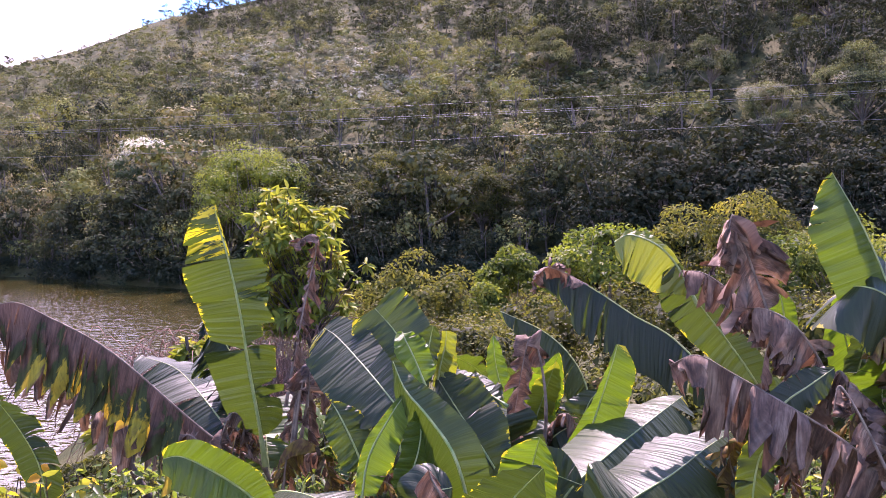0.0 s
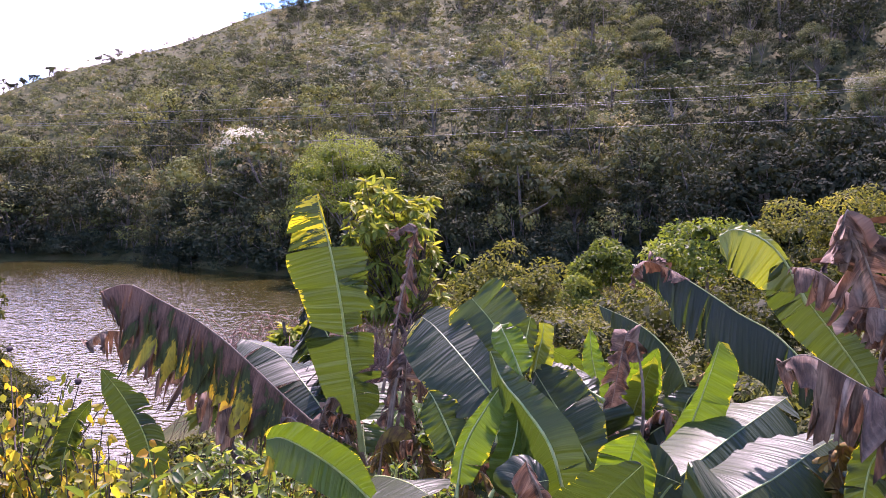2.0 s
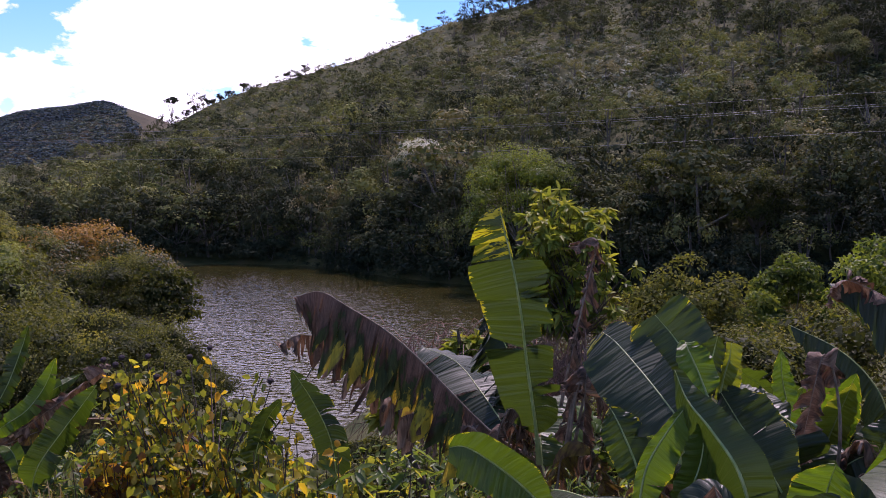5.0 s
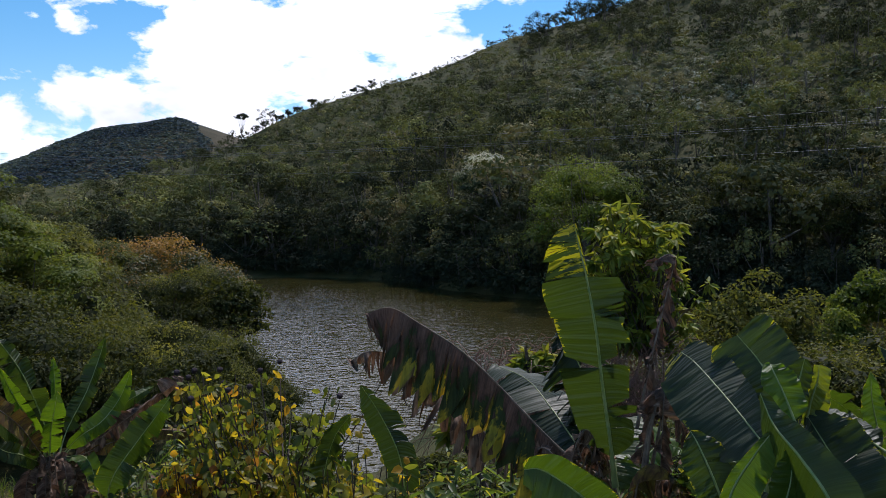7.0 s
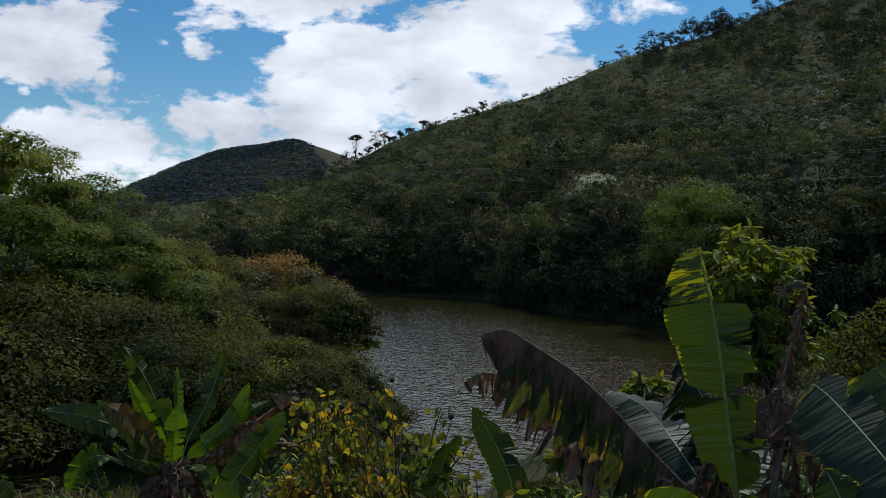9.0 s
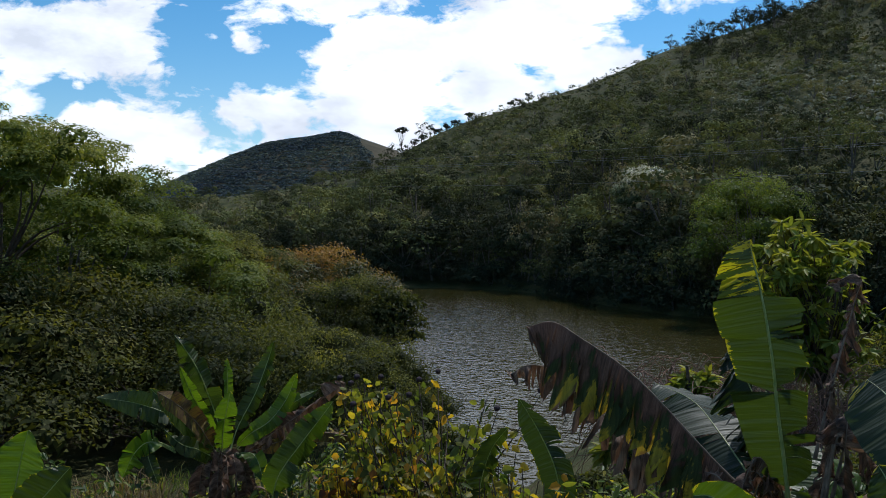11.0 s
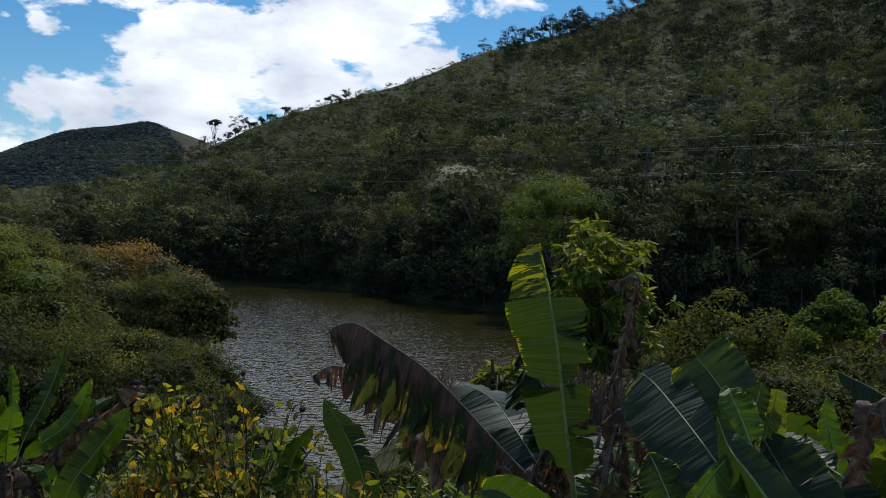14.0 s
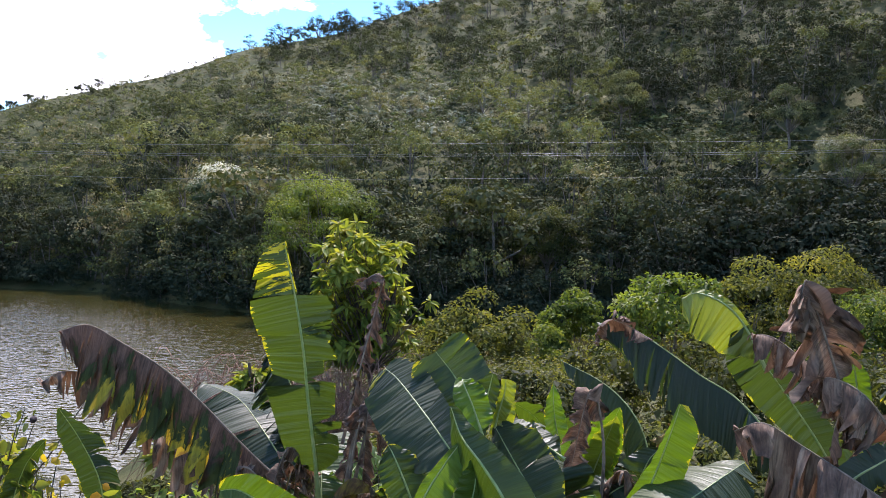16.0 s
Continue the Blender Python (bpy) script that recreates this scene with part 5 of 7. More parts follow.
banana_leaf(tall, "green", [(2.66, 5.04, 6.93), (2.49, 5.24, 7.19), (2.51, 5.23, 7.44), (2.55, 5.21, 7.68)], 0.11, (1.04, 0.14, -0.22), fold=(5, 5), tears=(1, 1), hang=(0.1, 0.1), ragged=0.1, tint=0.95, start=0.15, seed=43)
banana_leaf(tall, "green", [(2.78, 5.21, 6.85), (2.60, 5.41, 7.15), (2.51, 5.45, 7.43), (2.46, 5.47, 7.75)], 0.14, (0.63, -0.44, 0.29), fold=(20, 0), tears=(8, 8), hang=(0.2, 0.2), ragged=0.3, tint=0.1, start=0.2, seed=44)
banana_leaf(tall, "autumn", [(2.71, 4.90, 7.04), (2.56, 4.87, 7.43), (2.43, 4.82, 7.57), (2.35, 4.86, 7.57)], 0.20, (0.69, 0.71, 0.42), fold=(-20, -20), tears=(6, 6), hang=(1.2, 1.2), ragged=0.6, start=0.2, seed=45)
banana_leaf(tall, "green", [(2.76, 5.10, 6.78), (2.62, 5.17, 7.03), (2.50, 5.12, 7.25), (2.33, 5.09, 7.33)], 0.20, (0.00, -0.74, 0.50), fold=(-10, -10), tears=(9, 9), hang=(0.9, 0.6), ragged=0.5, tint=0.6, start=0.15, seed=46)
banana_leaf(tall, "green", [(2.76, 4.99, 6.75), (2.57, 4.97, 6.99), (2.51, 5.01, 7.21), (2.56, 4.98, 7.48)], 0.22, (1.00, 0.00, 0.01), fold=(10, 10), tears=(2, 2), hang=(0.1, 0.1), ragged=0.2, tint=0.15, start=0.15, seed=47)

hidden = banana_plant("green banana plant half hidden behind the others", (0.32, 8.59, 4.47), (0.32, 8.59, 5.89), 0.09)
banana_leaf(hidden, "green", [(0.32, 8.59, 5.89), (0.40, 8.59, 6.34), (0.34, 8.59, 6.68), (0.04, 8.60, 6.88)], 0.22, (0.50, -0.73, 0.51), fold=(-10, -10), tears=(5, 5), hang=(0.5, 0.3), ragged=0.3, tint=0.5, start=0.15, seed=51)
banana_leaf(hidden, "green", [(0.32, 8.59, 5.89), (0.50, 8.49, 6.48), (0.28, 8.40, 6.69), (-0.05, 8.30, 6.58)], 0.26, (0.01, -0.90, 0.53), fold=(-10, -10), tears=(6, 6), hang=(0.6, 0.4), ragged=0.3, tint=0.6, start=0.15, seed=52)
banana_leaf(hidden, "green", [(0.32, 8.59, 5.89), (0.62, 8.68, 6.49), (0.80, 8.76, 6.75), (1.19, 8.72, 6.69)], 0.24, (0.25, 0.82, -0.63), fold=(-10, -10), tears=(6, 6), hang=(0.5, 0.5), ragged=0.3, tint=0.4, start=0.15, seed=53)

lower = banana_plant("smaller bushy banana plant with brown dead skirts", (-9.94, 9.62, 4.49), (-9.94, 9.62, 5.04), 0.13)

banana_leaf(lower, "green", [(-9.98, 9.57, 5.06), (-10.01, 9.54, 5.50), (-9.96, 9.16, 6.25), (-9.97, 8.86, 6.70), (-10.07, 8.75, 6.91)], 0.21, (0.41, 0.83, 0.38), fold=(-6, -4), tears=(8, 9), hang=(0.1, 0.15), ragged=0.5, tint=0.65, start=0.2, rib=0.02, seed=61)
banana_leaf(lower, "green", [(-10.01, 9.54, 5.06), (-9.96, 9.30, 5.55), (-9.83, 8.86, 6.06), (-9.80, 8.60, 6.51)], 0.11, (0.59, 0.63, 0.50), fold=(20, 14), tears=(8, 9), hang=(0.05, 0.05), ragged=0.5, tint=0.05, start=0.15, seed=62)
banana_leaf(lower, "green", [(-9.89, 9.66, 5.05), (-9.94, 9.89, 5.40), (-9.89, 10.22, 5.88), (-9.88, 10.50, 6.38), (-9.82, 10.55, 6.66)], 0.16, (0.45, 0.78, -0.43), fold=(-10, -16), tears=(14, 14), hang=(0.2, 0.3), ragged=0.5, tint=0.5, start=0.2, seed=63)
banana_leaf(lower, "green", [(-9.69, 9.30, 5.12), (-9.53, 9.17, 5.54), (-9.42, 9.14, 5.89), (-9.39, 9.17, 6.12)], 0.16, (0.54, 0.82, -0.18), fold=(10, 16), tears=(8, 9), hang=(0.05, 0.05), ragged=0.5, tint=0.02, start=0.1, seed=64)
banana_leaf(lower, "green", [(-10.15, 9.83, 4.98), (-10.20, 9.92, 5.67), (-10.20, 9.92, 6.12), (-10.21, 9.91, 6.43)], 0.09, (0.38, 0.91, -0.19), fold=(25, 25), tears=(8, 9), hang=(0.05, 0.05), ragged=0.5, tint=0.05, start=0.45, seed=65)
banana_leaf(lower, "green", [(-9.75, 9.52, 5.06), (-9.50, 9.62, 5.36), (-9.33, 9.92, 5.55), (-9.27, 10.24, 5.85), (-9.16, 10.34, 6.24)], 0.16, (0.56, 0.51, -0.65), fold=(16, 4), tears=(8, 9), hang=(0.05, 0.1), ragged=0.5, tint=0.15, start=0.12, seed=66)
banana_leaf(lower, "green", [(-9.88, 9.68, 5.01), (-9.76, 10.07, 5.30), (-9.60, 10.62, 5.62), (-9.42, 11.16, 5.83)], 0.14, (0.50, 0.08, -0.86), fold=(0, -14), tears=(8, 10), hang=(0.1, 0.4), ragged=0.5, tint=0.35, start=0.15, seed=67)
banana_leaf(lower, "dead", [(-9.86, 9.69, 4.96), (-9.62, 9.92, 5.14), (-9.14, 10.35, 5.58), (-8.58, 10.81, 6.07)], 0.26, (0.45, 0.15, -0.88), fold=(-5, -20), tears=(10, 12), hang=(0.5, 0.9), ragged=0.6, start=0.1, seed=68)
banana_leaf(lower, "green", [(-8.09, 8.61, 4.85), (-7.96, 8.60, 5.25), (-7.81, 8.86, 5.63), (-7.69, 9.09, 5.92), (-7.55, 9.20, 6.16)], 0.22, (0.44, 0.56, -0.70), fold=(-6, -8), tears=(8, 9), hang=(0.08, 0.12), ragged=0.5, tint=0.45, start=0.08, seed=69)
banana_leaf(lower, "autumn", [(-9.80, 9.75, 4.98), (-9.30, 10.21, 5.21), (-8.97, 10.76, 5.26), (-8.50, 11.24, 5.10)], 0.16, (0.20, -0.10, -0.98), fold=(-10, -20), tears=(12, 12), hang=(0.8, 1.0), ragged=0.5, start=0.15, seed=70)
banana_leaf(lower, "green", [(-9.89, 9.38, 5.07), (-10.10, 9.01, 5.59), (-10.44, 8.47, 5.92), (-10.81, 8.00, 6.06)], 0.20, (0.12, -0.48, -0.87), fold=(-8, -20), tears=(8, 9), hang=(0.2, 0.6), ragged=0.5, tint=0.5, start=0.15, seed=71)
banana_leaf(lower, "green", [(-9.83, 9.30, 5.10), (-9.71, 8.70, 5.61), (-9.62, 8.20, 6.07), (-9.76, 8.04, 6.29)], 0.16, (-0.13, -0.57, -0.81), fold=(-4, -14), tears=(8, 9), hang=(0.1, 0.3), ragged=0.5, tint=0.4, start=0.12, seed=72)
banana_leaf(lower, "autumn", [(-9.74, 9.24, 5.15), (-9.49, 8.64, 5.73), (-9.46, 8.23, 6.08), (-9.62, 8.05, 6.25)], 0.16, (-0.09, -0.53, -0.84), fold=(-4, -14), tears=(9, 9), hang=(0.2, 0.4), ragged=0.45, start=0.12, seed=73)
banana_leaf(lower, "green", [(-9.90, 9.37, 5.03), (-9.63, 8.78, 5.32), (-9.64, 8.48, 5.46), (-9.79, 8.31, 5.68)], 0.15, (-0.04, -0.48, -0.87), fold=(-10, -20), tears=(8, 9), hang=(0.3, 0.6), ragged=0.5, tint=0.55, start=0.1, seed=74)
banana_leaf(lower, "green", [(-9.69, 8.42, 5.35), (-9.66, 8.00, 5.58), (-9.71, 7.78, 5.50), (-9.82, 7.65, 5.16)], 0.18, (0.31, 0.77, -0.55), fold=(0, 8), tears=(8, 9), hang=(0.1, 0.1), ragged=0.5, tint=0.06, start=0.3, seed=75)
banana_leaf(lower, "green", [(-9.69, 8.42, 5.39), (-9.76, 8.04, 5.59), (-9.70, 7.96, 5.41), (-9.54, 7.99, 5.04)], 0.11, (0.37, 0.89, 0.25), fold=(0, -10), tears=(8, 9), hang=(0.2, 0.2), ragged=0.5, tint=0.75, start=0.4, seed=84)
banana_leaf(lower, "green", [(-8.02, 9.33, 4.90), (-7.72, 9.45, 5.04), (-7.47, 9.64, 4.91), (-7.19, 9.72, 4.58)], 0.16, (0.33, 0.55, 0.77), fold=(-5, -8), tears=(8, 9), hang=(0.3, 0.2), ragged=0.5, tint=0.8, start=0.1, seed=85)
banana_leaf(lower, "green", [(-7.05, 9.45, 4.41), (-6.87, 9.46, 4.75), (-6.75, 9.54, 4.82), (-6.50, 9.58, 4.55)], 0.18, (0.31, 0.40, -0.86), fold=(-5, -10), tears=(8, 9), hang=(0.3, 0.4), ragged=0.5, tint=0.6, start=0.05, seed=86)
banana_leaf(lower, "green", [(-9.89, 9.66, 5.01), (-9.34, 9.50, 5.16), (-9.11, 9.44, 5.08), (-8.99, 9.42, 4.81)], 0.15, (0.58, 0.81, 0.10), fold=(5, 5), tears=(8, 9), hang=(0.1, 0.1), ragged=0.5, tint=0.2, start=0.2, seed=87)

banana_leaf(lower, "dead", [(-9.83, 9.44, 5.04), (-9.86, 9.24, 5.13), (-9.89, 9.09, 4.88), (-9.92, 9.04, 4.09)], 0.22, (0.35, 0.90, -0.26), fold=(-15, -15), tears=(4, 4), hang=(0.3, 0.3), ragged=0.85, start=0.2, seed=90)
banana_leaf(lower, "dead", [(-9.83, 9.44, 5.04), (-9.68, 9.17, 5.17), (-9.59, 8.97, 4.96), (-9.59, 8.93, 4.01)], 0.22, (0.36, 0.90, -0.25), fold=(-15, -15), tears=(4, 4), hang=(0.3, 0.3), ragged=0.85, start=0.2, seed=91)
banana_leaf(lower, "dead", [(-9.83, 9.44, 5.04), (-9.60, 9.16, 5.19), (-9.44, 8.98, 4.98), (-9.44, 8.94, 4.12)], 0.21, (0.37, 0.90, -0.25), fold=(-15, -15), tears=(4, 4), hang=(0.3, 0.3), ragged=0.85, start=0.2, seed=92)
banana_leaf(lower, "dead", [(-9.83, 9.44, 5.04), (-9.54, 9.22, 5.18), (-9.35, 9.07, 4.97), (-9.33, 9.05, 3.98)], 0.21, (0.38, 0.89, -0.25), fold=(-15, -15), tears=(4, 4), hang=(0.3, 0.3), ragged=0.85, start=0.2, seed=93)
banana_leaf(lower, "dead", [(-9.83, 9.44, 5.04), (-9.54, 9.31, 5.16), (-9.33, 9.23, 4.93), (-9.30, 9.23, 4.02)], 0.22, (0.39, 0.89, -0.25), fold=(-15, -15), tears=(4, 4), hang=(0.3, 0.3), ragged=0.85, start=0.2, seed=94)
banana_leaf(lower, "dead", [(-9.83, 9.44, 5.04), (-9.57, 9.44, 5.13), (-9.38, 9.46, 4.87), (-9.34, 9.48, 4.11)], 0.22, (0.40, 0.88, -0.24), fold=(-15, -15), tears=(4, 4), hang=(0.3, 0.3), ragged=0.85, start=0.2, seed=95)
banana_leaf(lower, "dead", [(-9.83, 9.44, 5.04), (-9.65, 9.62, 5.08), (-9.50, 9.76, 4.78), (-9.45, 9.81, 4.12)], 0.22, (0.41, 0.88, -0.24), fold=(-15, -15), tears=(4, 4), hang=(0.3, 0.3), ragged=0.85, start=0.2, seed=96)
banana_leaf(lower, "dead", [(-9.83, 9.44, 5.04), (-9.49, 9.10, 5.21), (-9.26, 8.88, 5.03), (-9.24, 8.84, 4.35)], 0.21, (0.37, 0.89, -0.25), fold=(-15, -15), tears=(4, 4), hang=(0.3, 0.3), ragged=0.85, start=0.2, seed=97)

young = banana_plant("young banana plant with broad fresh leaves in dry grass", (-7.05, 4.31, 4.60), (-7.05, 4.31, 5.83), 0.09)
banana_leaf(young, "green", [(-7.06, 4.30, 5.88), (-6.96, 4.28, 6.20), (-6.93, 4.32, 6.50), (-6.89, 4.37, 6.78)], 0.22, (0.77, 0.55, -0.20), fold=(8, 8), tears=(1, 1), hang=(0.1, 0.1), ragged=0.15, tint=0.12, start=0.12, seed=71)
banana_leaf(young, "green", [(-6.96, 4.27, 5.91), (-6.73, 4.26, 6.14), (-6.55, 4.34, 6.36), (-6.47, 4.46, 6.52)], 0.20, (0.17, 0.59, -0.71), fold=(-5, -10), tears=(2, 1), hang=(0.1, 0.3), ragged=0.15, tint=0.70, start=0.1, seed=72)
banana_leaf(young, "green", [(-6.89, 4.19, 5.90), (-6.40, 4.21, 6.08), (-6.00, 4.42, 6.17), (-5.66, 4.68, 6.21)], 0.22, (-0.57, 0.52, -0.75), fold=(-5, -10), tears=(3, 3), hang=(0.2, 0.6), ragged=0.15, tint=0.85, start=0.1, seed=73)
banana_leaf(young, "green", [(-6.90, 4.18, 5.95), (-6.79, 3.98, 6.21), (-6.80, 3.77, 6.42), (-6.80, 3.56, 6.46)], 0.23, (0.83, -0.32, 0.70), fold=(-5, -10), tears=(2, 2), hang=(0.3, 0.3), ragged=0.15, tint=0.75, start=0.1, seed=74)
banana_leaf(young, "dead", [(-6.79, 4.16, 5.93), (-6.54, 4.18, 6.11), (-6.41, 4.19, 6.22), (-6.27, 4.22, 6.08)], 0.14, (-0.69, 0.18, -0.91), fold=(-20, -20), tears=(3, 3), hang=(1.2, 1.2), ragged=0.8, start=0.1, seed=75)
banana_leaf(young, "green", [(-7.14, 4.37, 5.82), (-7.11, 4.22, 5.99), (-7.08, 4.26, 6.11), (-7.07, 4.28, 6.20)], 0.23, (0.95, 0.39, -0.26), fold=(0, 0), tears=(2, 2), hang=(0.2, 0.2), ragged=0.15, tint=0.80, start=0.1, seed=76)

sucker = banana_plant("small banana sucker with dark torn leaves", (-3.98, 8.56, 4.16), (-3.98, 8.56, 5.37), 0.06)
banana_leaf(sucker, "green", [(-3.97, 8.56, 5.43), (-4.04, 8.53, 5.91), (-4.21, 8.45, 6.33), (-4.40, 8.37, 6.66)], 0.22, (0.84, -0.02, 0.52), fold=(10, -30), tears=(1, 9), hang=(0.1, 0.5), ragged=0.35, tint=0.95, start=0.05, seed=81)
banana_leaf(sucker, "green", [(-4.88, 8.46, 5.30), (-4.90, 8.44, 5.62), (-4.80, 8.50, 6.03), (-4.63, 8.58, 6.29)], 0.20, (0.38, 0.86, -0.48), fold=(10, -10), tears=(2, 12), hang=(0.1, 0.8), ragged=0.5, tint=0.7, start=0.1, seed=82)
banana_leaf(ragged, "gold", [(0.64, 7.12, 6.22), (0.71, 7.06, 6.56), (0.80, 7.00, 6.85), (0.88, 6.94, 7.09)], 0.13, (0.86, 0.47, -0.42), fold=(0, 0), tears=(1, 1), hang=(0.1, 0.1), ragged=0.1, tint=0.2, start=0.15, seed=33)
banana_leaf(broad, "gold", [(-0.05, 6.15, 6.77), (-0.01, 6.15, 7.05), (0.01, 6.15, 7.26), (0.01, 6.15, 7.42)], 0.08, (0.94, 0.33, -0.11), fold=(0, 0), tears=(1, 1), hang=(0.1, 0.1), ragged=0.1, tint=0.1, start=0.4, seed=24)
banana_leaf(leaning, "wither", [(-1.33, 6.46, 6.33), (-1.30, 6.65, 6.45), (-1.29, 6.84, 6.48), (-1.28, 6.94, 6.33), (-1.27, 6.94, 5.99)], 0.14, (-0.95, -0.08, -0.23), fold=(-25, -25), tears=(8, 8), hang=(1.7, 1.7), ragged=0.85, start=0.25, rib=0.009, seed=13)
banana_leaf(leaning, "dead", [(-1.33, 6.46, 6.33), (-1.12, 6.42, 6.49), (-0.96, 6.36, 6.57), (-0.85, 6.33, 6.48), (-0.79, 6.34, 6.26)], 0.18, (-0.30, -0.73, -0.33), fold=(-25, -25), tears=(8, 8), hang=(1.7, 1.7), ragged=0.85, start=0.25, rib=0.009, seed=14)
banana_leaf(leaning, "autumn", [(-1.33, 6.46, 6.33), (-1.42, 6.38, 6.64), (-1.49, 6.30, 6.78), (-1.55, 6.26, 6.62), (-1.60, 6.24, 6.20)], 0.16, (-0.88, 0.57, 0.18), fold=(-25, -25), tears=(8, 8), hang=(1.7, 1.7), ragged=0.85, start=0.25, rib=0.009, seed=15)
banana_leaf(leaning, "dead", [(-1.33, 6.46, 6.33), (-1.44, 6.32, 6.73), (-1.52, 6.18, 6.92), (-1.60, 6.10, 6.72), (-1.66, 6.08, 6.26)], 0.22, (-0.70, 0.79, 0.07), fold=(-25, -25), tears=(8, 8), hang=(1.7, 1.7), ragged=0.85, start=0.25, rib=0.009, seed=16)
banana_leaf(leaning, "dead", [(-1.33, 6.46, 6.33), (-1.40, 6.39, 6.66), (-1.45, 6.32, 6.81), (-1.50, 6.28, 6.63), (-1.55, 6.27, 6.19)], 0.16, (-0.71, 0.80, -0.02), fold=(-25, -25), tears=(8, 8), hang=(1.7, 1.7), ragged=0.85, start=0.25, rib=0.009, seed=17)
banana_leaf(leaning, "dead", [(-1.33, 6.46, 6.33), (-1.46, 6.32, 6.66), (-1.55, 6.18, 6.82), (-1.62, 6.11, 6.67), (-1.68, 6.09, 6.39)], 0.17, (-0.65, -0.29, 0.68), fold=(-25, -25), tears=(8, 8), hang=(1.7, 1.7), ragged=0.85, start=0.25, rib=0.009, seed=18)
banana_leaf(leaning, "green", [(-1.33, 6.46, 6.33), (-1.22, 6.76, 6.53), (-1.10, 7.05, 6.65), (-0.95, 7.20, 6.56)], 0.15, (0.41, -0.29, -0.83), fold=(-0.8, 10.9), tears=(4, 4), hang=(0.3, 0.3), ragged=0.3, start=0.2, rib=0.009, tint=0.18, seed=19)
banana_leaf(leaning, "green", [(-1.33, 6.46, 6.33), (-1.40, 6.80, 6.62), (-1.47, 7.13, 6.80), (-1.51, 7.30, 6.70)], 0.22, (1.01, -0.23, 0.13), fold=(2.1, 6.5), tears=(4, 4), hang=(0.3, 0.3), ragged=0.3, start=0.2, rib=0.009, tint=0.42, seed=20)
banana_leaf(leaning, "green", [(-1.33, 6.46, 6.33), (-1.45, 6.71, 6.59), (-1.57, 6.96, 6.75), (-1.67, 7.07, 6.67)], 0.19, (0.38, 0.70, 0.30), fold=(-6.4, -2.6), tears=(4, 4), hang=(0.3, 0.3), ragged=0.3, start=0.2, rib=0.009, tint=0.82, seed=21)
banana_leaf(leaning, "green", [(-1.33, 6.46, 6.33), (-1.37, 6.58, 6.51), (-1.40, 6.69, 6.62), (-1.43, 6.75, 6.57)], 0.18, (0.91, 0.16, 0.26), fold=(13.4, 1), tears=(4, 4), hang=(0.3, 0.3), ragged=0.3, start=0.2, rib=0.009, tint=0.3, seed=22)
banana_leaf(broad, "dead", [(-0.19, 5.70, 6.25), (-0.19, 5.77, 6.55), (-0.19, 5.84, 6.67), (-0.20, 5.88, 6.45), (-0.22, 5.88, 5.97)], 0.16, (-0.99, 0.19, -0.01), fold=(-25, -25), tears=(8, 8), hang=(1.7, 1.7), ragged=0.85, start=0.25, rib=0.009, seed=27)
banana_leaf(broad, "autumn", [(-0.19, 5.70, 6.25), (-0.32, 5.61, 6.49), (-0.43, 5.53, 6.61), (-0.51, 5.48, 6.50), (-0.56, 5.48, 6.15)], 0.15, (-0.83, -0.10, 0.57), fold=(-25, -25), tears=(8, 8), hang=(1.7, 1.7), ragged=0.85, start=0.25, rib=0.009, seed=29)
banana_leaf(broad, "dead", [(-0.19, 5.70, 6.25), (-0.34, 5.71, 6.52), (-0.47, 5.73, 6.64), (-0.56, 5.74, 6.46), (-0.63, 5.73, 6.02)], 0.24, (-0.86, -0.06, 0.52), fold=(-25, -25), tears=(8, 8), hang=(1.7, 1.7), ragged=0.85, start=0.25, rib=0.009, seed=30)
banana_leaf(broad, "green", [(-0.19, 5.70, 6.25), (-0.18, 6.01, 6.32), (-0.18, 6.33, 6.33), (-0.18, 6.49, 6.25)], 0.15, (0.97, -0.03, -0.23), fold=(5.5, 6.4), tears=(4, 4), hang=(0.3, 0.3), ragged=0.3, start=0.2, rib=0.009, tint=0.5, seed=32)
banana_leaf(broad, "green", [(-0.19, 5.70, 6.25), (-0.41, 5.91, 6.49), (-0.66, 6.12, 6.65), (-0.90, 6.20, 6.58)], 0.14, (0.36, -0.27, 0.97), fold=(6.8, 10), tears=(4, 4), hang=(0.3, 0.3), ragged=0.3, start=0.2, rib=0.009, tint=0.84, seed=33)
banana_leaf(broad, "green", [(-0.19, 5.70, 6.25), (-0.33, 6.04, 6.36), (-0.49, 6.37, 6.42), (-0.66, 6.53, 6.33)], 0.17, (0.38, -0.46, 0.93), fold=(15.6, 4.2), tears=(4, 4), hang=(0.3, 0.3), ragged=0.3, start=0.2, rib=0.009, tint=0.77, seed=34)
banana_leaf(broad, "green", [(-0.19, 5.70, 6.25), (-0.25, 5.89, 6.51), (-0.31, 6.09, 6.68), (-0.38, 6.19, 6.59)], 0.19, (0.81, -0.21, 0.62), fold=(-1.8, 0.4), tears=(4, 4), hang=(0.3, 0.3), ragged=0.3, start=0.2, rib=0.009, tint=0.94, seed=35)
banana_leaf(ragged, "dead", [(0.72, 6.46, 6.16), (0.69, 6.62, 6.45), (0.67, 6.78, 6.56), (0.65, 6.86, 6.31), (0.62, 6.87, 5.92)], 0.24, (-0.97, 0.05, 0.20), fold=(-25, -25), tears=(8, 8), hang=(1.7, 1.7), ragged=0.85, start=0.25, rib=0.009, seed=34)
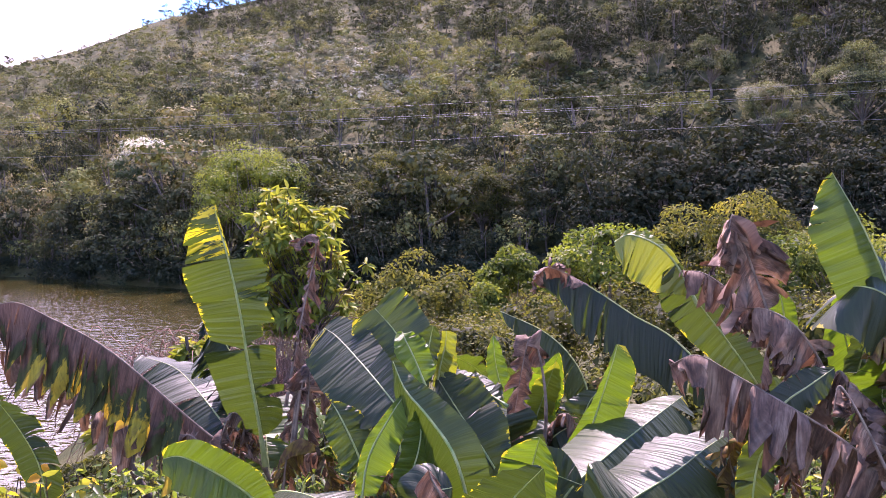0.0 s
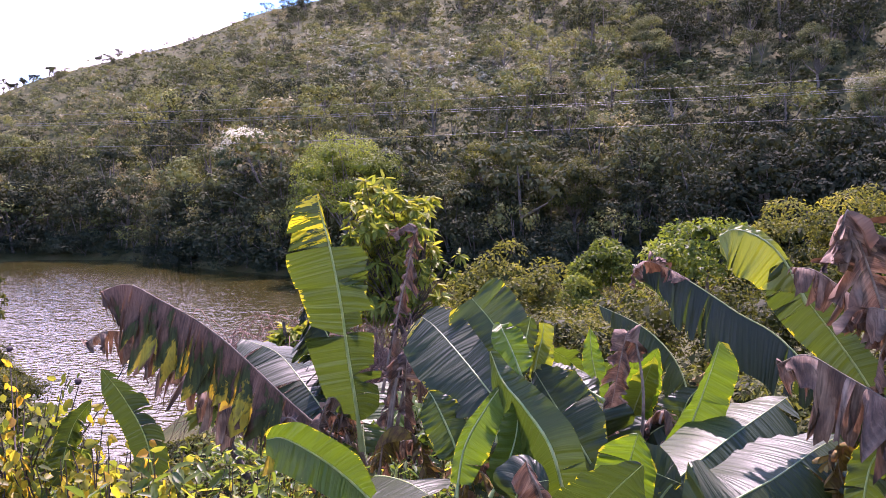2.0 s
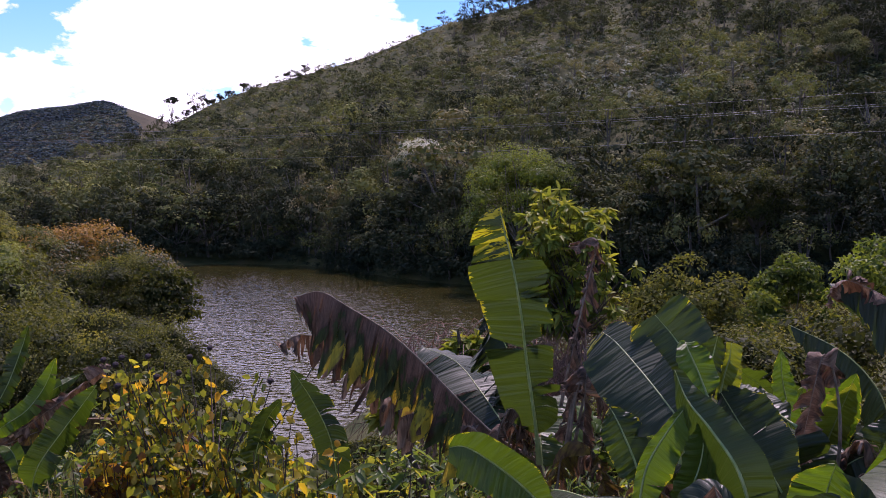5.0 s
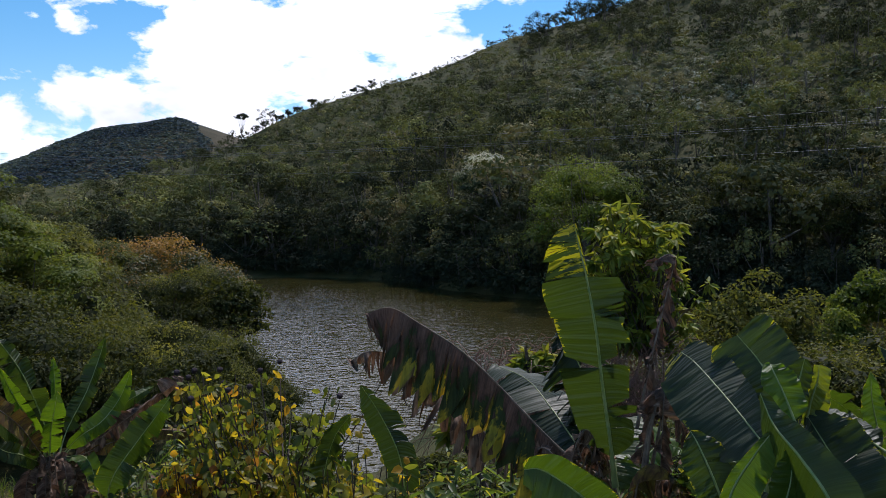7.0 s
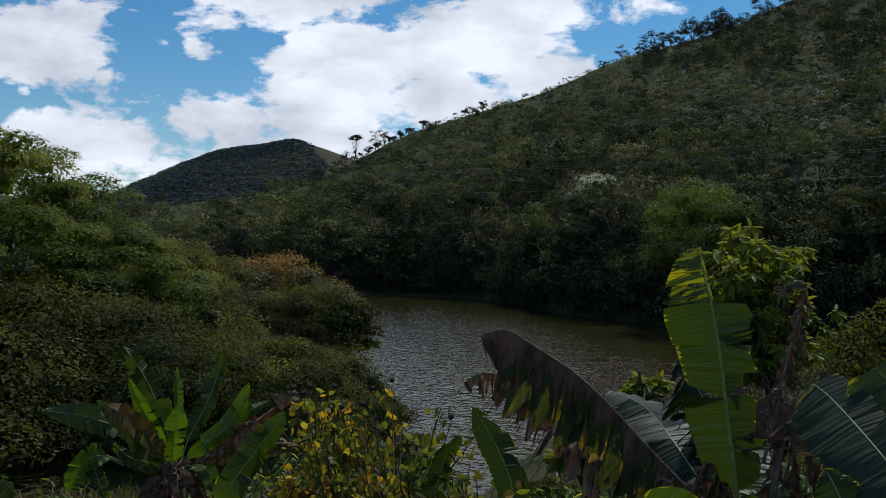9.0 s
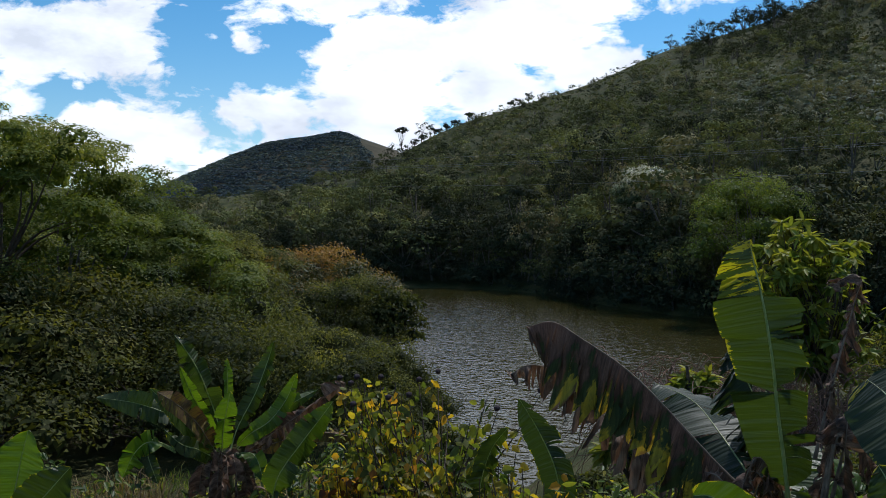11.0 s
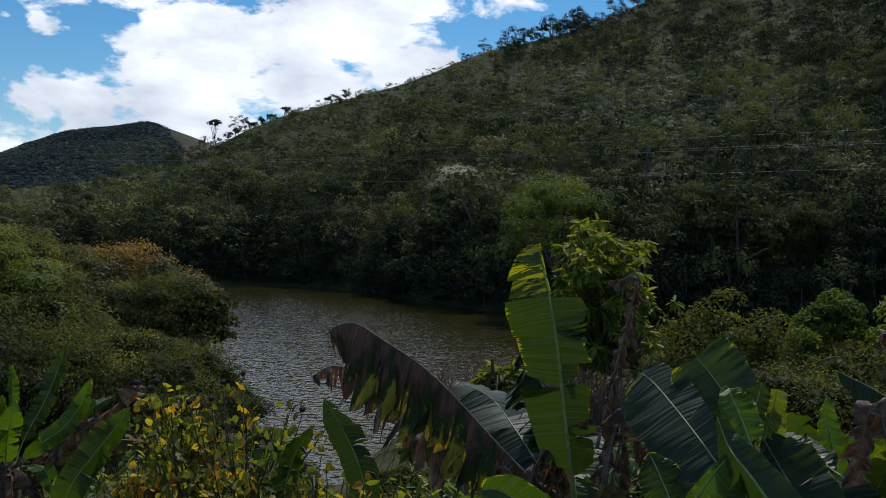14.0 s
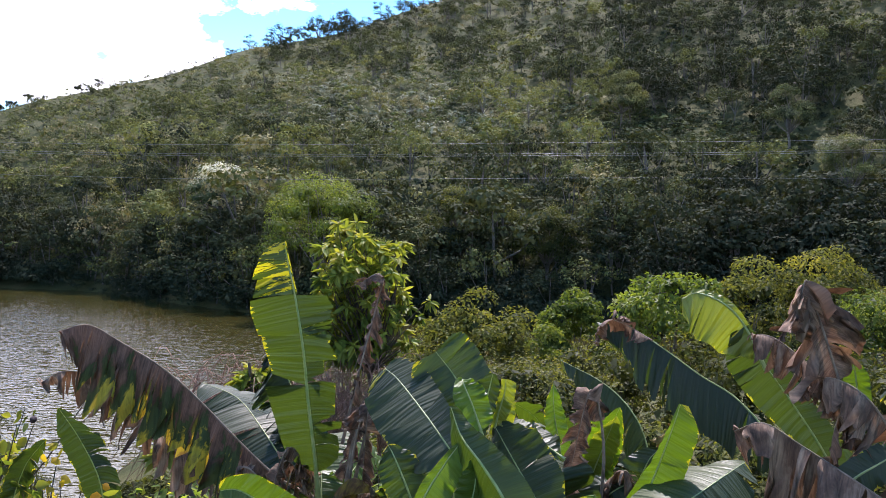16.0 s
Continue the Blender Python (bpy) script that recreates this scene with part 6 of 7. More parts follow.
banana_leaf(ragged, "dead", [(0.72, 6.46, 6.16), (0.75, 6.64, 6.26), (0.78, 6.82, 6.28), (0.79, 6.90, 6.14), (0.79, 6.90, 5.89)], 0.21, (-0.84, 0.44, -0.16), fold=(-25, -25), tears=(8, 8), hang=(1.7, 1.7), ragged=0.85, start=0.25, rib=0.009, seed=35)
banana_leaf(ragged, "wither", [(0.72, 6.46, 6.16), (0.57, 6.57, 6.36), (0.45, 6.67, 6.44), (0.36, 6.72, 6.27), (0.30, 6.73, 5.99)], 0.20, (-0.49, 0.69, 0.29), fold=(-25, -25), tears=(8, 8), hang=(1.7, 1.7), ragged=0.85, start=0.25, rib=0.009, seed=36)
banana_leaf(ragged, "dead", [(0.72, 6.46, 6.16), (0.60, 6.54, 6.47), (0.51, 6.62, 6.60), (0.43, 6.66, 6.37), (0.38, 6.66, 5.95)], 0.16, (-0.80, 0.39, 0.31), fold=(-25, -25), tears=(8, 8), hang=(1.7, 1.7), ragged=0.85, start=0.25, rib=0.009, seed=37)
banana_leaf(ragged, "dead", [(0.72, 6.46, 6.16), (0.75, 6.41, 6.44), (0.77, 6.36, 6.56), (0.78, 6.33, 6.40), (0.79, 6.33, 6.23)], 0.15, (-0.45, 0.79, -0.34), fold=(-25, -25), tears=(8, 8), hang=(1.7, 1.7), ragged=0.85, start=0.25, rib=0.009, seed=38)
banana_leaf(ragged, "dead", [(0.72, 6.46, 6.16), (0.72, 6.45, 6.44), (0.71, 6.45, 6.56), (0.71, 6.44, 6.38), (0.70, 6.44, 6.01)], 0.20, (-0.91, -0.50, 0.19), fold=(-25, -25), tears=(8, 8), hang=(1.7, 1.7), ragged=0.85, start=0.25, rib=0.009, seed=39)
banana_leaf(ragged, "dead", [(0.72, 6.46, 6.16), (0.81, 6.42, 6.45), (0.88, 6.38, 6.58), (0.92, 6.36, 6.41), (0.95, 6.35, 6.11)], 0.21, (-0.91, 0.07, -0.40), fold=(-25, -25), tears=(8, 8), hang=(1.7, 1.7), ragged=0.85, start=0.25, rib=0.009, seed=40)
banana_leaf(ragged, "wither", [(0.72, 6.46, 6.16), (0.91, 6.41, 6.48), (1.05, 6.36, 6.62), (1.15, 6.33, 6.43), (1.21, 6.32, 6.08)], 0.17, (-0.81, -0.32, -0.48), fold=(-25, -25), tears=(8, 8), hang=(1.7, 1.7), ragged=0.85, start=0.25, rib=0.009, seed=41)
banana_leaf(ragged, "dead", [(0.72, 6.46, 6.16), (0.59, 6.53, 6.38), (0.49, 6.59, 6.47), (0.42, 6.62, 6.30), (0.36, 6.62, 6.01)], 0.20, (-0.79, 0.16, 0.54), fold=(-25, -25), tears=(8, 8), hang=(1.7, 1.7), ragged=0.85, start=0.25, rib=0.009, seed=42)
banana_leaf(ragged, "green", [(0.72, 6.46, 6.16), (1.03, 6.57, 6.40), (1.35, 6.67, 6.55), (1.64, 6.68, 6.49)], 0.21, (-0.01, -0.76, -0.43), fold=(-6.8, 7), tears=(4, 4), hang=(0.3, 0.3), ragged=0.3, start=0.2, rib=0.009, tint=0.62, seed=43)
banana_leaf(ragged, "green", [(0.72, 6.46, 6.16), (0.56, 6.64, 6.31), (0.38, 6.81, 6.41), (0.20, 6.90, 6.35)], 0.17, (0.24, -0.39, 0.98), fold=(-1.3, 19.2), tears=(4, 4), hang=(0.3, 0.3), ragged=0.3, start=0.2, rib=0.009, tint=0.38, seed=44)
banana_leaf(ragged, "green", [(0.72, 6.46, 6.16), (1.02, 6.54, 6.41), (1.32, 6.62, 6.57), (1.61, 6.62, 6.52)], 0.22, (0.22, -0.06, -0.97), fold=(2.5, -0.4), tears=(4, 4), hang=(0.3, 0.3), ragged=0.3, start=0.2, rib=0.009, tint=0.98, seed=45)
banana_leaf(ragged, "green", [(0.72, 6.46, 6.16), (0.73, 6.54, 6.45), (0.74, 6.62, 6.64), (0.74, 6.66, 6.57)], 0.19, (0.98, -0.09, 0.04), fold=(-1.2, 13.5), tears=(4, 4), hang=(0.3, 0.3), ragged=0.3, start=0.2, rib=0.009, tint=0.83, seed=46)
banana_leaf(ragged, "green", [(0.72, 6.46, 6.16), (0.53, 6.82, 6.43), (0.31, 7.17, 6.60), (0.06, 7.35, 6.49)], 0.20, (0.33, -0.37, 0.93), fold=(-2, -5.4), tears=(4, 4), hang=(0.3, 0.3), ragged=0.3, start=0.2, rib=0.009, tint=0.99, seed=47)
banana_leaf(drooping, "dead", [(2.02, 5.76, 6.44), (1.97, 5.86, 6.65), (1.94, 5.96, 6.72), (1.91, 6.02, 6.55), (1.89, 6.03, 6.23)], 0.14, (-0.87, -0.63, 0.45), fold=(-25, -25), tears=(8, 8), hang=(1.7, 1.7), ragged=0.85, start=0.25, rib=0.009, seed=42)
banana_leaf(drooping, "dead", [(2.02, 5.76, 6.44), (1.97, 5.89, 6.61), (1.94, 6.02, 6.66), (1.91, 6.09, 6.50), (1.88, 6.10, 6.37)], 0.18, (-0.48, 0.48, 0.47), fold=(-25, -25), tears=(8, 8), hang=(1.7, 1.7), ragged=0.85, start=0.25, rib=0.009, seed=43)
banana_leaf(drooping, "wither", [(2.02, 5.76, 6.44), (2.04, 5.77, 6.73), (2.07, 5.79, 6.84), (2.08, 5.80, 6.66), (2.08, 5.80, 6.22)], 0.16, (-1.04, -0.14, -0.01), fold=(-25, -25), tears=(8, 8), hang=(1.7, 1.7), ragged=0.85, start=0.25, rib=0.009, seed=44)
banana_leaf(drooping, "autumn", [(2.02, 5.76, 6.44), (2.19, 5.89, 6.58), (2.34, 6.03, 6.62), (2.43, 6.10, 6.47), (2.46, 6.08, 6.18)], 0.19, (-0.67, 0.31, -0.57), fold=(-25, -25), tears=(8, 8), hang=(1.7, 1.7), ragged=0.85, start=0.25, rib=0.009, seed=45)
banana_leaf(drooping, "dead", [(2.02, 5.76, 6.44), (2.15, 5.84, 6.65), (2.27, 5.93, 6.73), (2.34, 5.96, 6.56), (2.37, 5.95, 6.33)], 0.21, (-0.90, -0.16, -0.47), fold=(-25, -25), tears=(8, 8), hang=(1.7, 1.7), ragged=0.85, start=0.25, rib=0.009, seed=46)
banana_leaf(drooping, "wither", [(2.02, 5.76, 6.44), (1.91, 5.72, 6.59), (1.82, 5.67, 6.66), (1.76, 5.65, 6.59), (1.73, 5.65, 6.40)], 0.23, (-0.19, 0.78, 0.10), fold=(-25, -25), tears=(8, 8), hang=(1.7, 1.7), ragged=0.85, start=0.25, rib=0.009, seed=47)
banana_leaf(drooping, "dead", [(2.02, 5.76, 6.44), (1.99, 5.65, 6.69), (1.97, 5.55, 6.81), (1.96, 5.50, 6.69), (1.96, 5.50, 6.38)], 0.22, (-0.63, 0.52, -0.18), fold=(-25, -25), tears=(8, 8), hang=(1.7, 1.7), ragged=0.85, start=0.25, rib=0.009, seed=48)
banana_leaf(drooping, "autumn", [(2.02, 5.76, 6.44), (2.11, 5.93, 6.56), (2.20, 6.10, 6.59), (2.25, 6.18, 6.44), (2.26, 6.18, 6.05)], 0.14, (-0.53, 0.59, -0.27), fold=(-25, -25), tears=(8, 8), hang=(1.7, 1.7), ragged=0.85, start=0.25, rib=0.009, seed=49)
banana_leaf(drooping, "dead", [(2.02, 5.76, 6.44), (1.95, 5.89, 6.52), (1.90, 6.02, 6.54), (1.86, 6.09, 6.44), (1.82, 6.10, 6.34)], 0.21, (-0.53, -0.07, 0.89), fold=(-25, -25), tears=(8, 8), hang=(1.7, 1.7), ragged=0.85, start=0.25, rib=0.009, seed=50)
banana_leaf(drooping, "green", [(2.02, 5.76, 6.44), (1.95, 5.84, 6.63), (1.88, 5.93, 6.74), (1.80, 5.99, 6.69)], 0.16, (0.51, 0.14, 0.84), fold=(9.8, 12.4), tears=(4, 4), hang=(0.3, 0.3), ragged=0.3, start=0.2, rib=0.009, tint=0.28, seed=51)
banana_leaf(drooping, "green", [(2.02, 5.76, 6.44), (2.12, 5.98, 6.68), (2.22, 6.19, 6.83), (2.27, 6.30, 6.75)], 0.14, (0.51, -0.61, -0.06), fold=(10.6, 4.7), tears=(4, 4), hang=(0.3, 0.3), ragged=0.3, start=0.2, rib=0.009, tint=0.35, seed=52)
banana_leaf(drooping, "green", [(2.02, 5.76, 6.44), (2.14, 5.86, 6.77), (2.26, 5.95, 6.99), (2.36, 5.99, 6.92)], 0.19, (0.78, 0.24, -0.74), fold=(-1.3, 18.3), tears=(4, 4), hang=(0.3, 0.3), ragged=0.3, start=0.2, rib=0.009, tint=0.55, seed=53)
banana_leaf(drooping, "green", [(2.02, 5.76, 6.44), (2.05, 6.07, 6.69), (2.08, 6.38, 6.85), (2.05, 6.55, 6.75)], 0.16, (0.74, 0.71, 0.27), fold=(14.2, 15.9), tears=(4, 4), hang=(0.3, 0.3), ragged=0.3, start=0.2, rib=0.009, tint=0.45, seed=54)
banana_leaf(drooping, "green", [(2.02, 5.76, 6.44), (2.04, 5.91, 6.79), (2.06, 6.06, 7.02), (2.05, 6.14, 6.93)], 0.19, (0.43, -0.66, 0.35), fold=(15.9, 5.2), tears=(4, 4), hang=(0.3, 0.3), ragged=0.3, start=0.2, rib=0.009, tint=0.45, seed=55)
banana_leaf(tall, "wither", [(2.61, 4.95, 6.89), (2.54, 4.89, 7.01), (2.49, 4.83, 7.07), (2.45, 4.80, 7.02), (2.44, 4.80, 6.86)], 0.21, (-0.92, -0.68, 0.37), fold=(-25, -25), tears=(8, 8), hang=(1.7, 1.7), ragged=0.85, start=0.25, rib=0.009, seed=48)
banana_leaf(tall, "autumn", [(2.61, 4.95, 6.89), (2.47, 4.97, 7.05), (2.36, 4.97, 7.12), (2.28, 4.98, 7.02), (2.24, 5.00, 6.89)], 0.22, (-0.65, -0.57, 0.79), fold=(-25, -25), tears=(8, 8), hang=(1.7, 1.7), ragged=0.85, start=0.25, rib=0.009, seed=49)
banana_leaf(tall, "dead", [(2.61, 4.95, 6.89), (2.63, 4.93, 7.15), (2.64, 4.91, 7.26), (2.65, 4.89, 7.10), (2.66, 4.89, 6.80)], 0.22, (-1.08, -0.23, -0.08), fold=(-25, -25), tears=(8, 8), hang=(1.7, 1.7), ragged=0.85, start=0.25, rib=0.009, seed=50)
banana_leaf(tall, "dead", [(2.61, 4.95, 6.89), (2.69, 5.00, 7.12), (2.77, 5.06, 7.20), (2.82, 5.08, 7.04), (2.83, 5.07, 6.66)], 0.19, (-0.87, 0.15, -0.24), fold=(-25, -25), tears=(8, 8), hang=(1.7, 1.7), ragged=0.85, start=0.25, rib=0.009, seed=51)
banana_leaf(tall, "dead", [(2.61, 4.95, 6.89), (2.59, 4.87, 7.13), (2.56, 4.78, 7.24), (2.55, 4.73, 7.12), (2.56, 4.73, 6.98)], 0.16, (-0.99, -0.03, -0.20), fold=(-25, -25), tears=(8, 8), hang=(1.7, 1.7), ragged=0.85, start=0.25, rib=0.009, seed=52)
banana_leaf(tall, "green", [(2.61, 4.95, 6.89), (2.83, 5.04, 7.13), (3.05, 5.11, 7.29), (3.22, 5.11, 7.24)], 0.16, (0.59, 0.54, -0.81), fold=(17.7, -0.3), tears=(4, 4), hang=(0.3, 0.3), ragged=0.3, start=0.2, rib=0.009, tint=0.46, seed=53)
banana_leaf(tall, "green", [(2.61, 4.95, 6.89), (2.66, 5.29, 7.14), (2.69, 5.63, 7.30), (2.64, 5.82, 7.20)], 0.21, (0.54, -0.00, 0.83), fold=(6.6, -6.7), tears=(4, 4), hang=(0.3, 0.3), ragged=0.3, start=0.2, rib=0.009, tint=0.82, seed=54)
banana_leaf(tall, "green", [(2.61, 4.95, 6.89), (2.84, 5.20, 7.16), (3.08, 5.44, 7.34), (3.25, 5.54, 7.26)], 0.17, (0.76, 0.32, -0.79), fold=(-0.5, -8.2), tears=(4, 4), hang=(0.3, 0.3), ragged=0.3, start=0.2, rib=0.009, tint=0.02, seed=55)

# the leaves that stand out most
banana_leaf(leaning, "green", [(-1.33, 6.31, 6.49), (-1.36, 6.25, 6.86), (-1.40, 6.19, 7.24), (-1.43, 6.13, 7.61), (-1.49, 6.12, 7.97), (-1.56, 6.14, 8.25), (-1.60, 6.18, 8.39)], 0.35, (0.96, 0.22, -0.17), fold=(((0, -8), (1, 8)), ((0, -38), (0.5, -36), (0.56, 0), (1, 0))), tears=(8, 15), hang=(0.06, ((0, 0.35), (0.5, 0.35), (0.56, 0.05), (1, 0.0))), ragged=0.45, tint=0.72, start=0.12, rib=0.022, tip_wear=0.97, seed=1, shape=(((0, 0.12), (0.06, 0.62), (0.3, 0.84), (0.53, 0.97), (0.72, 1), (0.84, 0.85), (0.94, 0.55), (1, 0.15)), ((0, 0.2), (0.05, 0.7), (0.12, 0.75), (0.5, 0.68), (0.56, 0.55), (0.66, 0.8), (0.74, 0.62), (0.765, 0.06), (1, 0.04))))
banana_leaf(leaning, "dead", [(-1.22, 6.59, 6.86), (-1.17, 6.70, 7.18), (-1.11, 6.81, 7.51), (-1.04, 6.92, 7.86), (-0.99, 6.93, 8.09), (-1.02, 6.87, 8.15), (-1.10, 6.81, 8.11), (-1.15, 6.78, 8.06)], 0.22, (0.87, 0.50, -0.04), fold=(-10, -25), tears=(10, 15), hang=(1.6, 1.8), ragged=0.8, start=0.2, rib=0.012, seed=9, shape=(((0, 0.2), (0.7, 0.3), (0.9, 0.6), (1, 0.5)), ((0, 0.5), (0.3, 0.9), (0.8, 0.8), (1, 0.4))))
banana_leaf(leaning, "dead", [(-1.14, 6.30, 6.59), (-1.10, 6.36, 6.91), (-1.02, 6.42, 7.19), (-0.94, 6.38, 7.14), (-0.85, 6.34, 6.91), (-0.79, 6.35, 6.72)], 0.17, (0.80, 0.47, -0.38), fold=(-25, -25), tears=(4, 4), hang=(0.9, 0.9), ragged=0.85, start=0.35, seed=10)
banana_leaf(leaning, "dead", [(-1.12, 6.30, 6.59), (-1.07, 6.36, 6.99), (-1.00, 6.42, 7.21), (-0.99, 6.27, 7.05), (-1.00, 6.22, 6.65)], 0.18, (0.80, 0.57, -0.22), fold=(-20, -30), tears=(4, 4), hang=(0.9, 0.9), ragged=0.85, start=0.35, seed=11)
banana_leaf(leaning, "dead", [(-1.10, 6.41, 6.56), (-1.02, 6.42, 6.98), (-1.00, 6.47, 7.18), (-1.08, 6.41, 7.07), (-1.17, 6.39, 6.65)], 0.14, (0.82, 0.58, -0.04), fold=(-20, -30), tears=(3, 4), hang=(0.9, 0.9), ragged=0.85, start=0.35, seed=12)
banana_leaf(leaning, "autumn", [(-1.17, 6.09, 6.37), (-1.12, 6.10, 6.65), (-1.00, 6.12, 6.71), (-0.88, 6.09, 6.60), (-0.81, 6.05, 6.38)], 0.17, (0.39, 0.29, -0.87), fold=(-20, -20), tears=(5, 6), hang=(1.3, 1.3), ragged=0.6, start=0.1, seed=12)
banana_leaf(leaning, "green", [(-0.99, 5.11, 6.50), (-1.19, 5.01, 6.74), (-1.36, 4.92, 6.90), (-1.50, 4.87, 6.99), (-1.59, 4.84, 6.99)], 0.21, (-0.46, -0.32, -0.83), fold=(-12, -24), tears=(1, 1), hang=(0.1, 0.25), ragged=0.15, tint=0.3, start=0.1, seed=5, shape=(((0, 0.3), (0.3, 0.7), (0.8, 0.6), (1, 0.2)), ((0, 0.3), (0.3, 0.8), (0.85, 0.9), (1, 0.4))))
banana_leaf(broad, "green", [(-0.29, 5.44, 6.82), (-0.27, 5.49, 7.04), (-0.33, 5.59, 7.09), (-0.53, 5.88, 7.26), (-0.76, 6.25, 7.42), (-0.88, 6.39, 7.48)], 0.33, (0.72, 0.43, 0.54), fold=(-4, 8), tears=(5, 2), hang=(0.15, 0.05), ragged=0.3, tint=0.8, start=0.2, seed=4, shape=(((0, 0.3), (0.1, 0.95), (0.5, 1), (0.8, 0.9), (0.95, 0.6), (1, 0.3)), ((0, 0.2), (0.3, 0.5), (0.7, 0.62), (0.95, 0.5), (1, 0.2))))
banana_leaf(broad, "green", [(-0.20, 5.90, 7.00), (-0.24, 6.05, 7.30), (-0.36, 6.19, 7.48), (-0.50, 6.28, 7.63)], 0.25, (0.87, 0.05, 0.49), fold=(4, 8), tears=(3, 2), hang=(0.05, 0.05), ragged=0.25, tint=0.6, start=0.3, seed=12, shape=(((0, 0.3), (0.2, 0.9), (0.6, 1), (0.9, 1), (1, 0.72)), ((0, 0.3), (0.2, 0.9), (0.6, 1), (0.9, 1), (1, 0.72))))
banana_leaf(broad, "green", [(-0.09, 5.60, 7.07), (-0.19, 5.65, 7.34), (-0.26, 5.69, 7.49), (-0.28, 5.74, 7.53)], 0.12, (0.93, 0.31, 0.21), fold=(20, 10), tears=(1, 1), hang=(0.1, 0.1), ragged=0.15, tint=0.05, start=0.3, seed=14)
banana_leaf(broad, "green", [(-0.17, 5.85, 6.97), (-0.14, 5.90, 7.27), (-0.10, 5.95, 7.45), (-0.08, 5.95, 7.54)], 0.11, (0.97, 0.20, -0.15), fold=(8, 6), tears=(2, 1), hang=(0.1, 0.1), ragged=0.2, tint=0.7, start=0.25, seed=13, shape=(((0, 0.4), (0.4, 1), (0.8, 0.9), (1, 0.2)), ((0, 0.3), (0.4, 0.8), (0.8, 0.7), (1, 0.2))))
banana_leaf(broad, "gold", [(-0.09, 6.10, 6.95), (-0.04, 6.10, 7.23), (-0.00, 6.10, 7.38), (0.01, 6.10, 7.48)], 0.08, (0.95, -0.01, -0.31), fold=(0, 0), tears=(1, 2), hang=(0.1, 0.1), ragged=0.15, tint=0.2, start=0.25, seed=24, shape=(((0, 0.4), (1, 0.4)), ((0, 0.4), (0.5, 1), (0.95, 0.9), (1, 0.3))))
banana_leaf(broad, "green", [(0.14, 4.95, 6.53), (0.04, 5.00, 6.91), (-0.11, 5.15, 7.11), (-0.25, 5.29, 7.25), (-0.33, 5.44, 7.40)], 0.26, (0.83, 0.21, 0.52), fold=(-48, 10), tears=(0, 1), hang=(0.35, 0.05), ragged=0.12, tint=0.5, start=0.05, rib=0.018, seed=15, shape=(((0, 0.7), (0.4, 1.05), (0.75, 0.75), (0.95, 0.2), (1, 0.1)), ((0, 0.6), (0.35, 0.66), (0.7, 0.45), (0.95, 0.2), (1, 0.1))))
banana_leaf(broad, "green", [(-0.53, 5.17, 6.56), (-0.48, 5.23, 6.85), (-0.35, 5.29, 7.08), (-0.24, 5.34, 7.23)], 0.16, (0.79, -0.11, -0.60), fold=(10, 8), tears=(1, 1), hang=(0.05, 0.1), ragged=0.12, tint=0.1, start=0.1, seed=17, shape=(((0, 0.3), (0.5, 0.35), (1, 0.1)), ((0, 0.5), (0.3, 1), (0.7, 0.8), (1, 0.15))))
banana_leaf(broad, "green", [(-0.51, 5.48, 6.64), (-0.60, 5.52, 6.86), (-0.69, 5.56, 7.04), (-0.74, 5.60, 7.11)], 0.14, (0.91, 0.29, 0.28), fold=(5, -12), tears=(2, 1), hang=(0.1, 0.1), ragged=0.2, tint=0.55, start=0.1, seed=18)
banana_leaf(broad, "green", [(0.37, 5.64, 6.52), (0.22, 5.75, 6.76), (0.06, 5.95, 6.98), (-0.06, 6.10, 7.15)], 0.25, (0.87, 0.24, 0.44), fold=(-8, 6), tears=(2, 4), hang=(0.1, 0.08), ragged=0.28, tint=0.8, start=0.1, seed=16, shape=(((0, 0.4), (0.4, 0.5), (0.8, 0.4), (1, 0.1)), ((0, 0.5), (0.3, 1), (0.75, 1), (1, 0.3))))
banana_leaf(broad, "green", [(0.45, 6.38, 6.87), (0.25, 6.50, 6.98), (0.07, 6.60, 7.03), (-0.06, 6.70, 6.98)], 0.14, (0.20, 0.67, 0.72), fold=(-10, -10), tears=(3, 3), hang=(0.3, 0.1), ragged=0.25, tint=0.65, start=0.1, seed=19)
banana_leaf(broad, "green", [(-0.32, 5.09, 6.59), (-0.21, 5.15, 6.80), (-0.16, 5.20, 6.99), (-0.17, 5.25, 7.15)], 0.13, (0.80, 0.50, -0.32), fold=(10, 14), tears=(1, 1), hang=(0.05, 0.05), ragged=0.12, tint=0.35, start=0.1, seed=20)
banana_leaf(broad, "green", [(0.19, 5.30, 6.39), (0.39, 5.34, 6.62), (0.58, 5.37, 6.69), (0.81, 5.24, 6.65)], 0.17, (0.35, 0.52, 0.78), fold=(-6, -10), tears=(2, 2), hang=(0.3, 0.1), ragged=0.2, tint=0.9, start=0.1, seed=23)
banana_leaf(ragged, "dead", [(0.70, 6.46, 6.24), (0.75, 6.56, 6.82), (0.71, 6.61, 7.20), (0.64, 6.57, 7.35), (0.58, 6.52, 7.17), (0.53, 6.48, 6.93), (0.47, 6.43, 6.65)], 0.25, (0.94, 0.23, -0.24), fold=(-22, -22), tears=(3, 3), hang=(0.45, 0.45), ragged=0.75, start=0.47, seed=5)
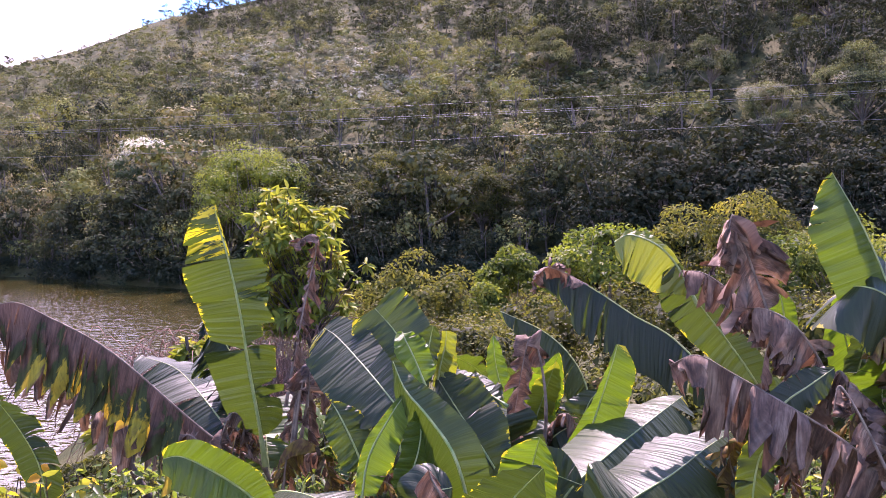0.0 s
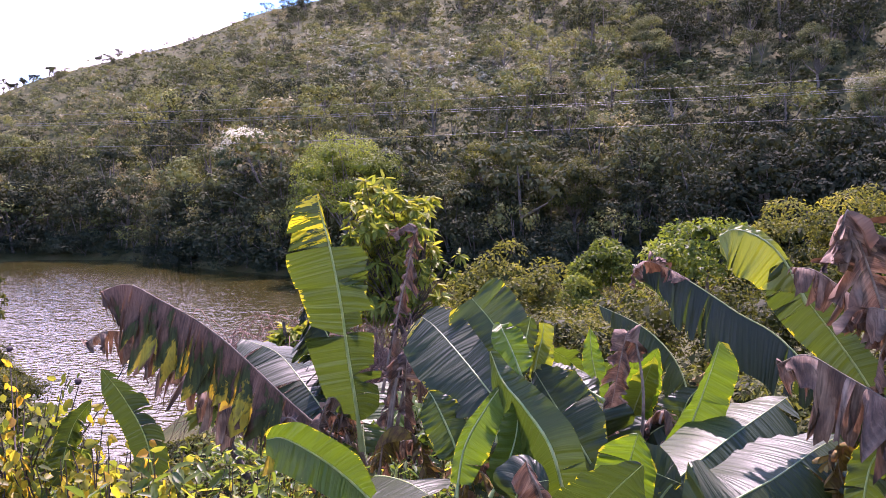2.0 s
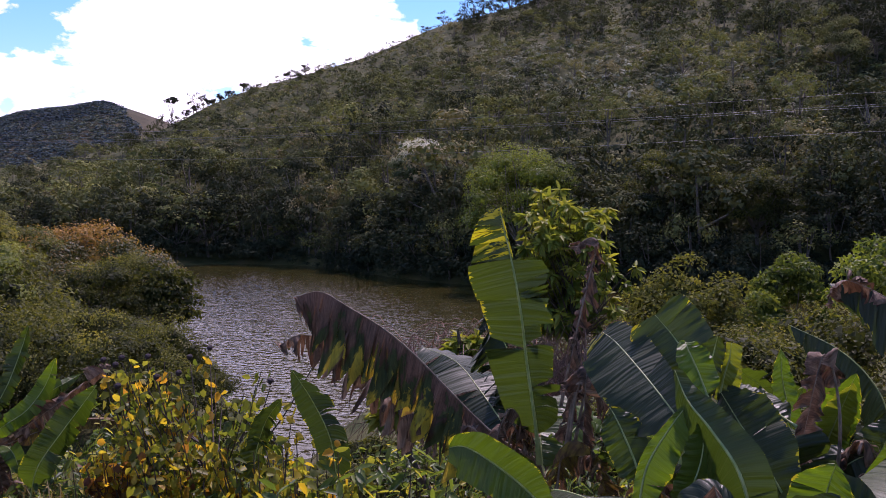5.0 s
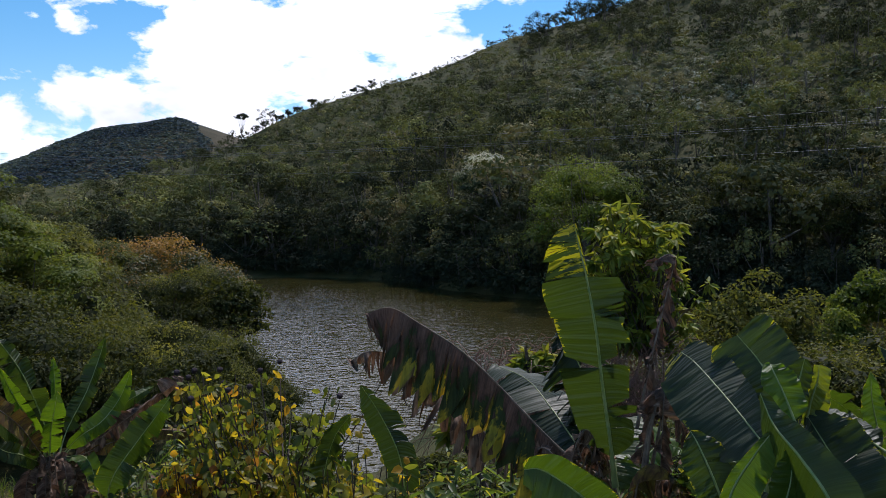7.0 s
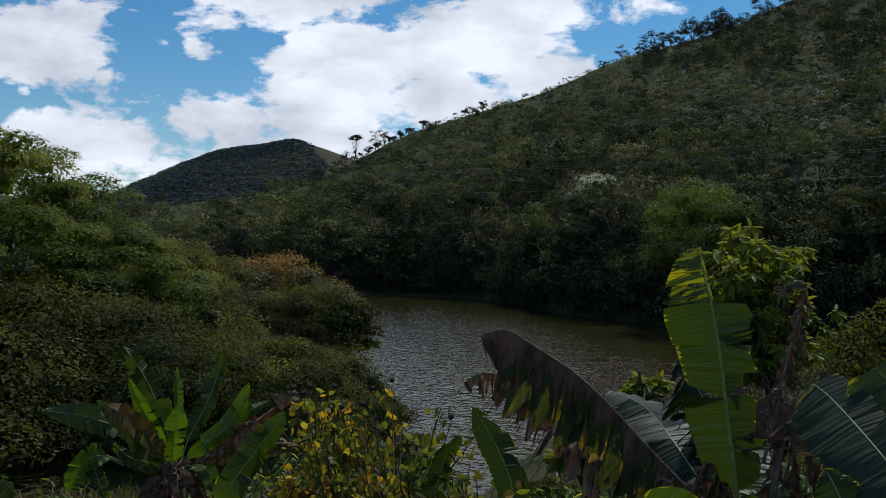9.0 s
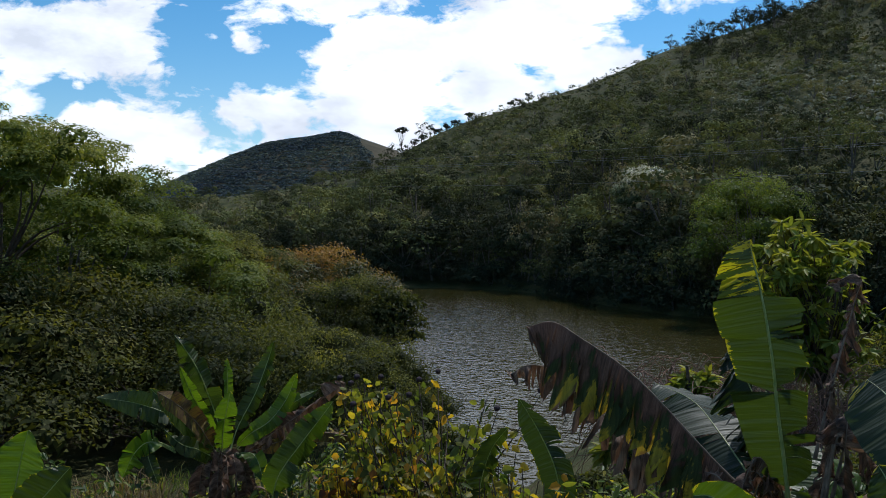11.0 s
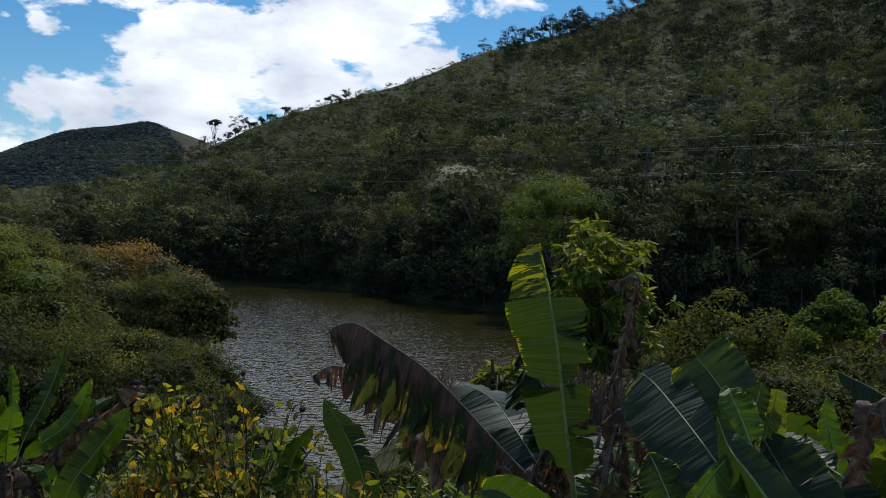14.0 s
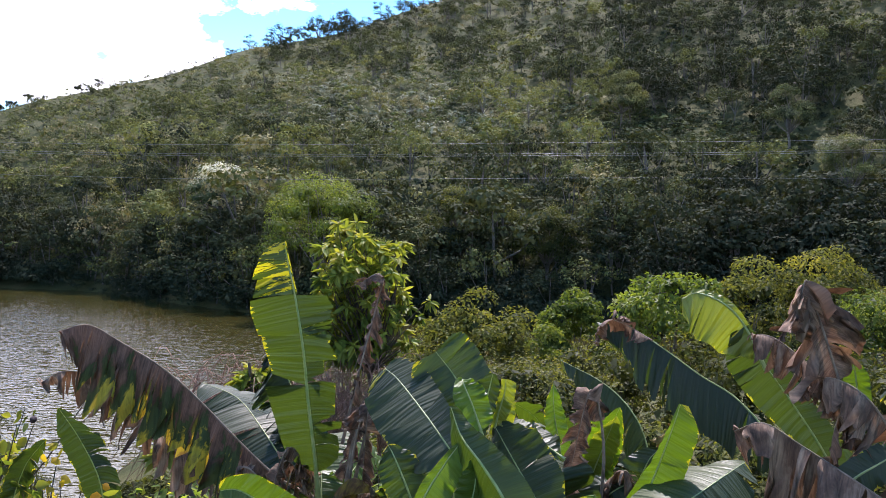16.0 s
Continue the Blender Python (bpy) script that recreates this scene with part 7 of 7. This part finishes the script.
banana_leaf(ragged, "green", [(0.81, 5.94, 6.31), (0.94, 5.98, 6.66), (1.06, 6.01, 6.97), (1.16, 6.04, 7.25), (1.20, 6.08, 7.36)], 0.19, (0.92, 0.02, -0.38), fold=(14, 4), tears=(0, 1), hang=(0.05, 0.05), ragged=0.1, tint=0.12, start=0.05, seed=25, shape=(((0, 0.8), (0.3, 0.7), (0.6, 0.3), (1, 0.05)), ((0, 0.4), (0.3, 0.85), (0.6, 1), (0.85, 0.95), (1, 0.3))))
banana_leaf(ragged, "green", [(0.92, 6.54, 6.04), (0.95, 6.58, 6.46), (1.07, 6.61, 6.80), (1.17, 6.65, 6.92)], 0.20, (-0.71, 0.34, 0.61), fold=(0, 0), tears=(4, 5), hang=(0.2, 0.2), ragged=0.35, tint=0.75, start=0.1, seed=26)
banana_leaf(drooping, "dead", [(1.11, 6.76, 7.71), (0.95, 6.88, 7.80), (0.81, 6.97, 7.84), (0.73, 6.98, 7.77), (0.70, 6.96, 7.65)], 0.16, (0.36, 0.22, -0.91), fold=(-20, -25), tears=(4, 5), hang=(1, 1.4), ragged=0.7, start=0.05, rib=0.007, seed=35)
banana_leaf(drooping, "gold", [(1.67, 5.76, 7.66), (1.54, 5.80, 7.93), (1.41, 5.83, 8.07), (1.26, 5.92, 8.13), (1.17, 5.99, 8.08)], 0.30, (0.38, 0.20, 0.90), fold=(-12, -10), tears=(1, 0), hang=(0.35, 0.05), ragged=0.12, tint=0.15, start=0.12, seed=41, shape=(((0, 0.15), (0.2, 0.75), (0.6, 1), (0.9, 0.8), (1, 0.35)), ((0, 0.06), (0.6, 0.16), (1, 0.1))))
banana_leaf(drooping, "green", [(2.17, 5.49, 6.75), (2.02, 5.60, 7.13), (1.84, 5.71, 7.44), (1.66, 5.77, 7.70), (1.54, 5.80, 7.93)], 0.22, (0.85, -0.09, 0.52), fold=(-8, -12), tears=(4, 0), hang=(0.12, 0.05), ragged=0.25, tint=0.6, start=0.12, seed=32, shape=(((0, 0.1), (0.3, 0.45), (0.6, 0.9), (0.85, 1), (1, 0.45)), ((0, 0.3), (0.3, 0.62), (0.7, 0.5), (1, 0.12))))
banana_leaf(drooping, "dead", [(2.05, 5.00, 7.09), (1.93, 5.04, 7.51), (1.80, 5.09, 7.94), (1.71, 5.12, 8.22), (1.68, 5.11, 8.26), (1.64, 5.08, 8.12), (1.58, 5.06, 7.98)], 0.34, (0.98, 0.18, 0.06), fold=(-10, -15), tears=(4, 4), hang=(1.5, 1.1), ragged=0.72, start=0.42, rib=0.012, seed=33)
banana_leaf(drooping, "dead", [(1.97, 5.14, 7.46), (1.87, 5.17, 7.66), (1.72, 5.28, 7.81), (1.59, 5.37, 7.91), (1.48, 5.45, 7.92)], 0.24, (0.55, 0.31, -0.77), fold=(-30, -30), tears=(6, 6), hang=(1.9, 1.6), ragged=0.8, start=0.1, seed=34)
banana_leaf(drooping, "dead", [(2.17, 4.84, 7.26), (2.06, 4.88, 7.51), (1.94, 4.93, 7.67), (1.80, 5.04, 7.73), (1.69, 5.13, 7.64)], 0.29, (0.53, 0.34, -0.78), fold=(-30, -30), tears=(7, 7), hang=(2.1, 1.9), ragged=0.9, start=0.08, seed=36)
banana_leaf(drooping, "dead", [(2.12, 4.86, 7.06), (1.98, 4.92, 7.41), (1.87, 4.96, 7.56), (1.82, 4.98, 7.43), (1.80, 4.99, 7.17)], 0.17, (0.91, 0.26, -0.33), fold=(-20, -30), tears=(5, 5), hang=(1.2, 1.2), ragged=0.9, start=0.15, seed=37)
banana_leaf(drooping, "green", [(2.28, 5.76, 7.27), (2.25, 5.78, 7.54), (2.23, 5.78, 7.67), (2.21, 5.79, 7.75)], 0.08, (0.93, -0.36, -0.09), fold=(0, 5), tears=(1, 1), hang=(0.05, 0.05), ragged=0.1, tint=0.2, start=0.2, seed=38)
banana_leaf(drooping, "green", [(1.71, 4.70, 7.11), (1.82, 4.68, 7.26), (1.95, 4.66, 7.36), (2.08, 4.66, 7.45)], 0.10, (0.35, -0.62, -0.70), fold=(-5, -12), tears=(2, 2), hang=(0.1, 0.2), ragged=0.25, tint=0.85, start=0.1, seed=39)
banana_leaf(drooping, "dead", [(2.22, 4.26, 6.88), (2.10, 4.31, 7.18), (2.03, 4.40, 7.36), (1.99, 4.42, 7.40), (1.95, 4.38, 7.28)], 0.19, (0.83, 0.17, -0.53), fold=(-20, -25), tears=(3, 3), hang=(1, 0.8), ragged=0.7, start=0.1, seed=40)
banana_leaf(drooping, "green", [(1.72, 4.91, 6.50), (1.73, 4.90, 6.73), (1.79, 4.93, 6.92), (1.92, 4.94, 7.01)], 0.11, (0.95, -0.03, -0.31), fold=(-5, -8), tears=(3, 3), hang=(0.3, 0.3), ragged=0.3, tint=0.6, start=0.15, seed=44)

# ---- undergrowth of the garden ----
WEED = leaf_material("weed leaves", [(0.0, (0.05, 0.085, 0.025)), (0.4, (0.1, 0.15, 0.036)), (0.7, (0.19, 0.235, 0.046)), (1.0, (0.45, 0.38, 0.06))], 0.5, 0.45, 0.4)
STRAW = leaf_material("dry straw", [(0.0, (0.16, 0.11, 0.055)), (0.5, (0.3, 0.22, 0.11)), (1.0, (0.42, 0.33, 0.18))], 0.2, 0.8, 0.2)
m, nodes, links = material("seed pods")
finish(nodes, links, (0.035, 0.02, 0.022), 0.8)
PODS = m


def herb(r, stems, high, wide, per, length, width, up=0.5, name="herb"):
    """Upright leafy stems. Returns leaf arrays, leaf count and stem tubes."""
    cs, ds, bars = [], [], []
    for k in range(stems):
        a = r.uniform(-1, 1, 2) * wide * 0.6
        lean = r.normal(0, 0.16, 2) * high
        h = high * r.uniform(0.65, 1.1)
        line = bezier([(a[0], a[1], -0.1), (a[0] + lean[0] * 0.4, a[1] + lean[1] * 0.4, h * 0.55), (a[0] + lean[0], a[1] + lean[1], h)], 8)
        bars.append(tube(line, np.linspace(0.008, 0.003, 8), 5))
        s = r.uniform(0.25, 1.0, per)
        p = np.stack([np.interp(s, np.linspace(0, 1, 8), line[:, i]) for i in range(3)], -1)
        th = np.arange(per) * 2.4 + r.uniform(0, 6)
        cs.append(p)
        ds.append(np.stack([np.cos(th), np.sin(th), np.full(per, up)], -1))
    c, d = np.concatenate(cs), unit(np.concatenate(ds))
    return c, d, bars


def herb_thing(name, label, category, spot, stems, high, wide, per, length, width, mat, tint, seed, group="", yellow=0.0):
    r = np.random.default_rng(seed)
    thing = tagged(new(name), label, category, group)
    c, d, bars = herb(r, stems, high, wide, per, length, width)
    v, q = fine_leaves(c, d, length, width, r, 0.7, 0.35, 0.15)
    t = tint[0] + r.normal(0, tint[1], len(c)) + (r.random(len(c)) < yellow) * 0.5
    part("foliage", mesh_of("foliage", v, q, np.repeat(np.clip(t, 0, 1), 6)), mat, thing)
    for v, q in bars:
        part("stalk", mesh_of("stalk", v, q, smooth=True), BROWN_BARK, thing)
    thing.location = spot
    return thing


def yellow_shrub(label, spot, high, wide, limbs_n, per, seed, pods=0, tint=(0.45, 0.25)):
    """A thin shrub with large drooping, partly yellow leaves and dark seed heads."""
    r = np.random.default_rng(seed)
    thing = tagged(new("yellowing_shrub"), label, "shrub")
    bars, cs, tips = [], [], []
    per = int(per * 1.25)
    bars.append(tube(bezier([(0, 0, -0.2), (0.03, 0, high * 0.25), (0.0, 0.02, high * 0.5)], 8), np.linspace(0.028, 0.018, 8), 7))
    for k in range(limbs_n):
        start = np.array([0, 0, high * r.uniform(0.12, 0.5)])
        th, out = r.uniform(0, 6.28), wide * r.uniform(0.35, 1.0)
        end = np.array([math.cos(th) * out, math.sin(th) * out, high * r.uniform(0.6, 1.0) - out * 0.1])
        line = bezier([start, start * 0.5 + end * 0.5 + np.array([math.cos(th), math.sin(th), -0.6]) * 0.1, end], 9)
        bars.append(tube(line, np.linspace(0.015, 0.005, 9), 5))
        s = r.uniform(0.35, 1.0, per)
        p = np.stack([np.interp(s, np.linspace(0, 1, 9), line[:, i]) for i in range(3)], -1)
        cs.append(p + r.normal(0, 0.06, (per, 3)))
        tips.append(end)
    c = np.concatenate(cs)
    d = unit(r.normal(0, 0.8, (len(c), 3)) + np.array([0, 0, -0.35]))
    v, q = fine_leaves(c, d, 0.125, 0.085, r, 0.3, 0.8, 0.6)
    t = np.repeat(tint[0] + r.normal(0, tint[1], limbs_n), per) + r.normal(0, 0.12, len(c))
    part("foliage", mesh_of("foliage", v, q, np.repeat(np.clip(t, 0, 1), 6)), YELLOWED, thing)
    part("branch_frame", mesh_of("branches", *joined(bars), smooth=True), BROWN_BARK, thing)
    top = sorted(tips, key=lambda e: -e[2])[:pods]
    for e in top:
        bm = bmesh.new()
        bmesh.ops.create_icosphere(bm, subdivisions=2, radius=0.036)
        for vert in bm.verts:
            vert.co *= 1 + 0.35 * noise.noise(vert.co * 60)
        me = bpy.data.meshes.new("seed_head")
        bm.to_mesh(me)
        bm.free()
        part("seed_head", me, PODS, thing, "dark dry seed head").location = Vector(e) + Vector((0, 0, 0.06))
    thing.location = spot
    return thing


yellow_shrub("thin shrub with yellow and brown drooping leaves and dark seed heads", stand(32.6, 10.6), 6.95 - ground_at(*stand(32.6, 10.6)[:2]), 1.25, 30, 13, 201, 9, (0.3, 0.24))
yellow_shrub("yellow-leaved shrub with thin dark stems", stand(36.2, 11.2), 6.75 - ground_at(*stand(36.2, 11.2)[:2]), 0.7, 26, 15, 202, 3, (0.38, 0.22))
yellow_shrub("low shrub of bright yellow leaves among weeds", stand(26.4, 8.6), 6.25 - ground_at(*stand(26.4, 8.6)[:2]), 0.6, 30, 13, 203, 0, (0.42, 0.2))
yellow_shrub("low shrub of bright yellow leaves beside the bananas", stand(24.5, 7.4), 6.05 - ground_at(*stand(24.5, 7.4)[:2]), 0.45, 20, 12, 204, 0, (0.45, 0.2))
yellow_shrub("low yellow and green shrub", stand(29.6, 9.6), 6.1 - ground_at(*stand(29.6, 9.6)[:2]), 0.7, 34, 13, 205, 0, (0.42, 0.2))

r = np.random.default_rng(300)
for k, (az, rad, top) in enumerate(((25.5, 6.2, 6.15), (22.0, 6.0, 6.15), (19.5, 6.3, 6.0), (27.5, 6.6, 6.0), (23.5, 7.0, 6.1), (29.5, 7.2, 5.9), (20.5, 7.4, 6.15), (31.5, 7.8, 5.8), (17.0, 7.6, 5.8), (26.0, 5.4, 6.2), (21.0, 8.6, 6.0))):
    x, y, z = stand(az, rad, 0.02)
    herb_thing("weed", "tall leafy green weed with long pointed leaves", "weed", (x, y, z), 9, max(top - z, 0.5), 0.5, 16, 0.24, 0.065, WEED, (0.34, 0.2), 310 + k, "tall weeds by the bananas", 0.05)
pieces, tones, barks = [], [], []
for k in range(165):
    az, rad = r.uniform(-32, 62), r.uniform(5.0, 15.0)
    top = min(0.55 + 0.06 * rad, 1.15) * r.uniform(0.6, 1.1)
    if 40 < az < 53 and rad > 8.5:
        top *= 0.45
    spot = np.array(stand(az, rad, 0.02))
    c, d, bars = herb(r, 11, top, 0.9, 13, 0.13, 0.055)
    v, q = fine_leaves(c, d, 0.15, 0.06, r, 0.7, 0.35, 0.15)
    t = 0.34 + r.normal(0, 0.14) + r.normal(0, 0.2, len(c)) + (r.random(len(c)) < 0.12) * 0.5
    pieces.append((v + spot, q))
    tones.append(np.repeat(np.clip(t, 0, 1), 6))
    barks.append(np.zeros(len(q), int))
    v, q = joined(bars)
    pieces.append((v + spot, q))
    tones.append(np.zeros(len(v)))
    barks.append(np.ones(len(q), int))
v, q = joined(pieces)
tagged(new("low_weeds", mesh_of("low_weeds", v, q, np.concatenate(tones), mats=(WEED, BROWN_BARK), mat_ids=np.concatenate(barks))), "low mixed green weeds covering the slope", "weeds", kind="stuff")


def grass(name, label, n, az0, az1, r0, r1, high, mat, tint, seed):
    """Many thin blades as one stretch of grass."""
    r = np.random.default_rng(seed)
    az, rad = np.radians(r.uniform(az0, az1, n)), r.uniform(r0, r1, n)
    x, y = -np.sin(az) * rad, np.cos(az) * rad
    keep = rough(x, y, 0.9) + 0.25 > r.uniform(-0.5, 0.6, n)
    x, y = x[keep], y[keep]
    z, n = land_height(x, y) - 0.02, len(x)
    h = high * r.uniform(0.4, 1.2, n)
    th, w = r.uniform(0, 6.28, n), 0.006 + 0.005 * r.random(n)
    side = np.stack([np.cos(th), np.sin(th), 0 * th], -1) * w[:, None]
    lean = np.stack([r.normal(0, 0.4, n), r.normal(0, 0.4, n), 0 * th], -1) * h[:, None]
    foot = np.stack([x, y, z], -1)
    v = np.stack([foot - side, foot + side, foot + lean * 0.4 + side * 0.8 + np.array([0, 0, 1]) * h[:, None] * 0.7, foot + lean * 0.4 - side * 0.8 + np.array([0, 0, 1]) * h[:, None] * 0.7,
                  foot + lean + np.array([0, 0, 1]) * h[:, None] * 0.85], 1)
    k = np.arange(n)[:, None] * 5
    q = np.concatenate([k + np.array([[0, 1, 2]]), k + np.array([[0, 2, 3]]), k + np.array([[3, 2, 4]])])
    return tagged(part(name, mesh_of(name, v.reshape(-1, 3), q, np.repeat(np.clip(tint + r.normal(0, 0.25, n), 0, 1), 5)), mat), label, "grass", kind="stuff")


grass("dry_grass", "dry straw-coloured grass around the banana stems", 13000, 49.5, 66, 6.5, 14.5, 0.8, STRAW, 0.3, 501)
grass("green_grass", "rough green grass on the garden slope", 34000, -34, 66, 3.0, 17, 0.35, WEED, 0.45, 502)
grass("lawn_grass", "short rough grass around the viewpoint", 9000, -180, 180, 0.4, 5.0, 0.14, WEED, 0.45, 504)
grass("dead_litter", "dead brown stalks under the bananas", 15000, -30, 56, 4.5, 14.5, 0.55, STRAW, 0.34, 503)

for k, (az, rad, top, wide, tone) in enumerate(((31.0, 9.2, 5.75, 0.6, 0.45), (34.5, 10.0, 5.9, 0.6, 0.5), (28.0, 8.0, 5.9, 0.55, 0.48), (38.0, 11.5, 5.7, 0.5, 0.7), (22.5, 6.6, 5.75, 0.4, 0.5))):
    yellow_shrub("low shrub with mixed yellow, green and brown leaves", stand(az, rad), top - ground_at(*stand(az, rad)[:2]), wide, 30, 13, 220 + k, 0, (tone, 0.22))
